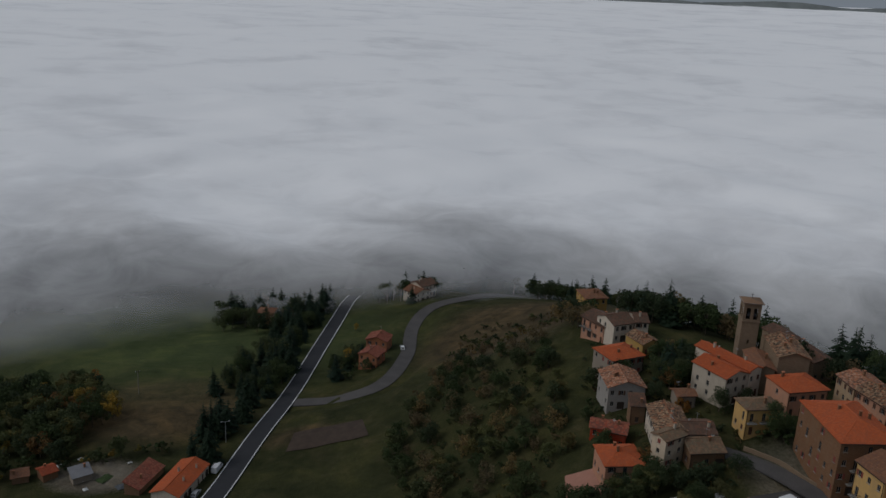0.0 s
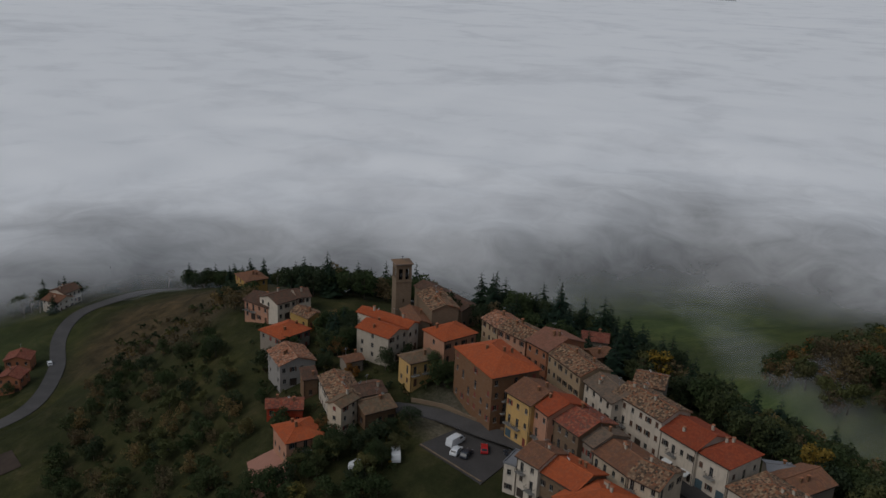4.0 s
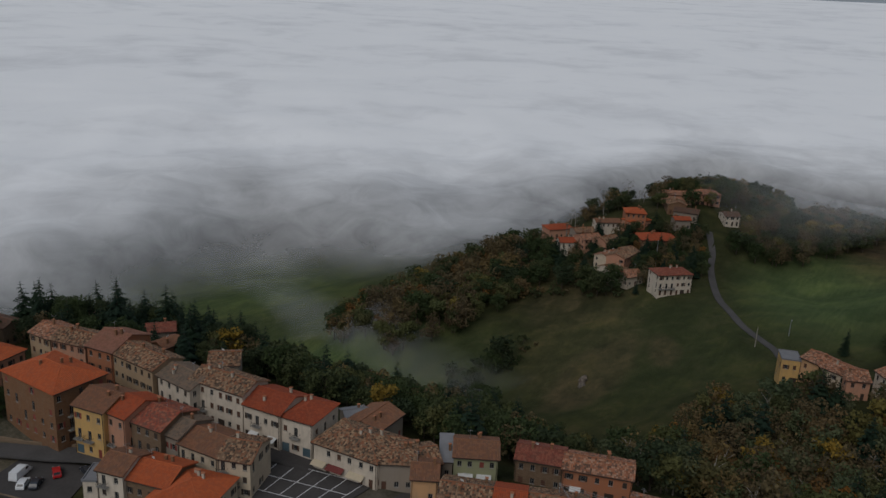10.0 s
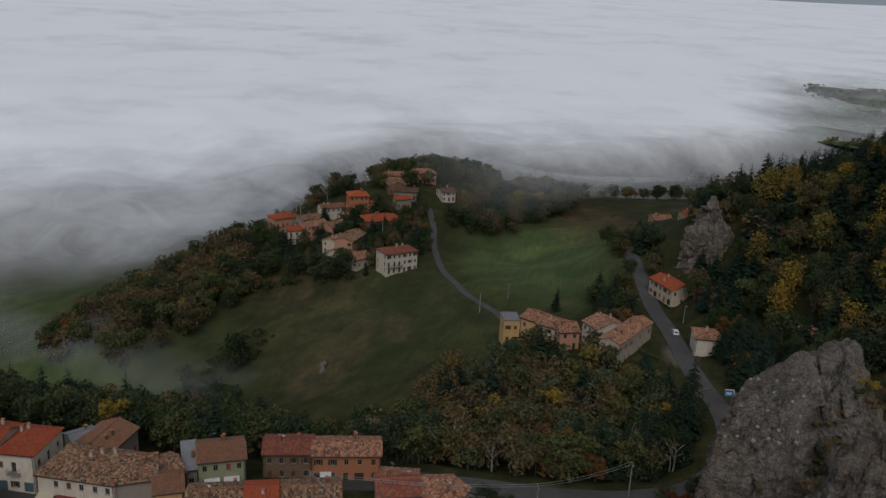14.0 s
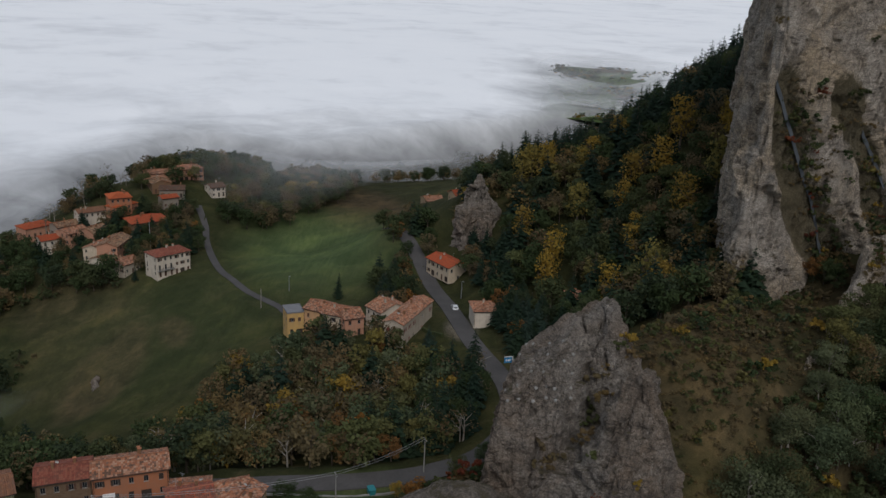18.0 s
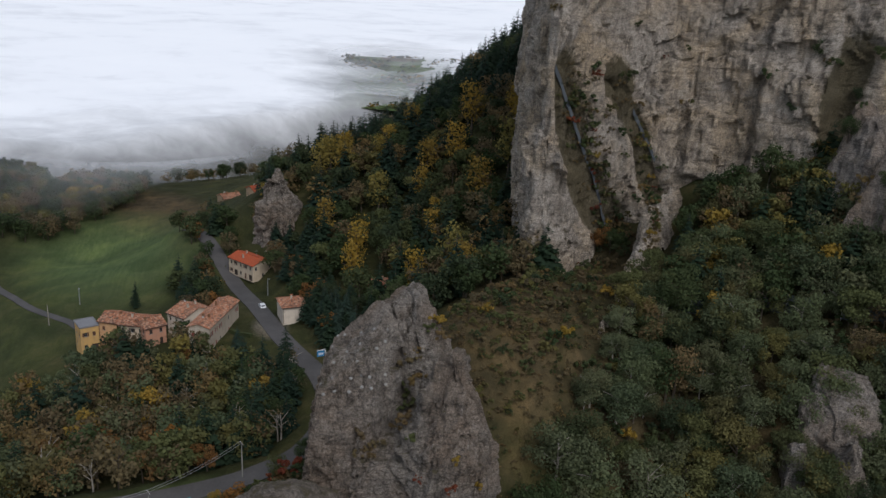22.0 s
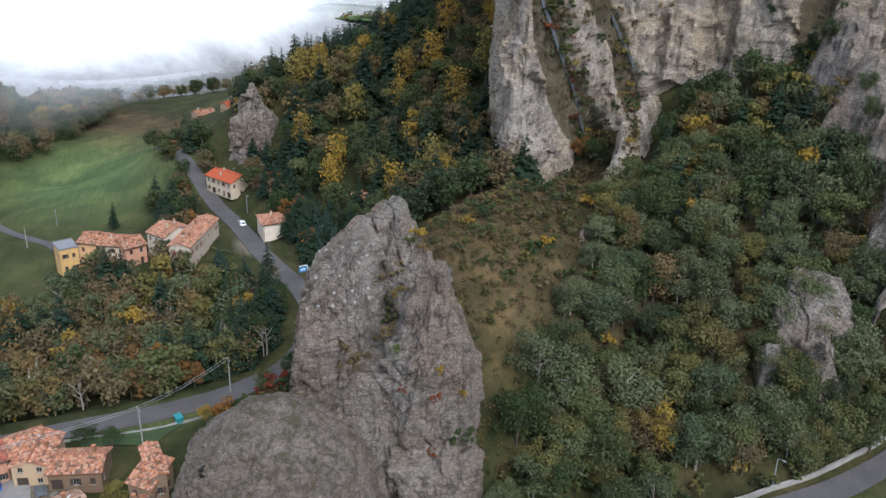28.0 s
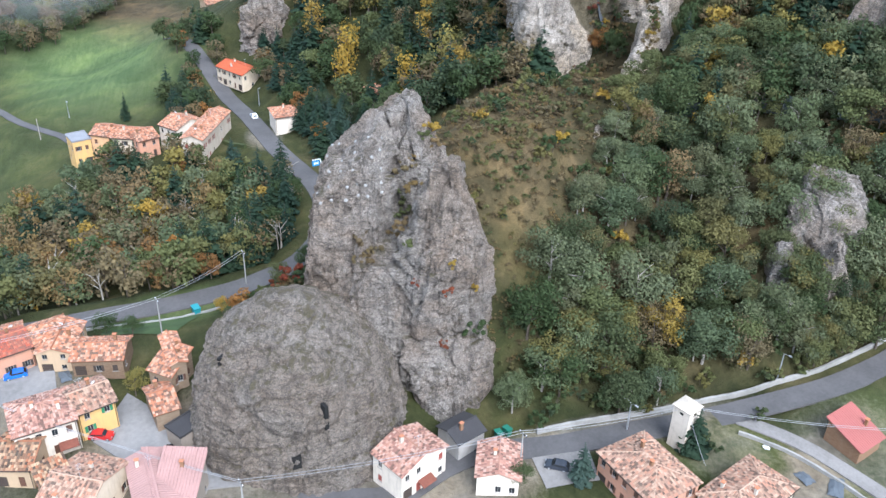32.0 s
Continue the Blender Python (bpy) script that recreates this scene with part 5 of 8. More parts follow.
    if roof == "flat":
        rf = part("roof", mesh_of("roof", *boxes((-w / 2 - 0.2, w / 2 + 0.2, -d / 2 - 0.2, d / 2 + 0.2, H, H + 0.2), (-w / 2 - 0.2, w / 2 + 0.2, -d / 2 - 0.2, -d / 2, H + 0.2, H + 0.45), (-w / 2 - 0.2, w / 2 + 0.2, d / 2, d / 2 + 0.2, H + 0.2, H + 0.45), (-w / 2 - 0.2, -w / 2, -d / 2, d / 2, H + 0.2, H + 0.45), (w / 2, w / 2 + 0.2, -d / 2, d / 2, H + 0.2, H + 0.45)), rm), ob)
        return ob
    faces, ridges = roof_faces(roof, w, d, H + 0.17, pitch, o)
    rf = part("roof", mesh_of("roof", *join(*[slab(k) for k in faces]), rm), ob)
    if roof_mat not in ("dark", "grey"):
        size = (0.5, 2.0) if "metal" in roof_mat else (0.4, 0.5)
        part("roof_tiles", mesh_of("roof_tiles", *join(*[tile_rows(k, rng, *size) for k in faces]), rm), rf, kind="stuff")
    for a, b in ridges:
        a, b = Vector(a), Vector(b)
        k = max(2, int((b - a).length / 0.5))
        part("ridge_cap", mesh_of("ridge_cap", *tube([a.lerp(b, i / k) + Vector((0, 0, 0.05 + 0.03 * (i % 2))) for i in range(k + 1)], [0.13] * (k + 1), 6), rm), rf)
    eave_details(ob, roof, w, d, H, rng, awnings, storey * floors)
    for c in range(chimneys or (1 if w * d < 75 else 2 if w * d < 140 else 3)):
        cx, cy = rng.uniform(-0.35, 0.35) * w, rng.uniform(-0.3, 0.3) * d
        if roof == "gable":
            top = H + pitch * (d / 2 - abs(cy))
        elif roof == "gablex":
            top = H + pitch * (w / 2 - abs(cx))
        elif roof == "shed":
            top = H + pitch * (cy + d / 2)
        else:
            top = H + pitch * min(w / 2 - abs(cx), d / 2 - abs(cy))
        hgt = rng.uniform(0.9, 1.5)
        ch = part("chimney", cached(("chimney", wall_mat in ("white", "cream")), lambda: mesh_of("chimney", *boxes((-0.28, 0.28, -0.22, 0.22, -0.6, 0.9)), "whitegrey" if wall_mat in ("white", "cream") else "brick")), ob, pose(cx, cy, top + hgt - 0.75))
        part("chimney_cap", cached("chimney_cap", lambda: mesh_of("chimney_cap", *boxes((-0.38, 0.38, -0.32, 0.32, 0.98, 1.06), (-0.26, -0.2, -0.2, 0.2, 0.9, 0.98), (0.2, 0.26, -0.2, 0.2, 0.9, 0.98)), "terracotta")), ch)
    return ob


# ---- the houses of the village, the hamlet and the road ----
house(66.8, 303.3, -20.9, 13.0, 10.2, 8.5, 10.0, "hip", "brown", "ochre", 2, 3.00, seed=0, sides="fl")
house(65.4, 307.4, -22.4, 8.8, -44.3, 8.4, 11.0, "hip", "brown", "ochre", 1, 3.50, seed=1, sides="fr")
house(60.4, 252.9, -6.4, 7.9, -60.3, 11.0, 9.0, "gable", "dkbrown", "pink", 2, 3.00, seed=2, sides="fr", balconies=((0, 0), (1, 0)))
house(62.8, 247.3, -4.8, 8.8, 23.2, 7.6, 9.0, "gable", "dkbrown", "white", 2, 3.00, seed=3, sides="fl")
house(70.2, 248.1, -2.4, 6.8, 1.6, 4.1, 8.0, "gable", "dkbrown", "white", 2, 2.75, seed=4, sides="fl")
house(59.2, 225.6, -7.2, 9.5, 24.6, 10.9, 9.3, "hip", "orange", "grey", 2, 3.00, seed=5, sides="fl")
house(68.4, 235.0, -2.7, 5.6, 24.0, 6.1, 8.1, "gablex", "tile", "ochre", 1, 4.00, seed=6, sides="fl")
house(56.9, 210.4, -8.0, 8.9, 2.9, 10.0, 10.7, "gablex", "orangetile", "bluegrey", 2, 3.25, seed=7, sides="fl")
house(58.2, 198.0, -6.5, 6.7, -3.6, 3.7, 4.0, "shed", "dkbrown", "brown", 1, 5.50, seed=8, sides="fl")
house(71.1, 201.1, -3.1, 5.1, 6.8, 5.1, 4.0, "gable", "brown", "grey", 1, 4.00, seed=9, sides="fl")
house(60.5, 177.0, -6.2, 9.1, 31.8, 6.4, 4.3, "gable", "moss", "cream", 3, 2.50, seed=10, sides="fl")
house(63.0, 186.5, -5.7, 7.7, -94.4, 12.8, 8.0, "gable", "tile", "white", 2, 3.50, seed=11, sides="fr")
house(68.9, 182.8, -4.3, 6.2, 3.1, 7.1, 7.0, "gable", "dkbrown", "white", 1, 5.00, seed=12, sides="fl")
house(68.5, 177.3, -4.9, 5.3, 7.0, 8.5, 8.0, "gable", "moss", "brown", 1, 4.00, seed=13, sides="fl")
house(52.0, 190.2, -8.9, 5.9, -18.5, 4.4, 6.0, "gable", "redtile", "red", 1, 4.50, seed=14, sides="fr")
house(48.9, 197.1, -10.3, 4.5, -14.6, 4.4, 5.0, "gable", "redtile", "red", 1, 3.00, seed=15, sides="fr")
house(49.0, 175.6, -10.5, 8.2, 4.9, 9.2, 9.1, "hip", "orange", "pink", 2, 2.75, seed=16, sides="fl", balconies=((1, 0),))
house(101.3, 211.6, -0.8, 12.2, -6.7, 8.1, 14.2, "gablex", "tile", "stone", 0, 3.00, seed=17, sides="fl")
house(93.8, 210.6, -0.8, 8.6, -6.7, 5.4, 12.0, "gablex", "brown", "stone", 0, 3.00, seed=130, sides="fl", label="low stone church aisle with a brown tiled roof")
house(113.3, 230.4, -4.8, 9.5, 10.7, 6.9, 26.0, "gablex", "dkbrown", "stone", 1, 6.00, seed=18, sides="fl")
house(81.1, 204.3, -1.6, 9.7, 28.3, 8.2, 11.5, "gablex", "orange", "whitegrey", 3, 2.67, seed=19, sides="fl")
house(85.1, 210.5, -0.9, 9.5, 30.3, 4.7, 18.5, "gablex", "orange", "white", 2, 4.00, seed=20, sides="fl")
house(98.5, 196.8, -0.0, 7.9, 12.4, 11.3, 9.5, "hip", "orange", "pink", 2, 3.50, seed=21, sides="fl")
house(85.1, 187.2, -1.7, 8.2, 8.1, 9.1, 5.9, "hip", "moss", "yellow", 2, 3.50, seed=22, sides="fl", balconies=((0, 0), (1, 0)), shutters="wood_brown")
house(97.8, 168.8, -2.5, 14.5, 1.5, 13.2, 19.2, "hip", "orange", "brick", 4, 3.25, seed=23, sides="fl", balconies=((1, 0), (2, 0), (1, 1), (2, 1), (1, 2), (2, 2), (3, 1)))
house(100.0, 152.9, -2.4, 12.1, -78.3, 8.4, 11.0, "gable", "brown", "yellow", 3, 3.83, seed=24, sides="fr", balconies=((0, 1), (1, 1)), garage="garage_blue")
house(102.4, 145.9, -2.3, 11.6, -85.8, 5.6, 11.0, "gable", "redorange", "pink", 3, 3.67, seed=25, sides="fr", balconies=((0, 1),), garage="garage_blue")
house(104.7, 140.2, -2.0, 10.1, -83.0, 10.0, 11.0, "gable", "redtile", "greybrown", 3, 3.17, seed=26, sides="fr", balconies=((0, 1), (1, 1)))
house(106.3, 134.2, -1.8, 8.6, -84.9, 5.0, 10.0, "gable", "greytile", "grey", 2, 4.00, seed=27, sides="fr")
house(107.3, 126.6, -2.0, 7.7, -83.7, 10.6, 10.0, "gable", "brown", "cream", 2, 3.50, seed=28, sides="fr", balconies=((0, 0), (1, 0)))
house(107.6, 117.7, -2.3, 9.1, -68.2, 7.0, 10.0, "gable", "tile", "cream", 3, 2.83, seed=29, sides="fr", balconies=((0, 1), (1, 1), (0, 0)))
house(122.6, 138.8, -1.4, 11.5, -83.4, 15.6, 9.0, "gable", "tile", "white", 3, 3.33, seed=30, sides="fr", balconies=((1, 1),))
house(125.1, 126.0, -2.3, 10.5, -82.3, 9.9, 11.0, "gable", "redroof", "white", 2, 4.25, seed=31, sides="fr", balconies=((1, 0),), awnings=((-0.2, 2.4, "canvas"), (0.3, 2.4, "canvas")))
house(127.2, 117.8, -3.0, 10.6, -79.7, 8.3, 11.0, "hip", "redroof", "white", 2, 4.25, seed=32, sides="fr", balconies=((1, 0),), garage="garage_blue")
house(127.6, 103.4, -3.4, 8.3, -84.0, 16.3, 12.0, "hip", "tile", "white", 2, 3.25, seed=33, sides="fr", awnings=((-0.38, 3.4, "awning"), (-0.12, 4.2, "awning_red"), (0.2, 4.0, "awning")))
house(119.4, 148.9, -0.8, 9.9, -92.3, 12.0, 9.0, "gable", "greytile", "white", 3, 3.00, seed=34, sides="fr", balconies=((0, 1), (1, 1), (2, 1)))
house(118.8, 163.4, -0.7, 11.0, -90.3, 15.4, 9.0, "gable", "tile", "beige", 3, 3.33, seed=35, sides="fr")
house(119.7, 175.8, -0.6, 11.2, -80.4, 8.5, 13.0, "gable", "pinkbrown", "terracotta", 3, 3.33, seed=36, sides="fr")
house(115.8, 186.2, -0.2, 10.1, -75.4, 10.8, 9.0, "gable", "tile", "pink", 3, 3.00, seed=37, sides="fr")
house(114.2, 194.8, -0.6, 10.4, -86.2, 8.1, 9.0, "gable", "orangetile", "beige", 3, 3.00, seed=38, sides="fr")
house(143.3, 190.1, -5.4, 8.1, -38.2, 7.8, 7.0, "gable", "darkred", "grey", 1, 5.00, seed=39, sides="fr")
house(136.3, 178.3, -2.4, 6.2, -1.7, 6.3, 6.0, "gable", "brown", "brown", 1, 5.00, seed=40, sides="fl")
house(136.9, 156.1, -4.2, 9.7, -47.6, 7.6, 9.0, "gable", "tile", "grey", 1, 7.00, seed=41, sides="fr")
house(142.9, 111.4, -6.9, 8.1, 3.9, 10.8, 9.0, "gable", "brown", "grey", 1, 6.00, seed=42, sides="fl")
house(142.5, 117.1, -6.2, 6.4, -34.8, 5.6, 8.0, "gable", "grey", "grey", 0, 3.00, seed=43, sides="fl")
house(90.3, 133.7, -4.3, 10.2, -73.5, 6.0, 9.0, "gable", "brown", "white", 3, 3.17, seed=44, sides="fr", balconies=((0, 0), (1, 1)))
house(86.8, 138.4, -4.6, 7.7, -55.1, 2.8, 6.0, "flat", "grey", "white", 2, 3.50, seed=45, sides="fr")
house(93.8, 127.2, -4.0, 8.7, -73.7, 9.9, 10.0, "gable", "orange", "greybrown", 2, 4.00, seed=46, sides="fr")
house(94.2, 118.1, -4.4, 8.2, -72.1, 12.3, 13.0, "hip", "orange", "cream", 2, 3.75, seed=47, sides="fr")
house(143.4, 83.4, -6.2, 9.6, -58.6, 9.5, 9.0, "gable", "brown", "green", 2, 3.25, seed=48, sides="fl", awnings=((-0.22, 3.2, "canvas"), (0.2, 3.2, "canvas")))
house(140.0, 88.9, -5.0, 6.5, -55.1, 2.5, 7.0, "shed", "grey", "grey", 1, 4.50, seed=49, sides="fl")
house(129.0, 86.9, -3.2, 6.7, -57.5, 5.4, 8.0, "gable", "brown", "orange", 1, 5.50, seed=50, sides="fr")
house(129.5, 94.5, -3.6, 8.2, -56.2, 7.7, 10.0, "hip", "tile", "grey", 1, 6.50, seed=51, sides="fr")
house(134.7, 91.6, -4.3, 6.9, -37.7, 5.7, 9.0, "gable", "tile", "grey", 1, 5.00, seed=52, sides="fl")
house(152.6, 72.0, -7.9, 9.8, -69.3, 10.4, 8.0, "gable", "darkred", "greybrown", 2, 3.25, seed=53, sides="fr")
house(156.3, 59.8, -8.0, 9.9, -69.9, 14.7, 8.0, "gable", "orangetile", "terracotta", 2, 3.25, seed=54, sides="fr", awnings=((-0.3, 2.4, "canvas"),))
house(127.1, 75.2, -2.9, 6.8, -65.9, 10.6, 9.0, "gable", "tile", "grey", 1, 6.00, seed=55, sides="fr")
house(130.0, 67.1, -2.9, 7.3, -65.9, 5.9, 9.0, "gable", "redorange", "cream", 1, 6.50, seed=56, sides="fr")
house(134.5, 59.2, -3.2, 7.0, -65.9, 12.1, 9.0, "gable", "tile", "grey", 1, 6.00, seed=57, sides="fl")
house(144.4, 44.1, -3.7, 6.4, -65.9, 8.5, 8.0, "gable", "redtile", "pink", 1, 5.00, seed=58, sides="fl")
house(146.3, 35.8, -3.5, 6.5, -65.9, 6.8, 8.0, "hip", "orangetile", "beige", 1, 5.00, seed=59, sides="fl")
house(392.1, 187.4, -28.6, 10.4, -37.1, 14.2, 9.0, "hip", "redorange", "pink", 1, 5.00, seed=60, sides="fl")
house(374.5, 173.2, -27.8, 9.1, -48.2, 9.4, 8.0, "gable", "redorange", "white", 2, 3.25, seed=61, sides="fl")
house(392.2, 160.9, -18.9, 9.1, -49.2, 12.4, 7.0, "gable", "brown", "white", 2, 3.00, seed=62, sides="fl")
house(398.8, 149.3, -14.5, 10.8, -59.1, 9.9, 10.0, "hip", "orange", "terracotta", 3, 3.00, seed=63, sides="fl")
house(398.6, 147.8, -14.5, 6.7, -27.8, 13.2, 7.0, "hip", "orange", "pink", 1, 4.00, seed=64, sides="fl")
house(386.8, 132.3, -18.4, 7.1, -53.5, 17.5, 12.0, "hip", "redorange", "brown", 1, 5.00, seed=65, sides="fl")
house(385.5, 169.4, -23.4, 8.5, -40.4, 12.7, 8.0, "gable", "tile", "grey", 1, 5.00, seed=66, sides="fl")
house(378.0, 163.8, -24.2, 8.5, -31.6, 10.6, 9.0, "gable", "orangetile", "pink", 2, 2.75, seed=67, sides="fl")
house(376.6, 153.3, -22.3, 7.7, -22.6, 9.9, 10.0, "gable", "tile", "pink", 1, 5.00, seed=68, sides="fl")
house(360.8, 145.1, -26.2, 9.3, -11.1, 10.8, 9.0, "gable", "orangetile", "cream", 2, 3.00, seed=69, sides="fl")
house(362.1, 138.8, -25.5, 10.5, -2.2, 16.3, 9.0, "gable", "tile", "pink", 2, 3.25, seed=70, sides="fl")
house(352.8, 139.4, -26.9, 7.1, -23.1, 9.7, 9.0, "gable", "tile", "white", 1, 4.50, seed=71, sides="fl")
house(347.9, 129.4, -26.1, 6.8, -27.9, 8.9, 9.0, "gable", "orangetile", "whitegrey", 1, 4.50, seed=72, sides="fl")
house(344.1, 109.6, -24.0, 11.2, -43.3, 15.6, 9.7, "hip", "darkred", "white", 3, 3.00, seed=73, sides="fl", balconies=((0, 1), (1, 1), (2, 1)))
house(441.8, 127.9, -5.2, 7.4, -51.7, 13.3, 9.0, "hip", "orangetile", "pink", 2, 3.00, seed=74, sides="fl")
house(422.2, 137.0, -7.2, 5.9, -58.5, 9.2, 10.0, "gablex", "tile", "brown", 1, 5.00, seed=75, sides="fl")
house(418.6, 129.4, -8.9, 5.2, -77.1, 11.9, 8.0, "gable", "dkbrown", "grey", 1, 4.00, seed=76, sides="fr")
house(407.7, 128.2, -11.3, 5.9, -51.0, 8.1, 6.0, "gable", "redorange", "grey", 1, 5.00, seed=77, sides="fl")
house(430.1, 110.8, -10.4, 6.1, -49.9, 7.9, 8.0, "gable", "dkbrown", "white", 2, 2.50, seed=78, sides="fl")
house(432.9, 140.3, -5.0, 6.1, -63.4, 14.5, 8.0, "gable", "orangetile", "pink", 1, 5.00, seed=79, sides="fl")
house(262.9, 43.2, -14.6, 10.2, -68.5, 5.4, 7.0, "flat", "grey", "yellow", 2, 4.00, seed=80, sides="fl")
house(263.6, 34.5, -12.0, 8.9, -116.5, 6.6, 9.0, "gable", "orangetile", "orange", 2, 3.75, seed=81, sides="fr")
house(258.9, 27.7, -10.5, 7.9, -109.5, 8.2, 9.0, "gable", "orangetile", "cream", 2, 3.25, seed=82, sides="fr")
house(255.5, 23.9, -9.5, 7.4, -63.7, 6.4, 9.0, "gable", "orangetile", "pink", 2, 3.00, seed=83, sides="fl")
house(251.3, 4.7, -7.6, 9.0, -111.8, 6.5, 23.7, "gablex", "orangetile", "whitegrey", 2, 4.00, seed=84, sides="fr")
house(259.1, 12.1, -7.9, 7.5, -139.0, 7.9, 11.0, "gable", "orangetile", "white", 2, 3.25, seed=85, sides="fr")
house(308.2, -8.1, -6.3, 6.2, -145.3, 14.6, 9.0, "gable", "redorange", "cream", 2, 3.00, seed=86, sides="fr", shutters="wood_brown")
house(255.4, -19.1, -3.4, 5.7, -82.4, 7.5, 9.0, "hip", "orangetile", "white", 0, 3.00, seed=87, sides="fl")
house(252.7, -46.5, 2.8, 5.8, -101.5, 6.2, 8.0, "hip", "orangetile", "cream", 1, 4.00, seed=88, sides="fr")
house(420.0, -1.7, -11.0, 7.5, -69.0, 9.1, 9.0, "gable", "orangetile", "beige", 1, 4.00, seed=89, sides="fl")
house(369.5, -13.8, 3.7, 8.3, -67.6, 7.4, 9.0, "gable", "redorange", "beige", 1, 4.00, seed=90, sides="fl")
house(147.9, 44.8, -4.4, 5.9, -76.5, 7.4, 9.0, "gable", "orangetile", "orange", 1, 4.00, seed=91, sides="fr")
house(144.1, 33.8, -3.2, 6.0, -99.7, 6.2, 9.7, "gablex", "orangetile", "beige", 2, 2.40, seed=92, sides="fr")
house(139.8, 26.3, -2.4, 4.5, -99.8, 9.2, 7.0, "gable", "orangetile", "greybrown", 1, 3.60, seed=93, sides="fr")
house(133.8, 13.1, -1.4, 5.8, -77.8, 2.7, 9.7, "gablex", "orangetile", "stone", 1, 5.00, seed=94, sides="fl")
house(131.6, 13.7, -1.6, 4.2, -127.8, 5.0, 6.0, "shed", "orangetile", "stone", 1, 3.60, seed=95, sides="fr")
house(124.4, 15.4, -3.0, 3.8, -74.6, 4.0, 8.0, "gable", "orangetile", "stone", 0, 3.00, seed=96, sides="fl")
house(117.1, 11.4, -3.7, 3.8, -143.6, 4.1, 5.0, "flat", "dark", "grey", 0, 3.00, seed=97, sides="fr")
house(122.2, 34.4, -3.9, 7.1, -74.3, 9.5, 9.0, "hip", "pinktile", "white", 2, 3.25, seed=98, sides="fr", shutters="wood_brown", awnings=((0.3, 3.0, "rust"),))
house(125.5, 27.2, -3.5, 6.3, -67.8, 6.3, 8.0, "gable", "beigetile", "yellow", 2, 2.75, seed=99, sides="fl", shutters="shutter_green")
house(104.5, 27.0, -5.8, 7.0, -116.8, 8.2, 14.0, "gable", "beigetile", "cream", 1, 5.00, seed=100, sides="fr")
house(103.6, 16.3, -5.9, 7.1, -79.5, 5.7, 13.0, "gablex", "pinkmetal", "cream", 1, 5.00, seed=101, sides="fl")
house(101.8, 12.6, -6.0, 5.8, -106.7, 6.3, 10.0, "shed", "pinkmetal", "grey", 1, 4.00, seed=102, sides="fr")
house(116.8, 37.3, -4.3, 4.7, -103.3, 6.6, 9.0, "gable", "tile", "beige", 1, 4.00, seed=103, sides="fr")
house(104.6, 29.7, -5.5, 5.5, -65.5, 4.3, 10.0, "shed", "tile", "beige", 1, 4.00, seed=104, sides="fl")
house(101.8, -24.3, -6.0, 6.9, -60.2, 9.9, 7.1, "gablex", "pinktile", "white", 2, 3.00, seed=105, sides="fl", shutters="shutter_red", awnings=((0.0, 3.0, "rust"),))
house(106.3, -34.5, -5.0, 4.5, -65.9, 5.7, 5.6, "gable", "dark", "bluegrey", 0, 3.00, seed=106, sides="fl")
house(97.2, -38.4, -5.4, 5.1, -110.6, 6.8, 8.0, "gablex", "pinktile", "white", 1, 4.20, seed=107, sides="fl")
house(87.5, -60.2, -4.6, 7.2, -164.6, 12.8, 9.6, "hip", "beigetile", "pink", 2, 3.00, seed=108, sides="fr")
house(80.5, -74.1, -4.9, 6.0, -66.3, 13.8, 8.5, "hip", "beigetile", "cream", 1, 5.00, seed=109, sides="fl")
house(89.1, -100.9, -3.3, 3.3, -70.4, 6.6, 6.6, "shed", "redmetal", "brown", 0, 3.00, seed=110, sides="fl")
house(-70.2, 230.3, -51.1, 4.2, 76.8, 18.9, 9.0, "gable", "orange", "white", 1, 3.50, seed=111, sides="fl")
house(-17.4, 324.4, -52.7, 8.1, -24.2, 8.1, 8.0, "gablex", "darkred", "terracotta", 2, 3.00, seed=112, sides="fr")
house(-15.6, 345.7, -54.9, 8.0, -14.5, 9.3, 8.0, "gablex", "darkred", "terracotta", 2, 3.00, seed=113, sides="fr")
house(-18.4, 327.3, -53.0, 5.0, -14.4, 6.9, 4.0, "gablex", "brown", "cream", 1, 3.20, seed=114, sides="fr")
house(0.2, 414.0, -55.4, 6.6, -46.9, 9.5, 10.0, "gable", "brown", "white", 2, 2.50, seed=115, sides="fr")
house(3.4, 418.1, -55.5, 9.3, 42.5, 10.3, 9.0, "gable", "dkbrown", "white", 2, 3.25, seed=116, sides="fl", balconies=((0, 0), (1, 0)))
house(-102.2, 234.1, -51.9, 3.2, 37.0, 5.7, 4.0, "shed", "grey", "grey", 0, 3.00, seed=117, sides="fl", name="shed")
house(-113.2, 235.8, -52.6, 3.6, 43.7, 4.5, 5.0, "gable", "redroof", "brick", 0, 3.00, seed=118, sides="fl", name="shed")
house(-121.1, 234.6, -53.3, 3.6, 22.8, 4.7, 5.0, "gable", "brown", "brown", 0, 3.00, seed=119, sides="fr", name="shed")
house(-82.1, 232.8, -51.3, 2.9, 75.7, 14.0, 5.0, "shed", "darkred", "brown", 0, 3.00, seed=120, sides="fl", name="shed", label="rusty red lean-to shed beside the long house")
house(-74.1, 396.2, -64.6, 8.1, -5.5, 7.9, 9.0, "hip", "brown", "white", 2, 3.00, seed=121, sides="fr")


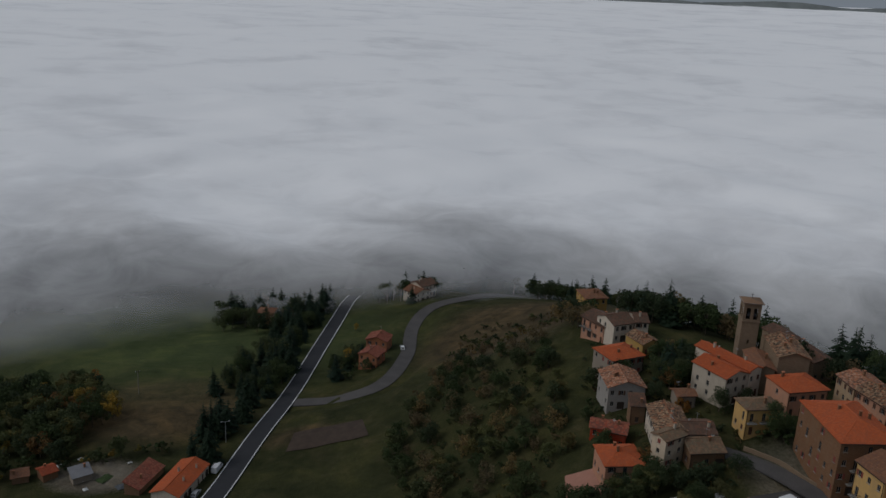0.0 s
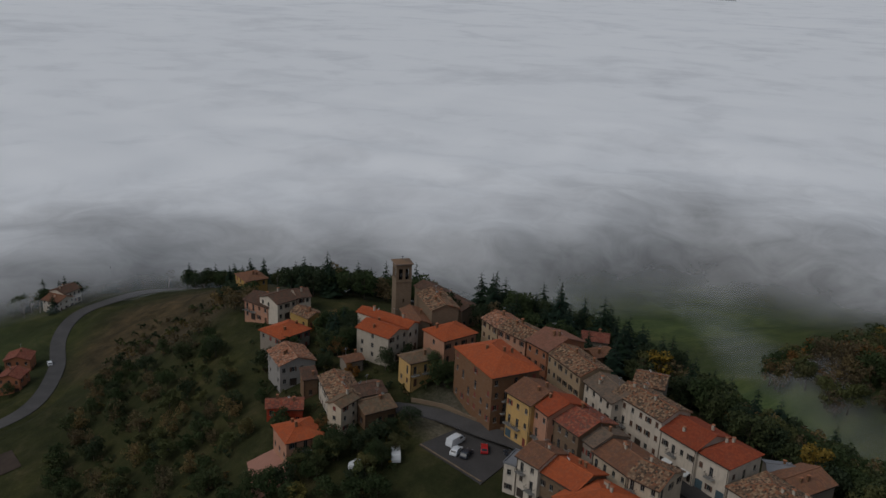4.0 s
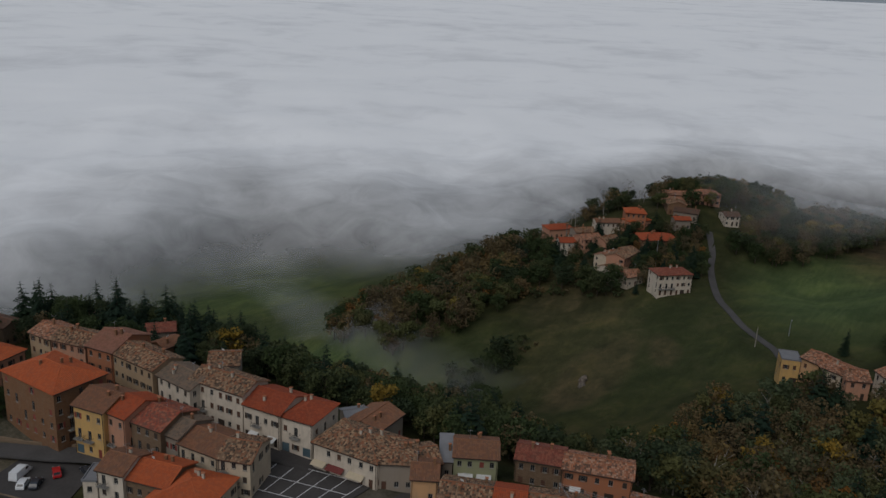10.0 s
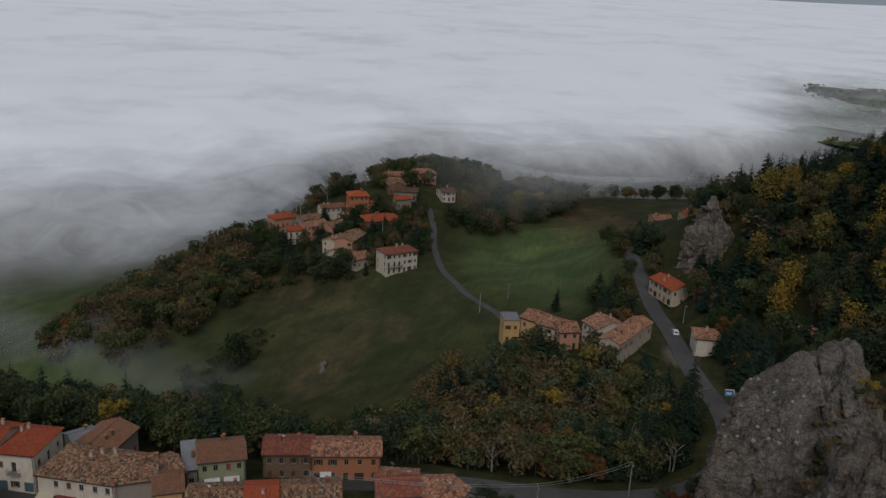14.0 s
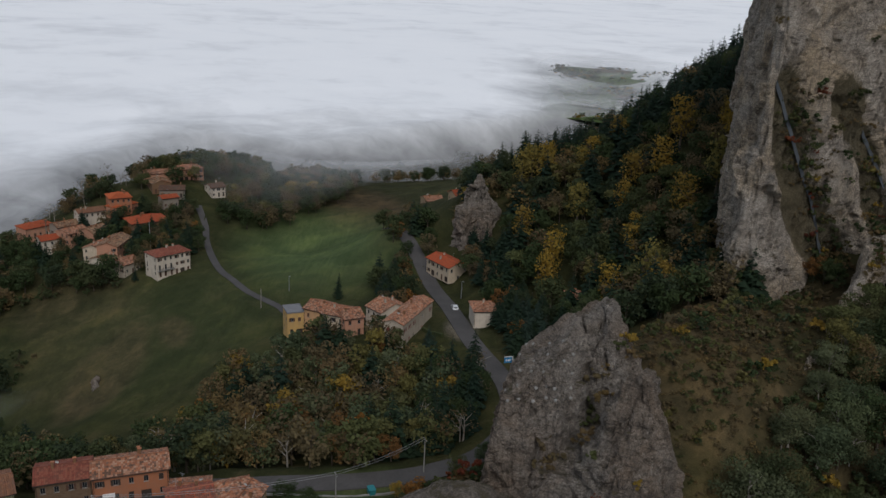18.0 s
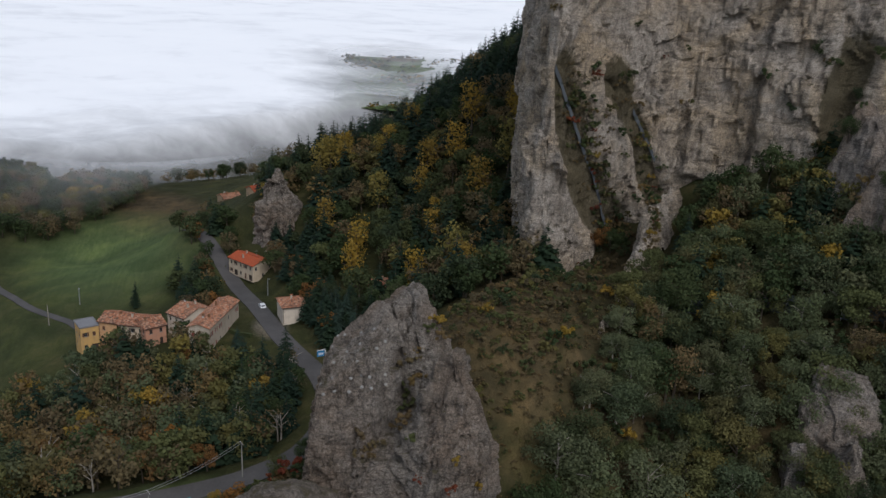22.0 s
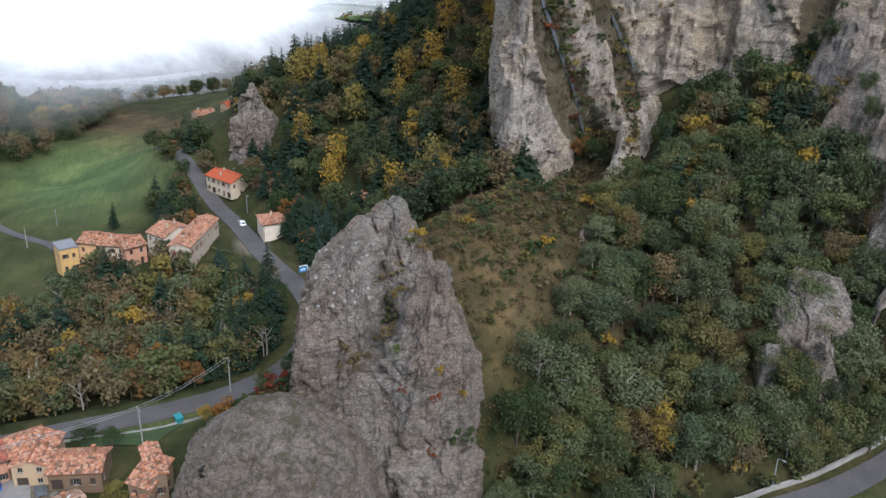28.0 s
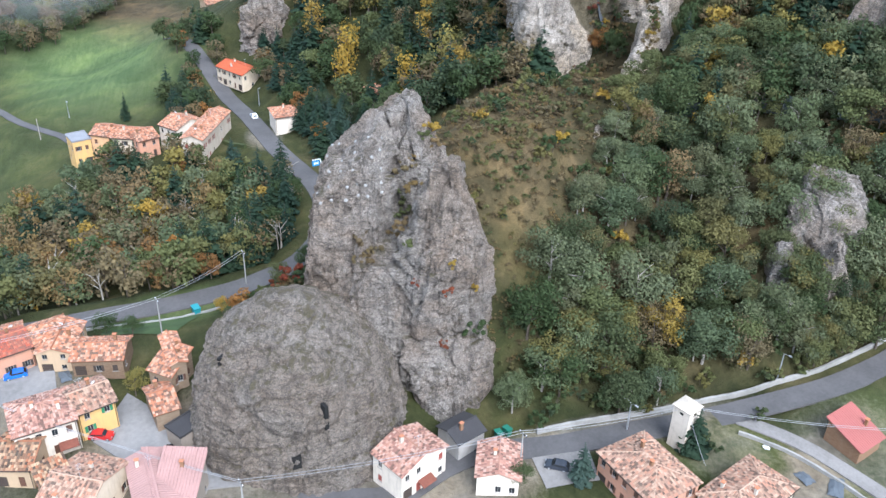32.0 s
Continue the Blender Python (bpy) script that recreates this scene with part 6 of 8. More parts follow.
# ---- trees ----
def leaf_cards(rng, centres, radii, count, size, squash=0.8):
    """Small bent leaf clumps over the skins of several lumps."""
    w = np.array([r ** 2 for r in radii])
    idx = rng.choice(len(centres), count, p=w / w.sum())
    dirs = rng.normal(size=(count, 3))
    dirs[:, 2] = dirs[:, 2] * 0.9 + 0.25
    dirs /= np.linalg.norm(dirs, axis=1)[:, None]
    rad = np.array(radii)[idx] * rng.uniform(0.62, 1.08, count)
    pos = np.array(centres)[idx] + dirs * rad[:, None] * np.array([1, 1, squash])
    nrm = dirs + rng.normal(size=(count, 3)) * 0.55
    nrm /= np.linalg.norm(nrm, axis=1)[:, None]
    a = np.cross(nrm, rng.normal(size=(count, 3)))
    a /= np.linalg.norm(a, axis=1)[:, None]
    b = np.cross(nrm, a)
    s = rng.uniform(0.6, 1.3, count)[:, None] * size
    pts = [pos + a * s, pos + b * s * 0.75 - nrm * s * 0.25, pos - a * s, pos - b * s * 0.75 - nrm * s * 0.25]
    V = np.stack(pts, 1).reshape(-1, 3)
    k = np.arange(count) * 4
    F = np.concatenate([np.stack([k, k + 1, k + 2], 1), np.stack([k, k + 2, k + 3], 1)])
    return V.tolist(), F.tolist()


def branches(rng, height, lean, limbs, r0):
    p = [Vector((0, 0, -0.6))]
    for i in range(1, 6):
        t = i / 5
        p.append(Vector((lean[0] * t * t, lean[1] * t * t, height * t)))
    out = [tube(p, [r0 * (1 - 0.16 * i) for i in range(6)], 6)]
    for k in range(limbs):
        t = rng.uniform(0.35, 0.85)
        s = Vector((lean[0] * t * t, lean[1] * t * t, height * t))
        ang, up = rng.uniform(0, 6.28), rng.uniform(0.5, 1.1)
        ln = height * rng.uniform(0.3, 0.5)
        d = Vector((math.cos(ang), math.sin(ang), up)).normalized()
        out.append(tube([s, s + d * ln * 0.5 + Vector((0, 0, 0.1)), s + d * ln], [r0 * 0.45, r0 * 0.3, r0 * 0.1], 4))
    return join(*out)


PROTO = {}


def make_broadleaf(key, seed, height, spread_, lumps, count, size, leaf, bark="bark"):
    rng = np.random.RandomState(seed)
    trunk = mesh_of(key + "_trunk", *branches(rng, height * 0.7, (rng.uniform(-0.5, 0.5), rng.uniform(-0.5, 0.5)), 6, height * 0.022), bark)
    cs, rs = [], []
    for k in range(lumps):
        a, q = rng.uniform(0, 6.28), math.sqrt(rng.rand())
        z = height * rng.uniform(0.3, 0.86)
        lim = spread_ * (1 - abs(z / height - 0.5) * 0.9)
        cs.append((math.cos(a) * q * lim, math.sin(a) * q * lim, z))
        rs.append(height * rng.uniform(0.1, 0.2))
    crown = mesh_of(key + "_crown", *leaf_cards(rng, cs, rs, count, size), leaf)
    PROTO.setdefault(key, []).append((trunk, crown))


def make_conifer(key, seed, height, spread_, leaf, tiers=15):
    rng = np.random.RandomState(seed)
    trunk = mesh_of(key + "_trunk", *tube([(0, 0, -0.6), (0, 0, height * 0.5), (0, 0, height * 0.97)], [height * 0.02, height * 0.012, 0.02], 6), "bark")
    V, F = [], []
    for t in range(tiers):
        h = (t + 0.6) / tiers
        z = height * (0.1 + 0.9 * h)
        r = spread_ * (1 - h) ** 0.85 + 0.15
        for k in range(max(5, int(13 * (1 - h)) + 4)):
            a = rng.uniform(0, 6.283)
            rr, zz = r * rng.uniform(0.7, 1.15), z + rng.uniform(-0.3, 0.3)
            d = np.array([math.cos(a), math.sin(a), 0])
            s = np.array([-d[1], d[0], 0])
            for part_ in range(3):
                q0, q1 = part_ / 3, (part_ + 1.15) / 3
                wd = 0.34 * rr * (1 - 0.45 * part_ / 3) * rng.uniform(0.7, 1.2)
                o = len(V)
                a0, a1 = d * rr * q0, d * rr * q1
                z0_, z1_ = zz - 0.22 * rr * q0 ** 1.3, zz - 0.3 * rr * q1 ** 1.2 + rng.uniform(-0.1, 0.15)
                V += [tuple(a0 + np.array([0, 0, z0_])), tuple((a0 + a1) / 2 + s * wd + np.array([0, 0, (z0_ + z1_) / 2 - 0.12 * rr])), tuple(a1 + np.array([0, 0, z1_])), tuple((a0 + a1) / 2 - s * wd + np.array([0, 0, (z0_ + z1_) / 2 - 0.12 * rr]))]
                F += [(o, o + 1, o + 2), (o, o + 2, o + 3)]
    PROTO.setdefault(key, []).append((trunk, mesh_of(key + "_crown", V, F, leaf)))


for s in range(3):
    make_broadleaf("green", 10 + s, 8.5, 3.2, 22, 2700, 0.165, "leaf_green")
    make_broadleaf("olive", 20 + s, 7.5, 3.2, 21, 2600, 0.16, "leaf_olive")
    make_broadleaf("sage", 30 + s, 8.0, 3.4, 22, 2700, 0.16, "leaf_sage", "bark_pale")
    make_broadleaf("brown", 40 + s, 8.5, 3.2, 18, 1500, 0.165, "leaf_brown")
for s in range(2):
    make_broadleaf("yellow", 50 + s, 8.0, 2.7, 16, 1500, 0.17, "leaf_yellow")
    make_broadleaf("orange", 60 + s, 7.0, 2.7, 15, 1400, 0.17, "leaf_orange")
    make_broadleaf("poplar", 70 + s, 13.0, 1.15, 24, 1500, 0.18, "leaf_yellow")
    make_conifer("conifer", 80 + s, 12.0, 3.5, "needle", 17)
    make_conifer("cypress", 90 + s, 10.0, 1.7, "needle", 17)
    make_conifer("blue_spruce", 95 + s, 9.0, 2.7, "needle_blue")
    make_broadleaf("shrub", 100 + s, 2.4, 1.6, 9, 420, 0.18, "leaf_olive")
    make_broadleaf("dark_shrub", 110 + s, 2.6, 1.7, 9, 420, 0.18, "leaf_green")
    make_broadleaf("red_shrub", 120 + s, 2.2, 1.5, 8, 360, 0.17, "leaf_red")
    make_broadleaf("yellow_shrub", 130 + s, 2.4, 1.5, 9, 360, 0.17, "leaf_yellow")
    make_broadleaf("brown_shrub", 140 + s, 2.0, 1.7, 9, 360, 0.17, "leaf_brown")
    make_broadleaf("bare", 150 + s, 9.0, 2.6, 10, 60, 0.2, "leaf_brown", "bark_pale")
TREE_WORDS = {"green": ("deciduous_tree", "dark green broadleaf tree on the slope"), "olive": ("deciduous_tree", "olive green broadleaf tree turning in autumn"), "sage": ("deciduous_tree", "grey-green bushy tree below the cliff"), "brown": ("deciduous_tree", "brown thinning autumn tree"), "yellow": ("deciduous_tree", "bright yellow autumn broadleaf tree"), "orange": ("deciduous_tree", "rusty orange autumn tree"), "poplar": ("poplar", "slim golden poplar in autumn leaf"), "conifer": ("conifer", "tall dark green spruce tree"), "cypress": ("cypress", "narrow dark green cypress tree"), "blue_spruce": ("conifer", "bluish green fir tree"), "shrub": ("shrub", "olive green shrub on the slope"), "dark_shrub": ("shrub", "dense dark green shrub"), "red_shrub": ("shrub", "crimson autumn shrub on the rock"), "yellow_shrub": ("shrub", "yellow autumn shrub on the slope"), "brown_shrub": ("shrub", "dry brown shrub on the slope"), "bare": ("deciduous_tree", "almost bare pale tree")}
tree_rng = np.random.RandomState(5)
PLANTED = []


def plant(kind, x, y, scale=1.0, z=None, group=""):
    trunk, crown = PROTO[kind][tree_rng.randint(len(PROTO[kind]))]
    name, label = TREE_WORDS[kind]
    ob = tagged(new(name, trunk), label, "tree" if name != "shrub" else "shrub", group)
    s = scale * tree_rng.uniform(0.85, 1.18)
    zz = height_at(x, y) if z is None else z
    ob.matrix_basis = pose(x, y, zz, tree_rng.uniform(-4, 4), tree_rng.uniform(-4, 4), tree_rng.uniform(0, 360)) @ Matrix.Diagonal((s * tree_rng.uniform(0.9, 1.15), s * tree_rng.uniform(0.9, 1.15), s, 1))
    part("crown", crown, ob)
    PLANTED.append((x, y))
    return ob


def join_wood(name, spots, label):
    """Many trees that nobody could count as one object."""
    V, F, M, T, mats, o = [], [], [], [], [], 0
    for kind, x, y, sc, *level in spots:
        turn = tree_rng.uniform(0, 6.28)
        m = Matrix.Translation((x, y, level[0] if level else height_at(x, y))) @ Matrix.Rotation(turn, 4, "Z") @ Matrix.Diagonal((sc * tree_rng.uniform(0.9, 1.15), sc * tree_rng.uniform(0.9, 1.15), sc, 1))
        a = np.array(m)
        tone = tree_rng.rand()
        for v, f, mat in LIGHT[kind][tree_rng.randint(len(LIGHT[kind]))]:
            if mat not in mats:
                mats.append(mat)
            V.append(v @ a[:3, :3].T + a[:3, 3])
            F.append(f + o)
            M += [mats.index(mat)] * len(f)
            T.append(np.full(len(v), tone))
            o += len(v)
    me = bpy.data.meshes.new(name)
    V, F, T = np.concatenate(V), np.concatenate(F), np.concatenate(T)
    me.vertices.add(len(V))
    me.vertices.foreach_set("co", V.ravel())
    me.loops.add(F.size)
    me.loops.foreach_set("vertex_index", F.ravel())
    me.polygons.add(len(F))
    me.polygons.foreach_set("loop_start", np.arange(len(F)) * 3)
    for k in mats:
        me.materials.append(k)
    me.polygons.foreach_set("material_index", M)
    me.update(calc_edges=True)
    me.attributes.new("tone", "FLOAT", "POINT").data.foreach_set("value", T)
    tagged(new(name, me), label, "wood", kind="stuff")


LIGHT = {}


def lighten():
    """Triangle arrays of every kind of tree, for the joined woods."""
    for kind, both in PROTO.items():
        for pair in both:
            out = []
            for me in pair:
                me.calc_loop_triangles()
                v = np.zeros(len(me.vertices) * 3)
                me.vertices.foreach_get("co", v)
                f = np.zeros(len(me.loop_triangles) * 3, int)
                me.loop_triangles.foreach_get("vertices", f)
                v, f = v.reshape(-1, 3), f.reshape(-1, 3)
                if me is pair[1]:
                    # fewer leaf clumps, each larger
                    k = 3 if len(v) > 3000 else 2
                    q = v.reshape(-1, 4, 3)[::k]
                    mid = q.mean(1, keepdims=True)
                    v = (mid + (q - mid) * (1.85 if k == 3 else 1.36)).reshape(-1, 3)
                    o = np.arange(len(q)) * 4
                    f = np.concatenate([np.stack([o, o + 1, o + 2], 1), np.stack([o, o + 2, o + 3], 1)])
                out.append((v, f, me.materials[0]))
            LIGHT.setdefault(kind, []).append(out)


lighten()


def inside(x, y, poly):
    hit = False
    for (ax, ay), (bx, by) in zip(poly, poly[1:] + poly[:1]):
        if (ay > y) != (by > y) and x < (bx - ax) * (y - ay) / (by - ay) + ax:
            hit = not hit
    return hit




def free(x, y, gap):
    for width, c in PATHS.values():
        if np.min(np.hypot(c[:, 0] - x, c[:, 1] - y)) < width / 2 + gap:
            return False
    for hx, hy, ca, sa, hw, hd in BLOCKED:
        u, v = (x - hx) * ca + (y - hy) * sa, -(x - hx) * sa + (y - hy) * ca
        if abs(u) < hw / 2 + gap and abs(v) < hd / 2 + gap:
            return False
    return True


def wood(poly, step, mix, lo=0.8, hi=1.3, gap=1.8, group="", jitter=0.62, stuff=""):
    """Trees at uneven steps inside a stretch of the plan. mix: kind and share."""
    kinds, share = zip(*mix.items())
    share = np.array(share, float) / sum(share)
    xs, ys = [p[0] for p in poly], [p[1] for p in poly]
    row = 0
    spots = []
    y = min(ys)
    while y < max(ys):
        x = min(xs) + (row % 2) * step / 2
        while x < max(xs):
            px, py = x + tree_rng.uniform(-1, 1) * step * jitter, y + tree_rng.uniform(-1, 1) * step * jitter
            if inside(px, py, poly) and free(px, py, gap):
                kind, sc = kinds[tree_rng.choice(len(kinds), p=share)], tree_rng.uniform(lo, hi)
                if stuff:
                    spots.append((kind, px, py, sc))
                else:
                    plant(kind, px, py, sc, group=group)
            x += step
        y += step * 0.87
        row += 1
    if stuff:
        join_wood(stuff, spots, group + " seen across the valley")


# ---- woods and gardens ----
wood([(105, -43), (105.5, -120), (113, -152), (150, -150), (176, -118), (180, -97), (156, -80), (138, -66), (127, -54), (116, -46)], 5.7, {"sage": 6.5, "olive": 4, "green": 2.4, "brown": 0.5, "yellow": 0.15, "orange": 0.15}, 0.9, 1.6, 1.0, "bushes below the cliff")
wood([(148, -58), (172, -44), (192, -60), (202, -80), (205, -100), (186, -92), (160, -74)], 5.6, {"brown_shrub": 4, "shrub": 4, "dark_shrub": 1.5}, 0.8, 1.6, 0.8, "shrubs on the saddle")
wood([(160, -98), (184, -110), (200, -124), (188, -142), (168, -152), (146, -138), (120, -165), (113, -152), (150, -120)], 4.8, {"olive": 3, "green": 3, "conifer": 1.6, "yellow": 0.8, "sage": 1.5, "brown": 1}, 0.95, 1.4, 0.8, "mixed trees at the cliff foot", stuff="cliff_wood")
for x, y, kind, k in ((152, -9, "orange", 0.5), (153, -11, "red_shrub", 1.7), (158.5, -8, "olive", 0.8), (152, 4, "yellow", 0.45), (160, -14, "green", 0.7), (178, -1, "conifer", 0.95), (186, 0, "conifer", 1.0), (192, -4, "conifer", 0.9), (200, -7, "conifer", 1.0), (206, -10, "conifer", 0.85), (182, -4, "brown", 0.9), (171, 6, "orange", 0.95), (168, 14, "olive", 0.9), (229, -30, "blue_spruce", 1.15), (233, -33, "blue_spruce", 1.2), (238, -35, "conifer", 1.1), (224, -34, "blue_spruce", 1.0), (228, -40, "conifer", 1.0), (243, -32, "blue_spruce", 1.0), (131, 20.5, "yellow", 0.7), (295, 32, "cypress", 1.0), (338, 122, "cypress", 0.8), (92, -51, "blue_spruce", 0.85), (94, -72.5, "conifer", 0.75), (93, -75, "dark_shrub", 1.5), (97, -87, "dark_shrub", 1.2), (152, 27, "green", 0.55), (148, 21.5, "green", 0.5), (70, 210, "orange", 1.1), (-28, 374, "yellow", 0.6), (94, -41, "olive", 0.6), (256, 33, "green", 0.7), (262, 38, "conifer", 0.6), (238, -2, "blue_spruce", 0.9), (308, -22, "conifer", 0.8), (300, -18, "cypress", 0.8), (436, 182, "bare", 1.5), (428, 176, "bare", 1.4), (446, 172, "bare", 1.3)):
    plant(kind, x, y, k)
wood([(164, 20), (168, 60), (200, 76), (240, 60), (250, 30), (240, 12), (212, -12), (190, -9), (176, -8), (167, 10)], 6.4, {"green": 1.6, "brown": 3.2, "olive": 3.4, "sage": 2.4, "yellow": 0.8, "orange": 0.7, "conifer": 1.2, "bare": 1.8}, 1.0, 1.65, 1.4, "autumn trees beside the road", stuff="roadside_wood")
wood([(238, -42), (262, -34), (300, -28), (340, -28), (338, -70), (300, -110), (262, -105), (222, -86), (203, -84), (196, -66), (205, -45)], 6.9, {"brown": 2.5, "olive": 3, "yellow": 0.8, "poplar": 1.6, "green": 5, "conifer": 3.4}, 1.05, 1.65, 2.0, "autumn wood", stuff="autumn_wood")
wood([(340, -36), (385, -56), (410, -110), (380, -150), (330, -165), (285, -140), (300, -108), (338, -68)], 6.4, {"conifer": 7, "green": 1.5, "brown": 0.7}, 1.05, 1.6, 2.0, "dark pines on the ridge", stuff="pine_wood")
wood([(318, -14), (350, -10), (372, -24), (350, -34), (330, -24)], 6.0, {"conifer": 2, "brown": 2, "yellow": 1.0, "green": 3}, 1.0, 1.4, 2.0, "trees round the crag", stuff="crag_wood")
wood([(262, 198), (290, 180), (335, 186), (378, 194), (395, 222), (340, 245), (285, 250), (255, 230)], 7.0, {"brown": 5, "orange": 1.2, "yellow": 0.5, "green": 3, "olive": 3}, 1.3, 1.9, 2.0, "brown wood on the hill flank", stuff="flank_wood")
wood([(200, -91), (222, -101), (240, -109), (224, -116), (206, -110)], 3.2, {"brown_shrub": 4, "red_shrub": 1.0, "dark_shrub": 3, "shrub": 2, "yellow_shrub": 0.6, "green": 0.5, "orange": 0.4}, 0.7, 1.7, 0.8, "shrubs in the gully")
wood([(138, -45), (152, -42), (166, -54), (152, -64), (134, -55)], 3.4, {"brown_shrub": 4, "shrub": 3, "dark_shrub": 0.6}, 0.4, 1.0, 0.8, "low shrubs behind the pinnacle")
wood([(128, -42), (140, -40), (160, -37), (186, -54), (204, -78), (204, -98), (180, -99), (156, -83), (138, -69), (126, -56), (116, -47)], 1.7, {"brown_shrub": 6, "shrub": 2.5, "dark_shrub": 0.8}, 0.2, 0.65, 0.6, "dry grass and low scrub on the saddle", jitter=1.1, stuff="saddle_scrub")
wood([(146, -44), (164, -44), (186, -62), (200, -82), (182, -94), (158, -80), (140, -64)], 6.5, {"shrub": 3, "dark_shrub": 2, "brown_shrub": 3, "yellow_shrub": 0.4}, 0.8, 1.6, 0.6, "bushes scattered over the saddle", jitter=1.0, stuff="saddle_bushes")
wood([(352, 168), (376, 172), (398, 152), (416, 130), (404, 112), (372, 100), (350, 106), (340, 128)], 5.6, {"green": 4, "brown": 2, "conifer": 3, "orange": 0.5, "dark_shrub": 2}, 0.7, 1.15, 1.2, "dark garden trees among the hamlet houses", stuff="hamlet_thicket")
wood([(330, 178), (352, 168), (346, 146), (336, 126), (328, 132), (334, 155)], 5.0, {"dark_shrub": 4, "brown_shrub": 3, "green": 1.5}, 0.9, 1.7, 1.2, "bushes below the hamlet", stuff="hamlet_hedge")
wood([(262, 175), (300, 150), (290, 140), (262, 155), (246, 128), (240, 140)], 5.0, {"dark_shrub": 5, "brown_shrub": 2, "green": 0.8}, 0.9, 1.9, 1.2, "hedge at the foot of the meadow", stuff="meadow_hedge")
wood([(246, 14), (262, 18), (285, 14), (312, 20), (318, 8), (290, 4), (262, 6), (246, 6)], 5.0, {"conifer": 4, "green": 3, "orange": 0.7, "brown": 1}, 0.8, 1.2, 1.6, "garden trees beside the road", stuff="verge_trees")
wood([(232, 4), (246, 6), (244, 16), (228, 14)], 4.5, {"conifer": 3, "blue_spruce": 2, "dark_shrub": 2}, 0.6, 0.95, 1.4, "firs in the garden below the road")
wood([(-66, 225), (-62, 262), (-56, 290), (-64, 292), (-71, 262), (-74, 240)], 5.0, {"conifer": 4, "cypress": 2, "dark_shrub": 3}, 0.8, 1.2, 1.2, "spruces along the new road")
wood([(-140, 225), (-104, 240), (-78, 250), (-76, 256), (-106, 248), (-140, 240)], 4.5, {"dark_shrub": 5, "green": 2, "yellow_shrub": 0.6}, 0.9, 1.6, 1.2, "hedge behind the sheds", stuff="shed_hedge")
wood([(-30, 355), (-12, 352), (-16, 320), (-28, 306), (-36, 318)], 4.5, {"dark_shrub": 5, "green": 1.5, "yellow": 0.5, "conifer": 0.5}, 0.6, 1.0, 1.4, "garden hedges round two houses", stuff="garden_hedges")
wood([(-5, 405), (12, 415), (8, 440), (-20, 440), (-24, 415)], 6.0, {"green": 3, "conifer": 2, "bare": 1}, 0.8, 1.2, 1.6, "trees round the house in the mist", stuff="mist_garden")
wood([(345, 172), (372, 176), (392, 198), (330, 190), (305, 176)], 6.0, {"green": 3, "olive": 2, "brown": 1, "conifer": 1.2}, 1.0, 1.4, 2.0, "green wood on the hill flank", stuff="upper_wood")
wood([(405, 146), (450, 152), (520, 150), (520, 100), (470, 90), (452, 114), (428, 118)], 7.0, {"green": 4, "olive": 3, "brown": 3, "conifer": 0.6}, 1.1, 1.5, 2.5, "trees behind the hamlet", stuff="hamlet_wood")
wood([(398, 98), (425, 104), (470, 92), (540, 70), (520, 44), (450, 50), (405, 78)], 6.6, {"green": 4, "olive": 3, "yellow": 0.9, "brown": 3}, 1.1, 1.5, 2.0, "copse beside the field", stuff="field_copse")
wood([(355, 150), (385, 142), (400, 125), (372, 112), (360, 130)], 7.5, {"green": 3, "brown": 2, "conifer": 2, "orange": 0.5}, 0.8, 1.1, 1.6, "hamlet garden trees", stuff="hamlet_gardens")
wood([(122, 234), (150, 220), (172, 196), (162, 176), (142, 196), (126, 212)], 5.6, {"conifer": 5, "green": 1.5}, 1.1, 1.5, 1.5, "dark spruces behind the church")
wood([(150, 185), (178, 202), (204, 160), (204, 110), (195, 75), (168, 70), (156, 96), (152, 130), (146, 160)], 5.8, {"green": 6, "brown": 2, "olive": 2.5, "conifer": 1, "yellow": 0.3}, 1.0, 1.45, 1.8, "dark wood below the village", stuff="village_wood")
wood([(-2, 200), (22, 172), (38, 178), (44, 215), (46, 262), (26, 292), (4, 280), (-8, 240)], 4.6, {"green": 3, "olive": 1, "brown": 2, "dark_shrub": 5, "shrub": 2, "brown_shrub": 3}, 0.5, 0.9, 1.8, "scrub on the slope", stuff="slope_scrub")
wood([(20, 148), (44, 156), (60, 148), (70, 160), (62, 168), (30, 172)], 5.0, {"green": 4, "olive": 3, "yellow": 0.5, "dark_shrub": 2}, 0.6, 0.95, 1.5, "gardens below the village", stuff="lower_gardens")
wood([(-80, 300), (-52, 290), (-46, 345), (-44, 420), (-62, 425), (-66, 360)], 6.5, {"conifer": 4, "cypress": 2, "green": 3}, 0.9, 1.25, 2.5, "roadside spruces")
wood([(-100, 385), (-60, 375), (-55, 430), (-95, 435)], 7.5, {"conifer": 3, "green": 3, "brown": 1}, 0.9, 1.4, 2.5, "trees in the mist", stuff="misty_trees")
wood([(-165, 245), (-112, 245), (-104, 275), (-130, 312), (-170, 300)], 6.0, {"green": 4, "olive": 3, "yellow": 0.8, "orange": 0.5}, 0.9, 1.3, 1.8, "trees in the meadow corner", stuff="meadow_trees")
wood([(10, 445), (60, 465), (130, 445), (115, 380), (75, 380), (45, 440)], 8.0, {"green": 4, "conifer": 2, "bare": 1}, 0.9, 1.4, 2.0, "trees in the fog", stuff="foggy_trees")
wood([(72, 262), (112, 238), (125, 262), (100, 305), (75, 300)], 6.5, {"green": 4, "conifer": 2, "brown": 1}, 0.9, 1.3, 2.0, "trees behind the church", stuff="church_wood")
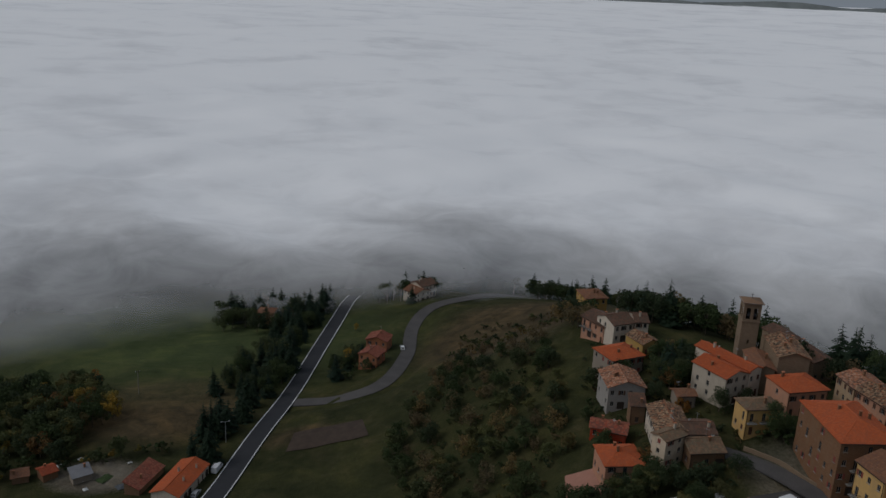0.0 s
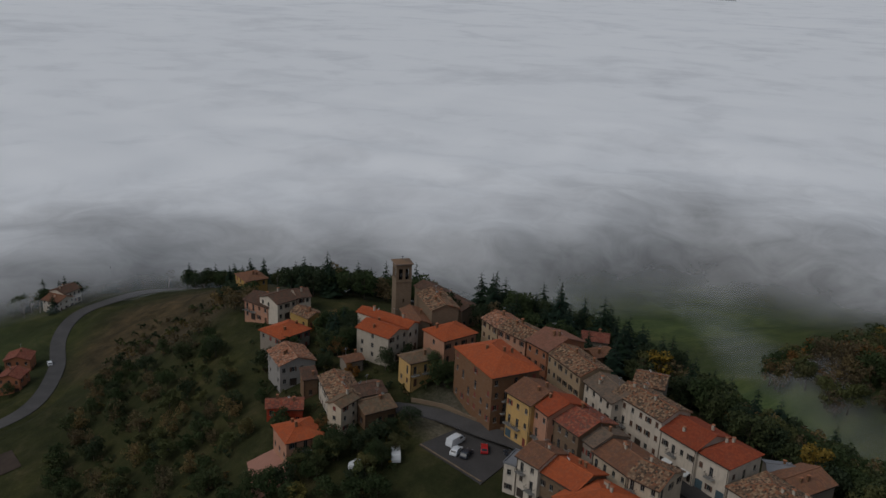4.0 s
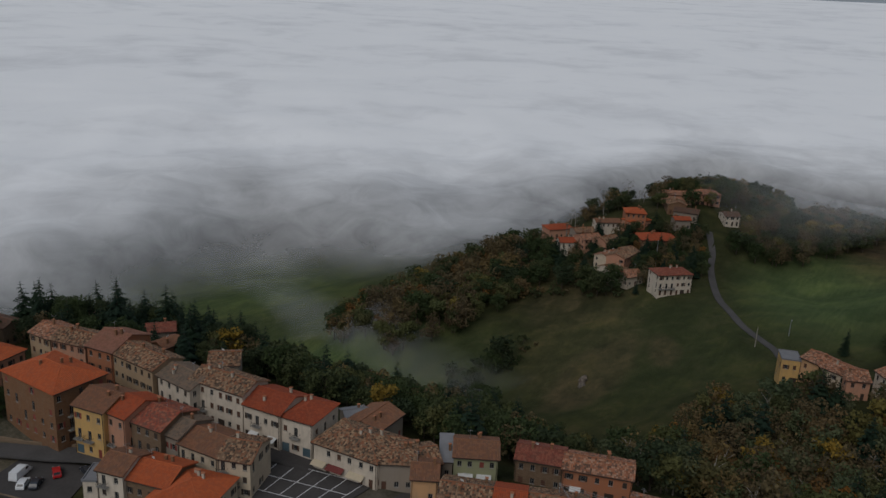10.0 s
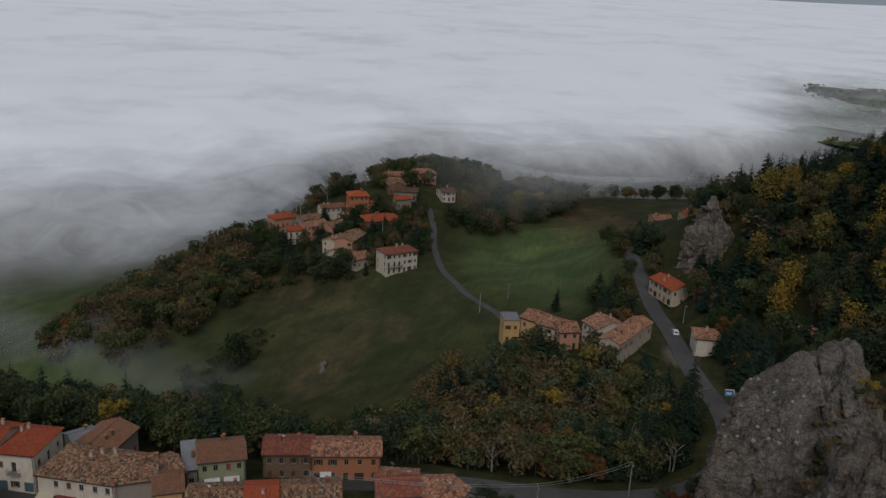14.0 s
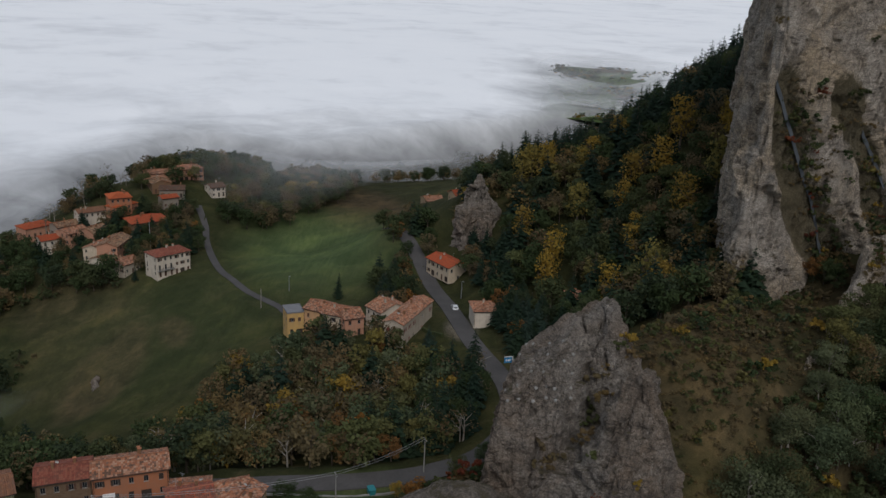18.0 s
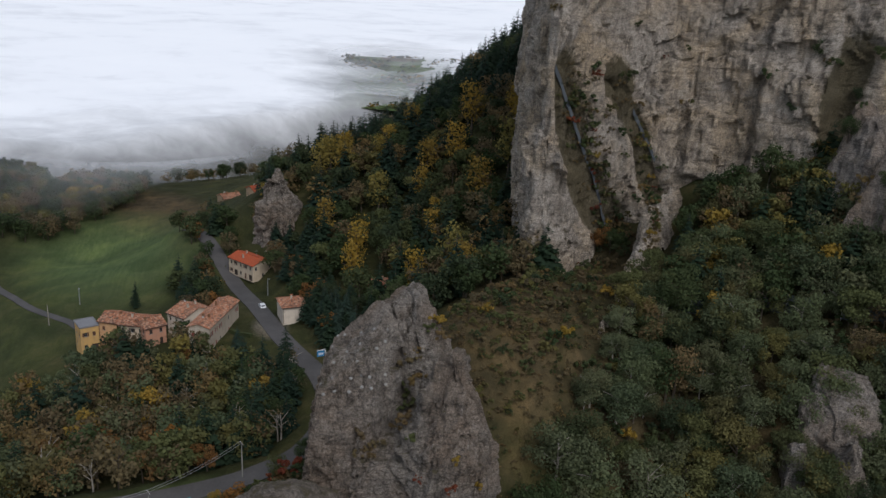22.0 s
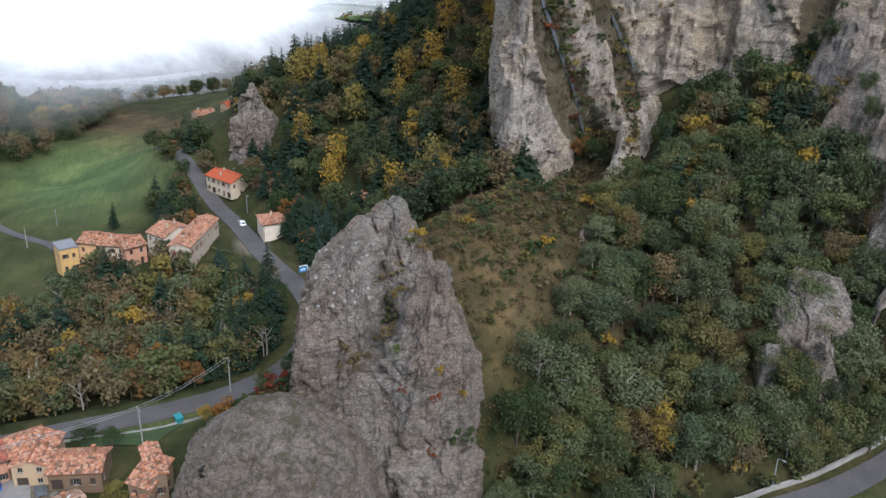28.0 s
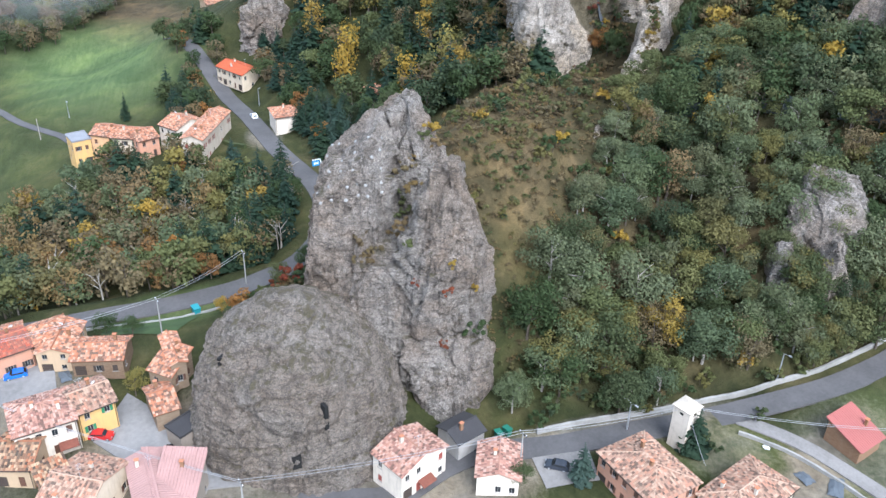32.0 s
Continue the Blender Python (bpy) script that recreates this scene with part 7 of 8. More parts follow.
wood([(64, 205), (78, 190), (84, 220), (74, 235)], 5.0, {"green": 3, "dark_shrub": 2, "brown": 1}, 0.7, 1.0, 1.5, "church gardens")
wood([(10, 290), (60, 300), (62, 345), (20, 345)], 6.5, {"dark_shrub": 4, "brown_shrub": 3, "shrub": 3}, 0.7, 1.3, 1.5, "low scrub on the slope", stuff="low_scrub")
wood([(540, -40), (590, -60), (600, 20), (560, 40), (545, 10)], 11.0, {"green": 3, "brown": 2}, 0.8, 1.3, 2.0, "hedgerow trees in the mist", stuff="mist_hedge")
wood([(178, -9), (196, -17), (214, -15), (216, -4), (190, 2), (173, -3)], 4.4, {"conifer": 4, "green": 2, "olive": 1, "bare": 1}, 0.9, 1.3, 0.6, "firs beside the road bend")
wood([(222, -27), (262, -20), (262, -32), (232, -38)], 4.4, {"conifer": 3, "blue_spruce": 3, "orange": 0.6, "green": 1}, 0.7, 1.05, 1.2, "firs round the white house")
# hedges and copses on the far hillside
far_rng = np.random.RandomState(77)
spots = []
for x, y, z in HILLSIDE:
    k = noise.fractal(Vector((x, y, 5.0)) * 0.012, 0.9, 2.1, 4)
    if k > 0.05 and far_rng.rand() < 0.45 or far_rng.rand() < 0.03:
        for q in range(2):
            spots.append((("dark_shrub", "shrub", "dark_shrub", "brown_shrub", "yellow_shrub")[far_rng.randint(5)], x + far_rng.uniform(-7, 7), y + far_rng.uniform(-7, 7), far_rng.uniform(1.2, 2.1), z - 0.5))
join_wood("far_copses", spots, "hedges and copses on the distant hillside")
# dark gardens between the village houses
wood([(46, 168), (70, 164), (84, 178), (92, 188), (90, 204), (78, 212), (80, 226), (74, 246), (58, 262), (50, 232), (46, 200)], 4.3, {"dark_shrub": 5, "green": 1.6, "shrub": 1.5, "brown_shrub": 1.2, "orange": 0.15}, 0.5, 0.95, 0.5, "gardens between the houses", stuff="village_gardens")
wood([(104, 236), (118, 226), (130, 206), (142, 188), (150, 176), (146, 160), (134, 172), (124, 200), (110, 222)], 4.6, {"green": 3, "conifer": 2, "dark_shrub": 3, "brown": 1}, 0.8, 1.2, 0.6, "trees behind the church row", stuff="church_row_trees")
wood([(392, 196), (420, 176), (444, 160), (470, 152), (452, 140), (424, 150), (404, 168), (386, 184)], 5.2, {"brown": 3, "bare": 3, "green": 2, "brown_shrub": 2}, 0.8, 1.25, 1.0, "thinning trees along the hilltop", stuff="hilltop_trees")
# tall pines where the ridge begins
pine_rng = np.random.RandomState(31)
for k in range(22):
    x, y = polar(95.7 + 4.6 * k / 21 + pine_rng.uniform(-0.25, 0.25), 366 + pine_rng.uniform(-12, 12))
    plant("conifer", x, y, pine_rng.uniform(1.35, 1.75), group="tall pines on the ridge")
# undergrowth and hedges
wood([(105, -43), (105.5, -120), (113, -150), (150, -148), (176, -118), (180, -97), (156, -80), (138, -66), (127, -54), (116, -46)], 4.1, {"shrub": 4, "dark_shrub": 5, "brown_shrub": 0.8, "yellow_shrub": 0.15, "red_shrub": 0.08}, 0.9, 1.7, 0.6, "undergrowth on the slope below the cliff", stuff="slope_undergrowth")
wood([(128, 4), (138, -2), (150, -10), (156, -14), (150, -18), (138, -8), (128, -4)], 3.2, {"dark_shrub": 3, "shrub": 3, "brown_shrub": 2, "yellow_shrub": 0.5}, 0.7, 1.5, 0.6, "bushes between road and boulder")
wood([(320, -3), (345, 0), (374, 8), (374, 24), (345, 16), (320, 12)], 5.5, {"green": 4, "conifer": 3, "brown": 2, "orange": 0.6}, 0.8, 1.25, 0.6, "trees hiding the far road", stuff="far_roadside_trees")
wood([(255, -22), (300, -16), (318, -14), (318, -24), (290, -30), (262, -34)], 5.5, {"conifer": 3, "green": 3, "orange": 1, "brown": 2}, 0.8, 1.2, 1.4, "trees above the road", stuff="upper_roadside_trees")
wood([(60, 158), (72, 158), (76, 170), (74, 178), (66, 172)], 4.0, {"green": 4, "dark_shrub": 3, "olive": 2, "yellow_shrub": 0.5}, 0.6, 0.95, 1.0, "dark garden trees below the street")
wood([(84, 182), (92, 172), (96, 176), (88, 188)], 3.0, {"dark_shrub": 5, "green": 0.6}, 0.8, 1.3, 0.6, "dark hedge below the brick block")
wood([(66, 214), (78, 208), (82, 222), (72, 230)], 4.5, {"green": 4, "conifer": 2, "dark_shrub": 3}, 0.7, 1.1, 1.0, "garden trees near the church", stuff="church_gardens_wood")
wood([(42, 164), (58, 166), (58, 172), (46, 172)], 3.6, {"dark_shrub": 3, "green": 2, "olive": 1}, 0.6, 1.0, 0.8, "bushes round the pink house")
wood([(52, 262), (62, 262), (58, 300), (50, 290)], 5.0, {"green": 3, "brown": 2, "dark_shrub": 3}, 0.7, 1.1, 1.2, "trees near the ochre villa", stuff="villa_trees")
wood([(184, -146), (176, -156), (166, -160), (160, -150), (172, -142)], 4.0, {"green": 3, "conifer": 2, "yellow": 0.8, "dark_shrub": 3, "brown_shrub": 3, "red_shrub": 1}, 0.8, 1.3, 0.6, "trees on the ledge under the cliff", stuff="ledge_wood")
wood([(187, -146), (172, -164), (158, -177), (146, -168), (160, -150), (172, -142)], 4.6, {"green": 3, "conifer": 2, "yellow": 0.8, "brown": 1.5, "dark_shrub": 2}, 0.7, 1.2, 0.6, "trees below the cliff edge", stuff="cliff_edge_wood")
wood([(150, -150), (160, -140), (150, -128), (136, -122), (124, -128), (128, -140)], 3.6, {"yellow": 1.2, "green": 2, "olive": 2, "brown_shrub": 3, "dark_shrub": 2, "conifer": 0.7}, 0.6, 1.0, 0.6, "trees at the foot of the slab", stuff="slab_wood")
wood([(172, 234), (204, 214), (224, 168), (216, 112), (204, 110), (204, 160), (178, 202)], 6.6, {"green": 5, "conifer": 3, "brown": 2, "olive": 1}, 1.1, 1.6, 1.6, "dark wood on the slope behind the village", stuff="lower_village_wood")
wood([(104, -99), (114, -102), (121, -110), (117, -120), (106, -118)], 3.8, {"olive": 3, "green": 2, "yellow": 0.5, "shrub": 3}, 0.7, 1.05, 0.5, "trees in front of the outcrop")
wood([(126, 3), (140, 7), (154, 1), (159, -8), (150, -20), (138, -12), (126, -5)], 3.4, {"dark_shrub": 3, "shrub": 3, "brown_shrub": 2, "olive": 1.0, "orange": 0.4, "red_shrub": 0.5}, 0.6, 1.1, 0.6, "bushes beside the boulder", stuff="boulder_bushes")


# ---- the church tower ----
def church_tower():
    x, y = 93.6, 221.0
    zb, side = -1.0, 4.7
    ob = empty("bell_tower", pose(x, y, zb, 0, 0, -8), "square brown stone bell tower with open belfry and clock", "tower")
    h = 16.8
    s = side / 2
    v, f = [], []
    for corner, u, inward in (((-s, -s), (1, 0), (0, 1)), ((s, -s), (0, 1), (-1, 0)), ((s, s), (-1, 0), (0, -1)), ((-s, s), (0, -1), (1, 0))):
        facade(v, f, corner, u, inward, side, h + 5.2, [(0.75, 1.95, h + 0.6, h + 3.9), (side - 1.95, side - 0.75, h + 0.6, h + 3.9), (side / 2 - 0.25, side / 2 + 0.25, h * 0.6, h * 0.6 + 1.2)])
    part("shaft", mesh_of("shaft", v, f, "stone"), ob)
    # near-black block behind the arches, painting the unlit inside of the belfry
    part("belfry_core", mesh_of("belfry_core", *boxes((-s + 0.9, s - 0.9, -s + 0.9, s - 0.9, h - 1, h + 4.6)), "hollow"), ob)
    part("cornice", mesh_of("cornice", *boxes((-s - 0.18, s + 0.18, -s - 0.18, s + 0.18, h - 0.2, h + 0.15)), "stone"), ob)
    part("upper_cornice", mesh_of("cornice", *boxes((-s - 0.45, s + 0.45, -s - 0.45, s + 0.45, h + 5.2, h + 5.55)), "concrete"), ob)
    faces, ridges = roof_faces("hip", side + 0.6, side + 0.6, h + 5.56, 0.2, 0.25)
    part("roof", mesh_of("roof", *join(*[slab(k) for k in faces]), "moss"), ob)
    part("cross", mesh_of("cross", *join(tube([(0, 0, h + 5.8), (0, 0, h + 7.6)], [0.06, 0.05]), tube([(-0.35, 0, h + 7.1), (0.35, 0, h + 7.1)], [0.05, 0.05])), "iron"), ob)
    disc = tube([(s + 0.02, 0, h + 4.55), (s + 0.1, 0, h + 4.55)], [0.55, 0.55], 20)
    part("clock_face", mesh_of("clock_face", *disc, "white_paint"), ob)
    for k in range(2):
        part("bell", cached("bell", lambda: mesh_of("bell", *tube([(0, 0, 0), (0, 0, 0.5), (0, 0, 0.8), (0, 0, 0.95)], [0.5, 0.36, 0.25, 0.08], 12), "iron")), ob, pose(-0.7 + 1.4 * k, -s + 0.45, h + 1.6))


church_tower()


# ---- the white transformer tower ----
def transformer_tower(x, y, rot):
    z = height_at(x, y) - 0.3
    ob = empty("transformer_tower", pose(x, y, z, 0, 0, rot), "tall whitewashed transformer tower with a worn pale hip roof", "tower")
    v, f = [], []
    for corner, u, inward in (((-1.6, -1.6), (1, 0), (0, 1)), ((1.6, -1.6), (0, 1), (-1, 0)), ((1.6, 1.6), (-1, 0), (0, -1)), ((-1.6, 1.6), (0, -1), (1, 0))):
        facade(v, f, corner, u, inward, 3.2, 9.2, [(1.2, 2.0, 7.6, 8.3)])
    part("shaft", mesh_of("shaft", v, f, "white"), ob)
    # black filling of the shaft paints the darkness seen through its four openings
    part("vent", mesh_of("vent", *boxes((-1.38, 1.38, -1.38, 1.38, 7.4, 8.5)), "hollow"), ob)
    faces, ridges = roof_faces("hip", 3.2, 3.2, 9.2, 0.35, 0.3)
    part("roof", mesh_of("roof", *join(*[slab(k) for k in faces]), "whitegrey"), ob)
    for k in range(3):
        part("insulator", cached("insulator", lambda: mesh_of("insulator", *tube([(0, 0, 0), (0, -0.25, 0.05), (0, -0.35, 0.2)], [0.05, 0.06, 0.07], 6), "white_paint")), ob, pose(-0.8 + 0.8 * k, -1.6, 7.0))


transformer_tower(95.8, -71.1, 25)


# ---- vehicles ----
def car(x, y, rot, paint, label, van=False, z=None):
    z = height_at(x, y) if z is None else z
    L, W = (5.2, 1.95) if van else (4.1, 1.74)
    side = [(-0.5, 0.28), (-0.5, 0.75), (-0.47, 1.25), (-0.44, 2.1), (0.16, 2.15), (0.3, 1.95), (0.42, 1.25), (0.49, 0.95), (0.5, 0.3)] if van else [(-0.5, 0.3), (-0.5, 0.7), (-0.47, 0.92), (-0.36, 1.36), (-0.2, 1.47), (0.08, 1.45), (0.22, 0.98), (0.44, 0.8), (0.5, 0.6), (0.5, 0.3)]
    ob = empty("van" if van else "car", pose(x, y, z, 0, 0, rot), label, "van" if van else "car")
    n = len(side)
    v, f = [], []
    for s, inset in ((-1, 1), (-1, 0), (1, 0), (1, 1)):
        for a, h in side:
            tum = 0.16 * max(0, h - 0.85) if not van else 0.06 * max(0, h - 1.1)
            v.append((a * L * (0.985 if inset else 1), s * (W / 2 - tum - (0.06 if inset == 0 else 0) + (0.0 if inset == 0 else 0)), h))
    f.append(tuple(range(n))[::-1])
    for r in range(3):
        for i in range(n):
            j = (i + 1) % n
            f.append((r * n + i, (r + 1) * n + i, (r + 1) * n + j, r * n + j)[::-1])
    f.append(tuple(3 * n + i for i in range(n)))
    part("body", cached(("carbody", paint, van), lambda: mesh_of("car_body", v, f, paint)), ob)
    if van:
        scr = [(0.43 * L, 1.28), (0.31 * L, 1.95)]
    else:
        scr = [(0.225 * L, 1.0), (0.09 * L, 1.43)]
    (a0, h0), (a1, h1) = scr
    ww = W / 2 - 0.2
    part("windscreen", cached(("screen", van), lambda: mesh_of("windscreen", [(a0 + 0.02, -ww, h0 + 0.02), (a0 + 0.02, ww, h0 + 0.02), (a1 + 0.03, ww * 0.92, h1), (a1 + 0.03, -ww * 0.92, h1), (a0 - 0.05, -ww, h0), (a0 - 0.05, ww, h0), (a1 - 0.05, ww * 0.92, h1 - 0.05), (a1 - 0.05, -ww * 0.92, h1 - 0.05)], [(0, 1, 2, 3), (7, 6, 5, 4), (0, 4, 5, 1), (1, 5, 6, 2), (2, 6, 7, 3), (3, 7, 4, 0)], "glass")), ob)
    for s in (-1, 1):
        a, b = (0.12, 0.3) if van else (-0.36, 0.16)
        y0, y1 = s * (W / 2 - 0.02 - (0.16 * 0.1 if not van else 0)), s * (W / 2 - (0.085 if not van else 0.05))
        part("side_window", cached(("sidewin", van, s), lambda: mesh_of("side_window", *boxes((a * L, b * L, min(y0, y1), max(y0, y1), 1.0 if not van else 1.3, 1.34 if not van else 1.85)), "glass")), ob)
        part("headlight", cached(("light", van, s), lambda: mesh_of("headlight", *boxes((0.47 * L, 0.503 * L, min(s * 0.45, s * 0.75), max(s * 0.45, s * 0.75), 0.62, 0.78)), "steel")), ob)
        for a in (-0.31, 0.31):
            w = part("wheel", cached("wheel", lambda: mesh_of("tyre", *tube([(0, -0.1, 0), (0, -0.08, 0), (0, 0.08, 0), (0, 0.1, 0)], [0.25, 0.32, 0.32, 0.25], 16), "rubber")), ob, pose(a * L, s * (W / 2 - 0.1), 0.32))
            part("rim", cached("rim", lambda: mesh_of("rim", *tube([(0, -0.115, 0), (0, 0.115, 0)], [0.19, 0.19], 12), "steel")), w)
    if not van:
        rw = W / 2 - 0.25
        part("rear_window", cached("rearwin", lambda: mesh_of("rear_window", [(-0.474 * L, -rw, 0.98), (-0.474 * L, rw, 0.98), (-0.385 * L, rw, 1.33), (-0.385 * L, -rw, 1.33), (-0.455 * L, -rw, 0.96), (-0.455 * L, rw, 0.96), (-0.365 * L, rw, 1.31), (-0.365 * L, -rw, 1.31)], [(3, 2, 1, 0), (4, 5, 6, 7), (1, 5, 4, 0), (2, 6, 5, 1), (3, 7, 6, 2), (0, 4, 7, 3)], "glass")), ob)
    return ob


PARK = -3.2
car(82.2, 158.4, 25, "car_white", "white panel van on the car park", True, PARK)
car(80.6, 154.6, 40, "car_white", "small white hatchback on the car park", z=PARK)
car(82.2, 152.6, 40, "car_dark", "dark blue hatchback on the car park", z=PARK)
car(87.2, 153.2, 62, "car_red", "red hatchback alone on the car park", z=PARK)
car(91.4, 148.6, 80, "car_dark", "dark estate car beside the street", z=PARK)
car(140, 41.9, 100, "car_blue", "bright blue car between the old houses")
car(120.6, 25.6, -105, "car_red", "red car parked before the yellow house", z=-3.0)
car(95.8, -48.3, 60, "car_dark", "black car in a gravel yard")
car(-61.6, 240.5, 80, "car_white", "white pickup beside the black road", True)
car(-64.5, 226, 80, "car_grey", "silver car beside the long shed")
car(-5.2, 343, 95, "car_white", "white car on the loop road")
car(270, -10.4, 10, "car_white", "small pale car on the roadside")


# ---- posts, lamps, wires and signs ----
def pole(x, y, h, label, arms=0, mat="concrete", name="utility_pole"):
    z = height_at(x, y) - 0.3
    ob = tagged(new(name, cached(("pole", h, mat), lambda: mesh_of("pole", *tube([(0, 0, 0), (0, 0, h * 0.5), (0, 0, h)], [0.17, 0.14, 0.1], 8), mat))), label, "pole" if name == "utility_pole" else "lamp")
    ob.matrix_basis = pose(x, y, z, 0, 0, 20)
    if name == "street_lamp":
        for s in (-1, 1)[:max(1, arms)]:
            a = part("lamp_arm", cached(("arm", s), lambda: mesh_of("lamp_arm", *tube([(0, 0, 0), (s * 0.5, 0, 0.25), (s * 1.0, 0, 0.3)], [0.06, 0.05, 0.04], 6), mat)), ob, pose(0, 0, h - 0.1))
            part("lamp_head", cached(("head", s), lambda: mesh_of("lamp_head", *boxes((min(s * 0.9, s * 1.6), max(s * 0.9, s * 1.6), -0.16, 0.16, 0.24, 0.38)), "steel")), a)
    elif arms:
        part("crossarm", cached("crossarm", lambda: mesh_of("crossarm", *boxes((-0.9, 0.9, -0.07, 0.07, 0, 0.14)), "iron")), ob, pose(0, 0, h - 0.5))
        for k in (-0.75, 0.0, 0.75):
            part("insulator", cached("pole_insulator", lambda: mesh_of("insulator", *tube([(0, 0, 0.14), (0, 0, 0.26), (0, 0, 0.4)], [0.05, 0.09, 0.05], 6), "white_paint")), ob, pose(k, 0, h - 0.5))
    return (x, y, z + h - 0.2)


def wire(a, b, sag=1.2, r=0.035):
    a, b = Vector(a), Vector(b)
    pts = [a.lerp(b, k / 14) - Vector((0, 0, sag * 4 * (k / 14) * (1 - k / 14))) for k in range(15)]
    tagged(new("overhead_wire", mesh_of("wire", *tube(pts, [r] * 15, 4), "wire")), "thin grey overhead power cable", "cable", "overhead wires")


p1 = pole(97, -42.1, 9, "concrete utility pole beside the rock road", 1)
p2 = pole(146.8, 15.9, 9, "pale concrete pole beside the meadow", 1)
p3 = pole(98.5, 3.0, 8, "utility pole in front of the boulder", 1)
p4 = pole(137, 60, 9, "utility pole among the old roofs", 1)
p5 = pole(166, -1.5, 9, "utility pole beside the through road", 1)
p6 = pole(84, -112, 6, "slim pole beside the red shed")
tw = (95.8, -71.1, 5.9)
for a, b, s in ((p1, p3, 1.0), (p1, tw, 0.8), (p3, p4, 1.5), (p2, p5, 0.8), (p2, p4, 1.2), (tw, p6, 0.9)):
    wire(a, b, s)
    wire((a[0] + 0.5, a[1] + 0.4, a[2] + 0.1), (b[0] + 0.5, b[1] + 0.4, b[2] + 0.1), s)
wire(tw, (84, -68, 4.5), 0.4)
pole(-105, 297.7, 10, "lonely timber pole on the meadow", 1, "bark_pale")
pole(335, 198, 10, "tall pale pole above the wood", 0, "bark_pale")
pole(367.6, 124.7, 13, "tall thin mast in the hamlet", 0, "steel")
pole(293, 60, 8, "leaning timber pole beside the lane", 0, "bark_pale")
for x, y in ((-62.8, 258.4), (101.2, -63.6), (105, -96), (283, -13), (307, 52)):
    pole(x, y, 8 if x < 0 else 6.5, "grey street lamp on a steel post", 2 if x in (-62.8, 101.2) else 1, "steel", "street_lamp")


def road_sign(x, y):
    z = height_at(x, y) - 0.2
    ob = empty("road_sign", pose(x, y, z, 0, 0, -75), "blue road sign hanging from a white angled post", "sign")
    part("post", mesh_of("post", *tube([(0, 0, 0), (0, 0, 5.6), (-0.2, 0, 5.8), (-2.4, 0, 5.8)], [0.13, 0.13, 0.12, 0.1], 8), "white_paint"), ob)
    board = part("board", mesh_of("board", *boxes((-2.4, -0.3, -0.05, 0.05, 4.0, 5.55)), "sign_blue"), ob)
    for k in range(3):
        part("lettering", mesh_of("lettering", *boxes((-2.0 + 0.5 * k, -1.65 + 0.5 * k, -0.065, -0.052, 4.45, 5.1)), "white_paint"), board)


road_sign(214.5, -25.0)


def bin_box(x, y, rot, mat, label, size=(1.5, 1.1, 1.4)):
    ob = empty("waste_bin", pose(x, y, height_at(x, y), 0, 0, rot), label, "bin")
    a, b, c = size
    part("body", cached(("bin", mat), lambda: mesh_of("bin", [(-a * 0.42, -b * 0.42, 0), (a * 0.42, -b * 0.42, 0), (a * 0.42, b * 0.42, 0), (-a * 0.42, b * 0.42, 0), (-a / 2, -b / 2, c), (a / 2, -b / 2, c), (a / 2, b / 2, c), (-a / 2, b / 2, c)], [(3, 2, 1, 0), (4, 5, 6, 7), (0, 1, 5, 4), (1, 2, 6, 5), (2, 3, 7, 6), (3, 0, 4, 7)], mat)), ob)
    part("lid", cached(("binlid", mat), lambda: mesh_of("lid", *boxes((-a * 0.54, a * 0.54, -b * 0.54, b * 0.54, c + 0.004, c + 0.14)), mat)), ob)


bin_box(156.2, 9.4, 20, "bin_teal", "teal waste container at the roadside", (2.0, 1.4, 1.6))
bin_box(105.8, -41.3, 10, "bin_green", "green waste bin beside the rock road")
bin_box(106.2, -43.0, 25, "bin_green", "green waste bin beside the rock road")


# ---- walls, rails, plots and marks ----
def low_wall(name, pts, h, thick, mat, label, category="wall"):
    c = resample(pts, 1.2)
    z = np.array([height_at(a, b) for a, b in c])
    c3 = np.column_stack([c, z])
    v, f = ribbon(c3, thick / 2, h, h + 0.6)
    rng = np.random.RandomState(3)
    v = [(a + rng.uniform(-0.05, 0.05), b + rng.uniform(-0.05, 0.05), q + rng.uniform(-0.07, 0.07)) for a, b, q in v]
    return tagged(new(name, mesh_of(name, v, f, mat)), label, category)


low_wall("stone_wall", [(104.6, -48), (104.4, -66), (104, -84), (104.4, -101), (106.5, -117), (110, -138)], 1.0, 0.5, "stone_pale", "long low stone wall along the rock road")
low_wall("garden_wall", [(95, -82), (89, -88.5), (82, -93), (76, -96)], 0.7, 0.4, "stone_pale", "low pale garden wall beside the track")
low_wall("kerb_wall", [(155.6, 45), (155.2, 30), (154.4, 15), (157, 4)], 0.5, 0.3, "concrete", "low concrete wall along the road")
low_wall("parapet", [(80.5, 141.6), (74.3, 161)], 0.4, 0.3, "stone", "low stone parapet of the car park")
low_wall("street_wall", [(80, 180), (86, 174), (91, 166), (96, 157)], 1.1, 0.4, "stone", "stone wall above the village street")
low_wall("hedge", [(243, -6), (247, -3), (251, 0)], 1.1, 1.0, "leaf_green", "clipped green garden hedge", "hedge")


def plot(name, pts, mat, lift, label, category="ground"):
    n = 8
    P = np.array(pts, float)
    v, f = [], []
    for j in range(n + 1):
        for i in range(n + 1):
            a, b = i / n, j / n
            p = (1 - a) * (1 - b) * P[0] + a * (1 - b) * P[1] + a * b * P[2] + (1 - a) * b * P[3]
            v.append((p[0], p[1], height_at(p[0], p[1]) + lift))
    f = grid_faces(n + 1, n + 1)
    return tagged(new(name, mesh_of(name, v, f, mat)), label, category, kind="structure")


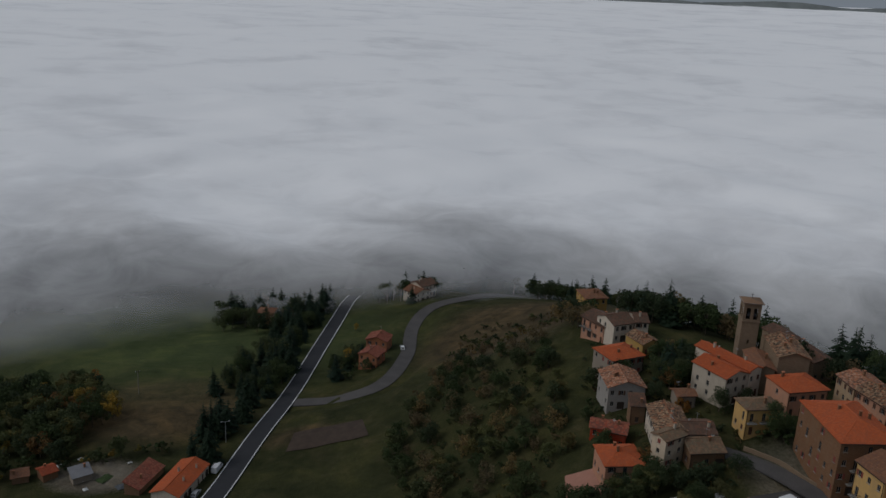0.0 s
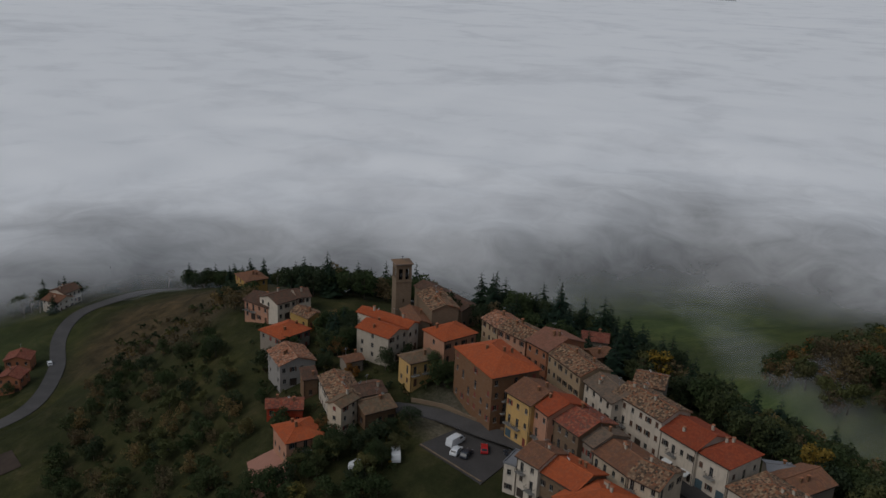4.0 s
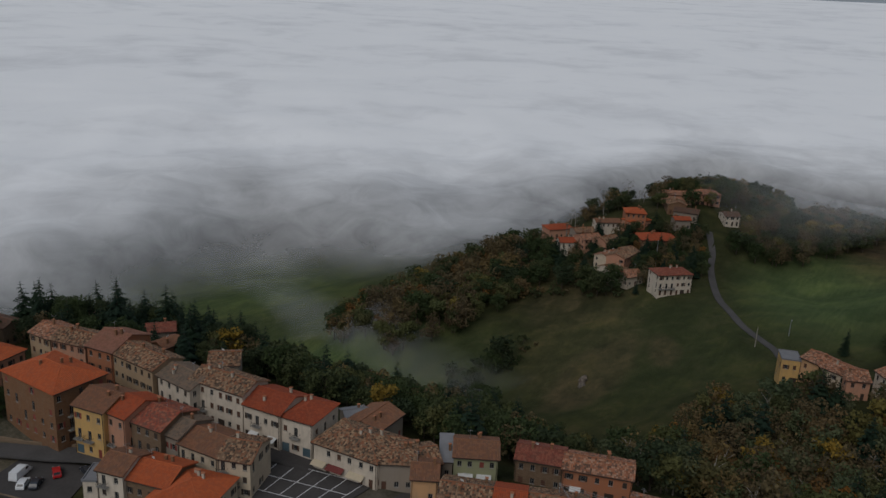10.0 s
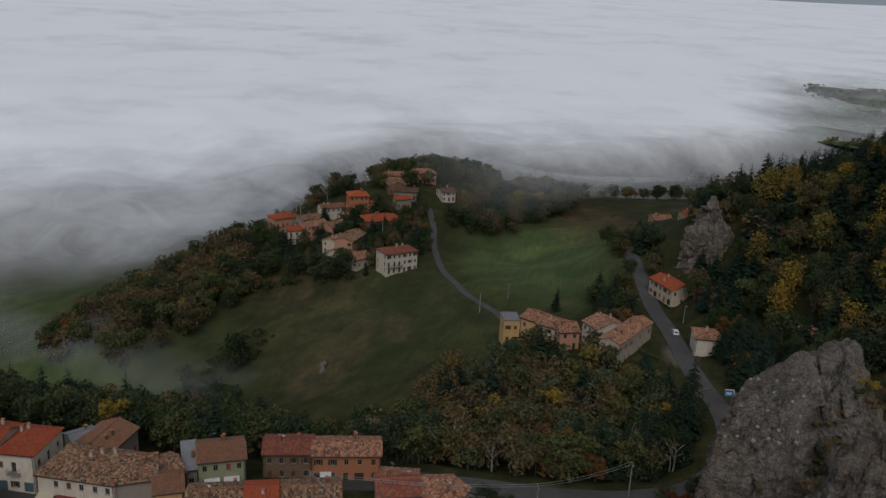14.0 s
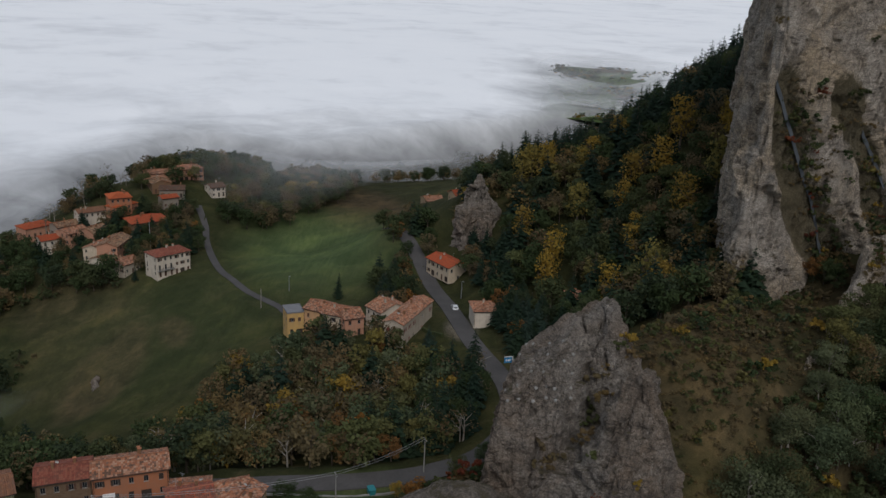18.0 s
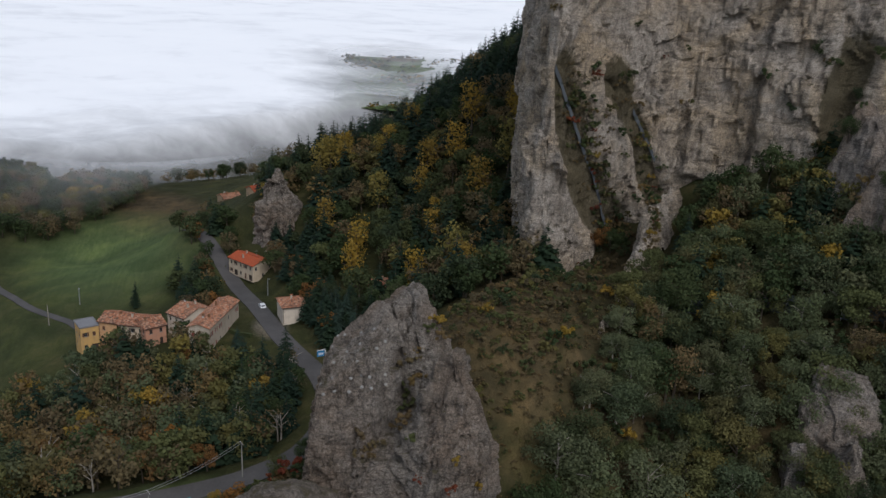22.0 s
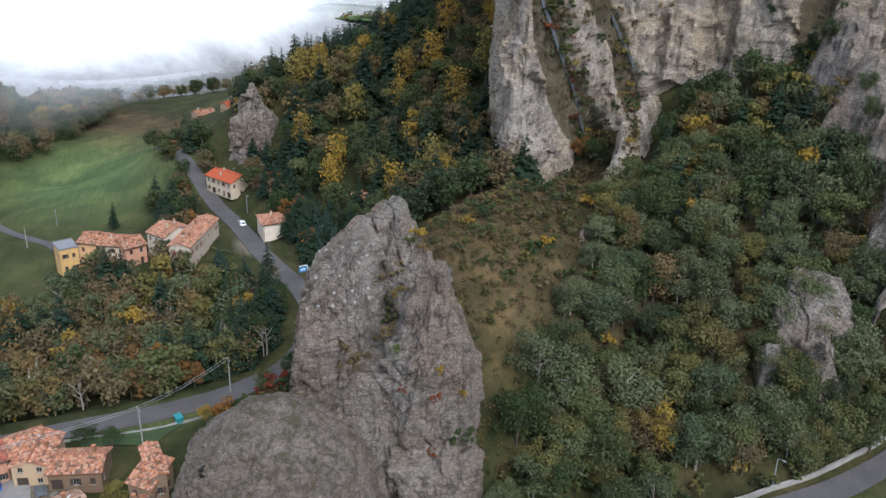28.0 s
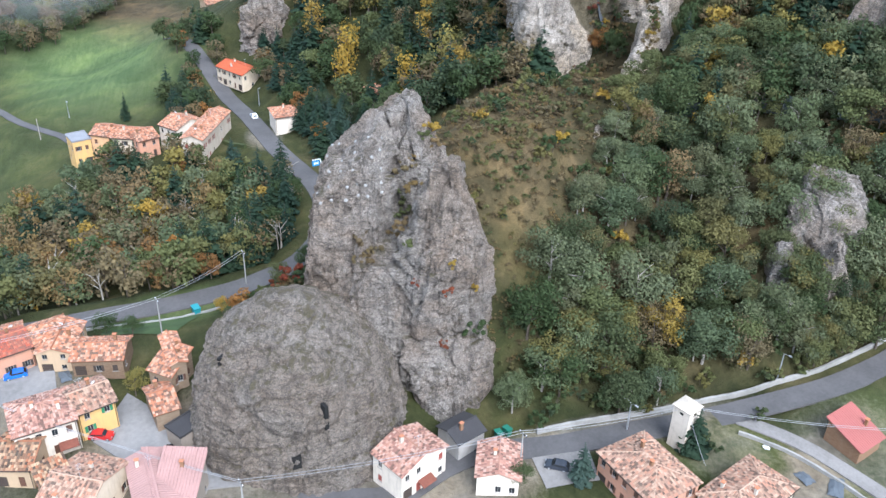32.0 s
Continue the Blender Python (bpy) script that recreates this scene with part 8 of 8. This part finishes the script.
plot("ground_vegetable_plot", [(-41, 249), (-14, 250), (-17, 264), (-40, 262)], "soil", 0.25, "bare brown soil of a vegetable plot")
plot("pavement_terrace", [(36, 166), (44, 166), (45, 180), (38, 182)], "terracotta_paving", 0.5, "terracotta paved terrace beside the pink house")
plot("pavement_gravel_yard", [(92, -45), (99, -45), (98, -55), (91, -54)], "gravel", 0.25, "pale gravel yard behind the houses")
plot("pavement_forecourt", [(132, 45), (144, 47), (146, 36), (133, 34)], "paving", 0.2, "dusty grey yard between old houses")
plot("ground_lawn", [(150, 28), (156, 28), (155, 8), (146, 14)], "lawn", 0.2, "small green lawn beside the road")
pz = SQUARES["piazza"][1] + 0.012


def parking_line(ax, ay, bx, by):
    v, f = ribbon(np.array([(ax, ay, pz), ((ax + bx) / 2, (ay + by) / 2, pz), (bx, by, pz)]), 0.08, 0.0, 0.008)
    return mesh_of("parking_line", v, f, "white_paint")


piazza = [o for o in scene.objects if o.name == "pavement_piazza"][0]
A, B, C, D = (np.array(k) for k in ((106.5, 116), (118, 118), (123, 98), (111.5, 98.5)))
for k in range(6):
    t = k / 5
    p, q = A + (D - A) * t, B + (C - B) * t
    part("parking_line", parking_line(*p, *q), piazza)
for t in (0.02, 0.5, 0.98):
    p, q = A + (B - A) * t, D + (C - D) * t
    part("parking_line", parking_line(*p, *q), piazza)


def caravan(x, y, rot, label):
    ob = empty("caravan", pose(x, y, height_at(x, y), 0, 0, rot), label, "caravan")
    prof = [(-2.2, 0.5), (-2.3, 1.2), (-2.0, 2.3), (1.9, 2.4), (2.3, 1.5), (2.2, 0.5)]
    n = len(prof)
    v = [(a, s * 1.05, h) for s in (-1, 1) for a, h in prof]
    f = [tuple(range(n))[::-1], tuple(range(n, 2 * n))] + [(i, n + i, n + (i + 1) % n, (i + 1) % n)[::-1] for i in range(n)]
    part("body", cached("caravan", lambda: mesh_of("caravan_body", v, f, "car_white")), ob)
    part("window", cached("caravan_window", lambda: mesh_of("window", *boxes((-0.8, 0.6, -1.08, -1.04, 1.3, 1.9)), "glass")), ob)
    for s in (-1, 1):
        part("wheel", MESHES["wheel"], ob, pose(0, s * 0.95, 0.32))


def sheet(x, y, rot, w, d, mat, label, name="tarpaulin", lift=0.4):
    """A crumpled sheet thrown over a heap."""
    rng = np.random.RandomState(int(abs(x * 7 + y * 3)))
    v, n = [], 7
    for j in range(n):
        for i in range(n):
            a, b = i / (n - 1) - 0.5, j / (n - 1) - 0.5
            v.append((a * w + rng.uniform(-0.1, 0.1), b * d + rng.uniform(-0.1, 0.1), lift * (1 - 3.6 * max(a * a, b * b)) + rng.uniform(-0.08, 0.12)))
    k = len(v)
    v += [(a, b, c - 0.05) for a, b, c in v]
    f = grid_faces(n, n)
    f += [tuple(k + i for i in reversed(q)) for q in f]
    ob = new(name, mesh_of(name, v, f, mat))
    ob.matrix_basis = pose(x, y, height_at(x, y) + 0.1, 0, 0, rot)
    return tagged(ob, label, "clutter")


for x, y, rot, w, d, mat in ((-112, 243, 20, 3.2, 2.0, "canvas"), (-107, 246, 70, 1.6, 1.2, "canvas"), (-102, 233, 10, 2.2, 1.4, "canvas"), (-99, 229, 40, 1.5, 1.5, "canvas"), (-90, 243, 30, 1.4, 0.9, "canvas"), (-88, 231, 40, 4.5, 3.0, "net"), (-104, 239, 5, 1.2, 0.8, "rust"), (-95, 235, 60, 5.5, 3.5, "lawn")):
    sheet(x, y, rot, w, d, mat, "crumpled sheet over garden clutter beside the sheds")
for x, y, rot, w, d, mat in ((137.5, 33, 15, 3.4, 2.0, "net"), (118, 9, 30, 1.6, 0.8, "hollow"), (115.5, 14, 10, 2.4, 1.4, "hollow"), (91, -85, 40, 1.2, 0.7, "canvas"), (84, -88, 10, 3.0, 2.2, "net"), (81, -92, 140, 5.0, 2.4, "net"), (88, -78, 100, 2.4, 2.0, "awning")):
    sheet(x, y, rot, w, d, mat, "sheet lying in the yard between houses")
caravan(59, 161, 20, "small white caravan among garden trees")
caravan(67.5, 159.5, 70, "white box trailer in the garden")

# ---- on the rocks: plates, painted niche shade, shrubs and nets ----
from mathutils.bvhtree import BVHTree


def tree_of(*obs):
    v, f = [], []
    for ob in obs:
        o = len(v)
        v += [tuple(k.co) for k in ob.data.vertices]
        f += [tuple(i + o for i in p.vertices) for p in ob.data.polygons]
    return BVHTree.FromPolygons(v, f)


ROCK = tree_of(pinnacle, *[o for o in pinnacle.children if o.type == "MESH"])
BOULDER = tree_of(boulder)
CLIFF = tree_of(cliff, *[o for o in scene.objects if o.name in ("rock_spur", "rock_slab", "rock_outcrop")])
STAND = Vector((0, 0, EYE))


def on_face(tree, az, el):
    d = Vector((math.sin(radians(az)) * math.cos(radians(el)), math.cos(radians(az)) * math.cos(radians(el)), math.sin(radians(el))))
    return tree.ray_cast(STAND, d)[:2]


plate_rng = np.random.RandomState(8)
for row in range(5):
    for col in range(6):
        p, nrm = on_face(ROCK, 96.45 + col * 0.92 + plate_rng.uniform(-0.25, 0.25), -23.3 - row * 0.95 + plate_rng.uniform(-0.25, 0.25) + 0.12 * col)
        if p is None or plate_rng.rand() < 0.12:
            continue
        m = Matrix.Translation(p) @ nrm.to_track_quat("Z", "Y").to_matrix().to_4x4()
        part("anchor_plate", cached("plate", lambda: mesh_of("anchor_plate", *tube([(0, 0, -0.25), (0, 0, 0.08), (0, 0, 0.2)], [0.34, 0.32, 0.1], 8), "concrete")), pinnacle, m)
# no hole is cut: a near-black block paints each niche's shade
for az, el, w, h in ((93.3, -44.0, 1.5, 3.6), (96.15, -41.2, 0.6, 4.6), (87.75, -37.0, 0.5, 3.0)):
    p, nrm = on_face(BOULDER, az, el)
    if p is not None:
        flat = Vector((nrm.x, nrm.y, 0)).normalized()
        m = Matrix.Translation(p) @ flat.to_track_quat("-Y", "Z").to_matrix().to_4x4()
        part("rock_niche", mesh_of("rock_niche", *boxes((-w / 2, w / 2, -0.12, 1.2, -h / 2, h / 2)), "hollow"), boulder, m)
for tree, az, el, kind, k in ((ROCK, 106.25, -33.2, "red_shrub", 0.9), (ROCK, 103.85, -32.6, "red_shrub", 0.7), (ROCK, 106.05, -36.8, "red_shrub", 0.8), (ROCK, 106.85, -31.4, "yellow_shrub", 0.7), (ROCK, 102.45, -26.5, "shrub", 0.8), (ROCK, 102.25, -28.0, "shrub", 0.9), (ROCK, 101.85, -29.4, "brown_shrub", 1.0), (ROCK, 103.45, -24.2, "brown_shrub", 0.9), (ROCK, 104.15, -22.8, "shrub", 0.8), (BOULDER, 89.55, -33.2, "dark_shrub", 0.45), (ROCK, 102.85, -25.2, "brown_shrub", 1.3), (ROCK, 103.65, -26.4, "brown_shrub", 1.4), (ROCK, 103.15, -27.6, "shrub", 1.2), (ROCK, 102.65, -29.0, "brown_shrub", 1.3), (ROCK, 103.35, -30.2, "shrub", 1.0), (ROCK, 99.45, -29.8, "brown_shrub", 1.3), (ROCK, 100.45, -30.4, "brown_shrub", 1.2), (ROCK, 99.85, -31.2, "brown_shrub", 1.0), (ROCK, 104.65, -22.6, "yellow_shrub", 1.2), (ROCK, 105.15, -23.4, "brown_shrub", 1.3), (ROCK, 108.15, -33.0, "yellow_shrub", 1.1), (ROCK, 108.85, -36.0, "dark_shrub", 1.2), (ROCK, 95.65, -27.5, "dark_shrub", 0.9), (ROCK, 94.85, -30.5, "red_shrub", 0.9), (ROCK, 100.05, -30.6, "brown_shrub", 1.0), (ROCK, 99.05, -31.0, "brown_shrub", 0.8)):
    p, nrm = on_face(tree, az, el)
    if p is not None:
        plant(kind, p.x, p.y, k, p.z - 0.2)
for k in range(250):
    az, el = plate_rng.uniform(111.5, 137), plate_rng.uniform(-20, -1)
    p, nrm = on_face(CLIFF, az, el)
    if p is None or nrm.z < -0.1:
        continue
    gully = 112.3 < az < 118.6 and abs(az - np.interp(el, (-18, -13, -7.5, -4), (117.4, 115.6, 113.8, 112.6))) < 1.2
    if not gully and plate_rng.rand() < (0.8 if az < 127.5 else 0.45):
        continue
    if az > 127.5 and plate_rng.rand() < 0.3:
        plant(("green", "yellow", "conifer")[plate_rng.choice(3, p=[0.6, 0.2, 0.2])], p.x, p.y, plate_rng.uniform(0.4, 0.75), p.z - 0.4, "trees on the cliff ledges")
        continue
    kind = ["brown_shrub", "red_shrub", "shrub", "dark_shrub", "yellow_shrub"][plate_rng.choice(5, p=[0.38, 0.06, 0.28, 0.24, 0.04])]
    plant(kind, p.x, p.y, plate_rng.uniform(0.7, 1.5), p.z - 0.4, "shrubs on the cliff")


scrub = []
for k in range(190):
    el = plate_rng.uniform(-18, -4.5)
    az = np.interp(el, (-18, -13, -7.5, -4), (117.2, 115.6, 113.8, 112.6)) + plate_rng.normal() * 0.75 if k % 3 else np.interp(el, (-15, -11, -6), (119.3, 118.5, 116.6)) + plate_rng.normal() * 0.4
    p, nrm = on_face(CLIFF, az, el)
    if p is not None:
        scrub.append((["brown_shrub", "red_shrub", "shrub", "dark_shrub", "yellow_shrub"][plate_rng.choice(5, p=[0.44, 0.05, 0.26, 0.21, 0.04])], p.x, p.y, plate_rng.uniform(0.5, 1.5), p.z - 0.5))
join_wood("gully_scrub", scrub, "brown and crimson scrub in the cliff gullies")


def rock_net(az0, el0, az1, el1, w):
    pts = []
    for k in range(9):
        t = k / 8
        p, nrm = on_face(CLIFF, az0 + (az1 - az0) * t, el0 + (el1 - el0) * t)
        if p is not None:
            pts.append(p + nrm * 0.5)
    if len(pts) > 3:
        v, f = [], []
        for i, p in enumerate(pts):
            v += [(p.x, p.y, p.z), (p.x, p.y, p.z + w), (p.x + 0.15, p.y + 0.05, p.z)]
            if i:
                o = i * 3
                f += [(o - 3, o, o + 1, o - 2), (o - 2, o + 1, o + 2, o - 1), (o - 1, o + 2, o, o - 3)]
        tagged(new("rockfall_net", mesh_of("rockfall_net", v, f, "net")), "grey steel rockfall net strung across the gully", "net")


rock_net(111.65, -5.0, 115.05, -12.4, 2.0)
rock_net(115.05, -12.4, 116.75, -17.4, 2.0)
rock_net(116.95, -7.4, 118.85, -10.4, 1.6)


def net_fence(pts, label):
    """Steel posts with a dark net hung between them."""
    base = pts[0]
    ob = empty("net_fence", pose(base[0], base[1], height_at(*base)), label, "fence")
    z0 = height_at(*base)
    tops = []
    for x, y in pts:
        z = height_at(x, y) - z0
        p = Vector((x - base[0], y - base[1], z))
        q = p + Vector((-1.0, 0.6, 5.0))
        tops.append((p, q))
        part("post", mesh_of("post", *tube([p - Vector((0, 0, 0.6)), (p + q) / 2, q], [0.1, 0.1, 0.1], 6), "steel"), ob)
    for (a, b), (c, d) in zip(tops, tops[1:]):
        v, n = [], 8
        for lay in (0.0, 0.06):
            for i in range(n + 1):
                t = i / n
                sag = 0.9 * math.sin(math.pi * t)
                v += [tuple(a.lerp(c, t) + Vector((lay, 0, 0.2))), tuple(b.lerp(d, t) - Vector((-lay, 0, sag)))]
        k = 2 * (n + 1)
        f = [(2 * i, 2 * i + 2, 2 * i + 3, 2 * i + 1) for i in range(n)]
        f += [tuple(k + q for q in reversed(g)) for g in f]
        part("net_panel", mesh_of("net_panel", v, f, "net_dark"), ob)


net_fence([(163, -106), (157, -113), (151, -119), (146, -124)], "rockfall fence with a dark net above the bushes")
net_fence([(166, -97), (163, -103), (159, -108)], "rockfall fence with a sagging dark net")
net_fence([(142, -126), (134, -134), (126, -141)], "dark rockfall net on posts below the slab")
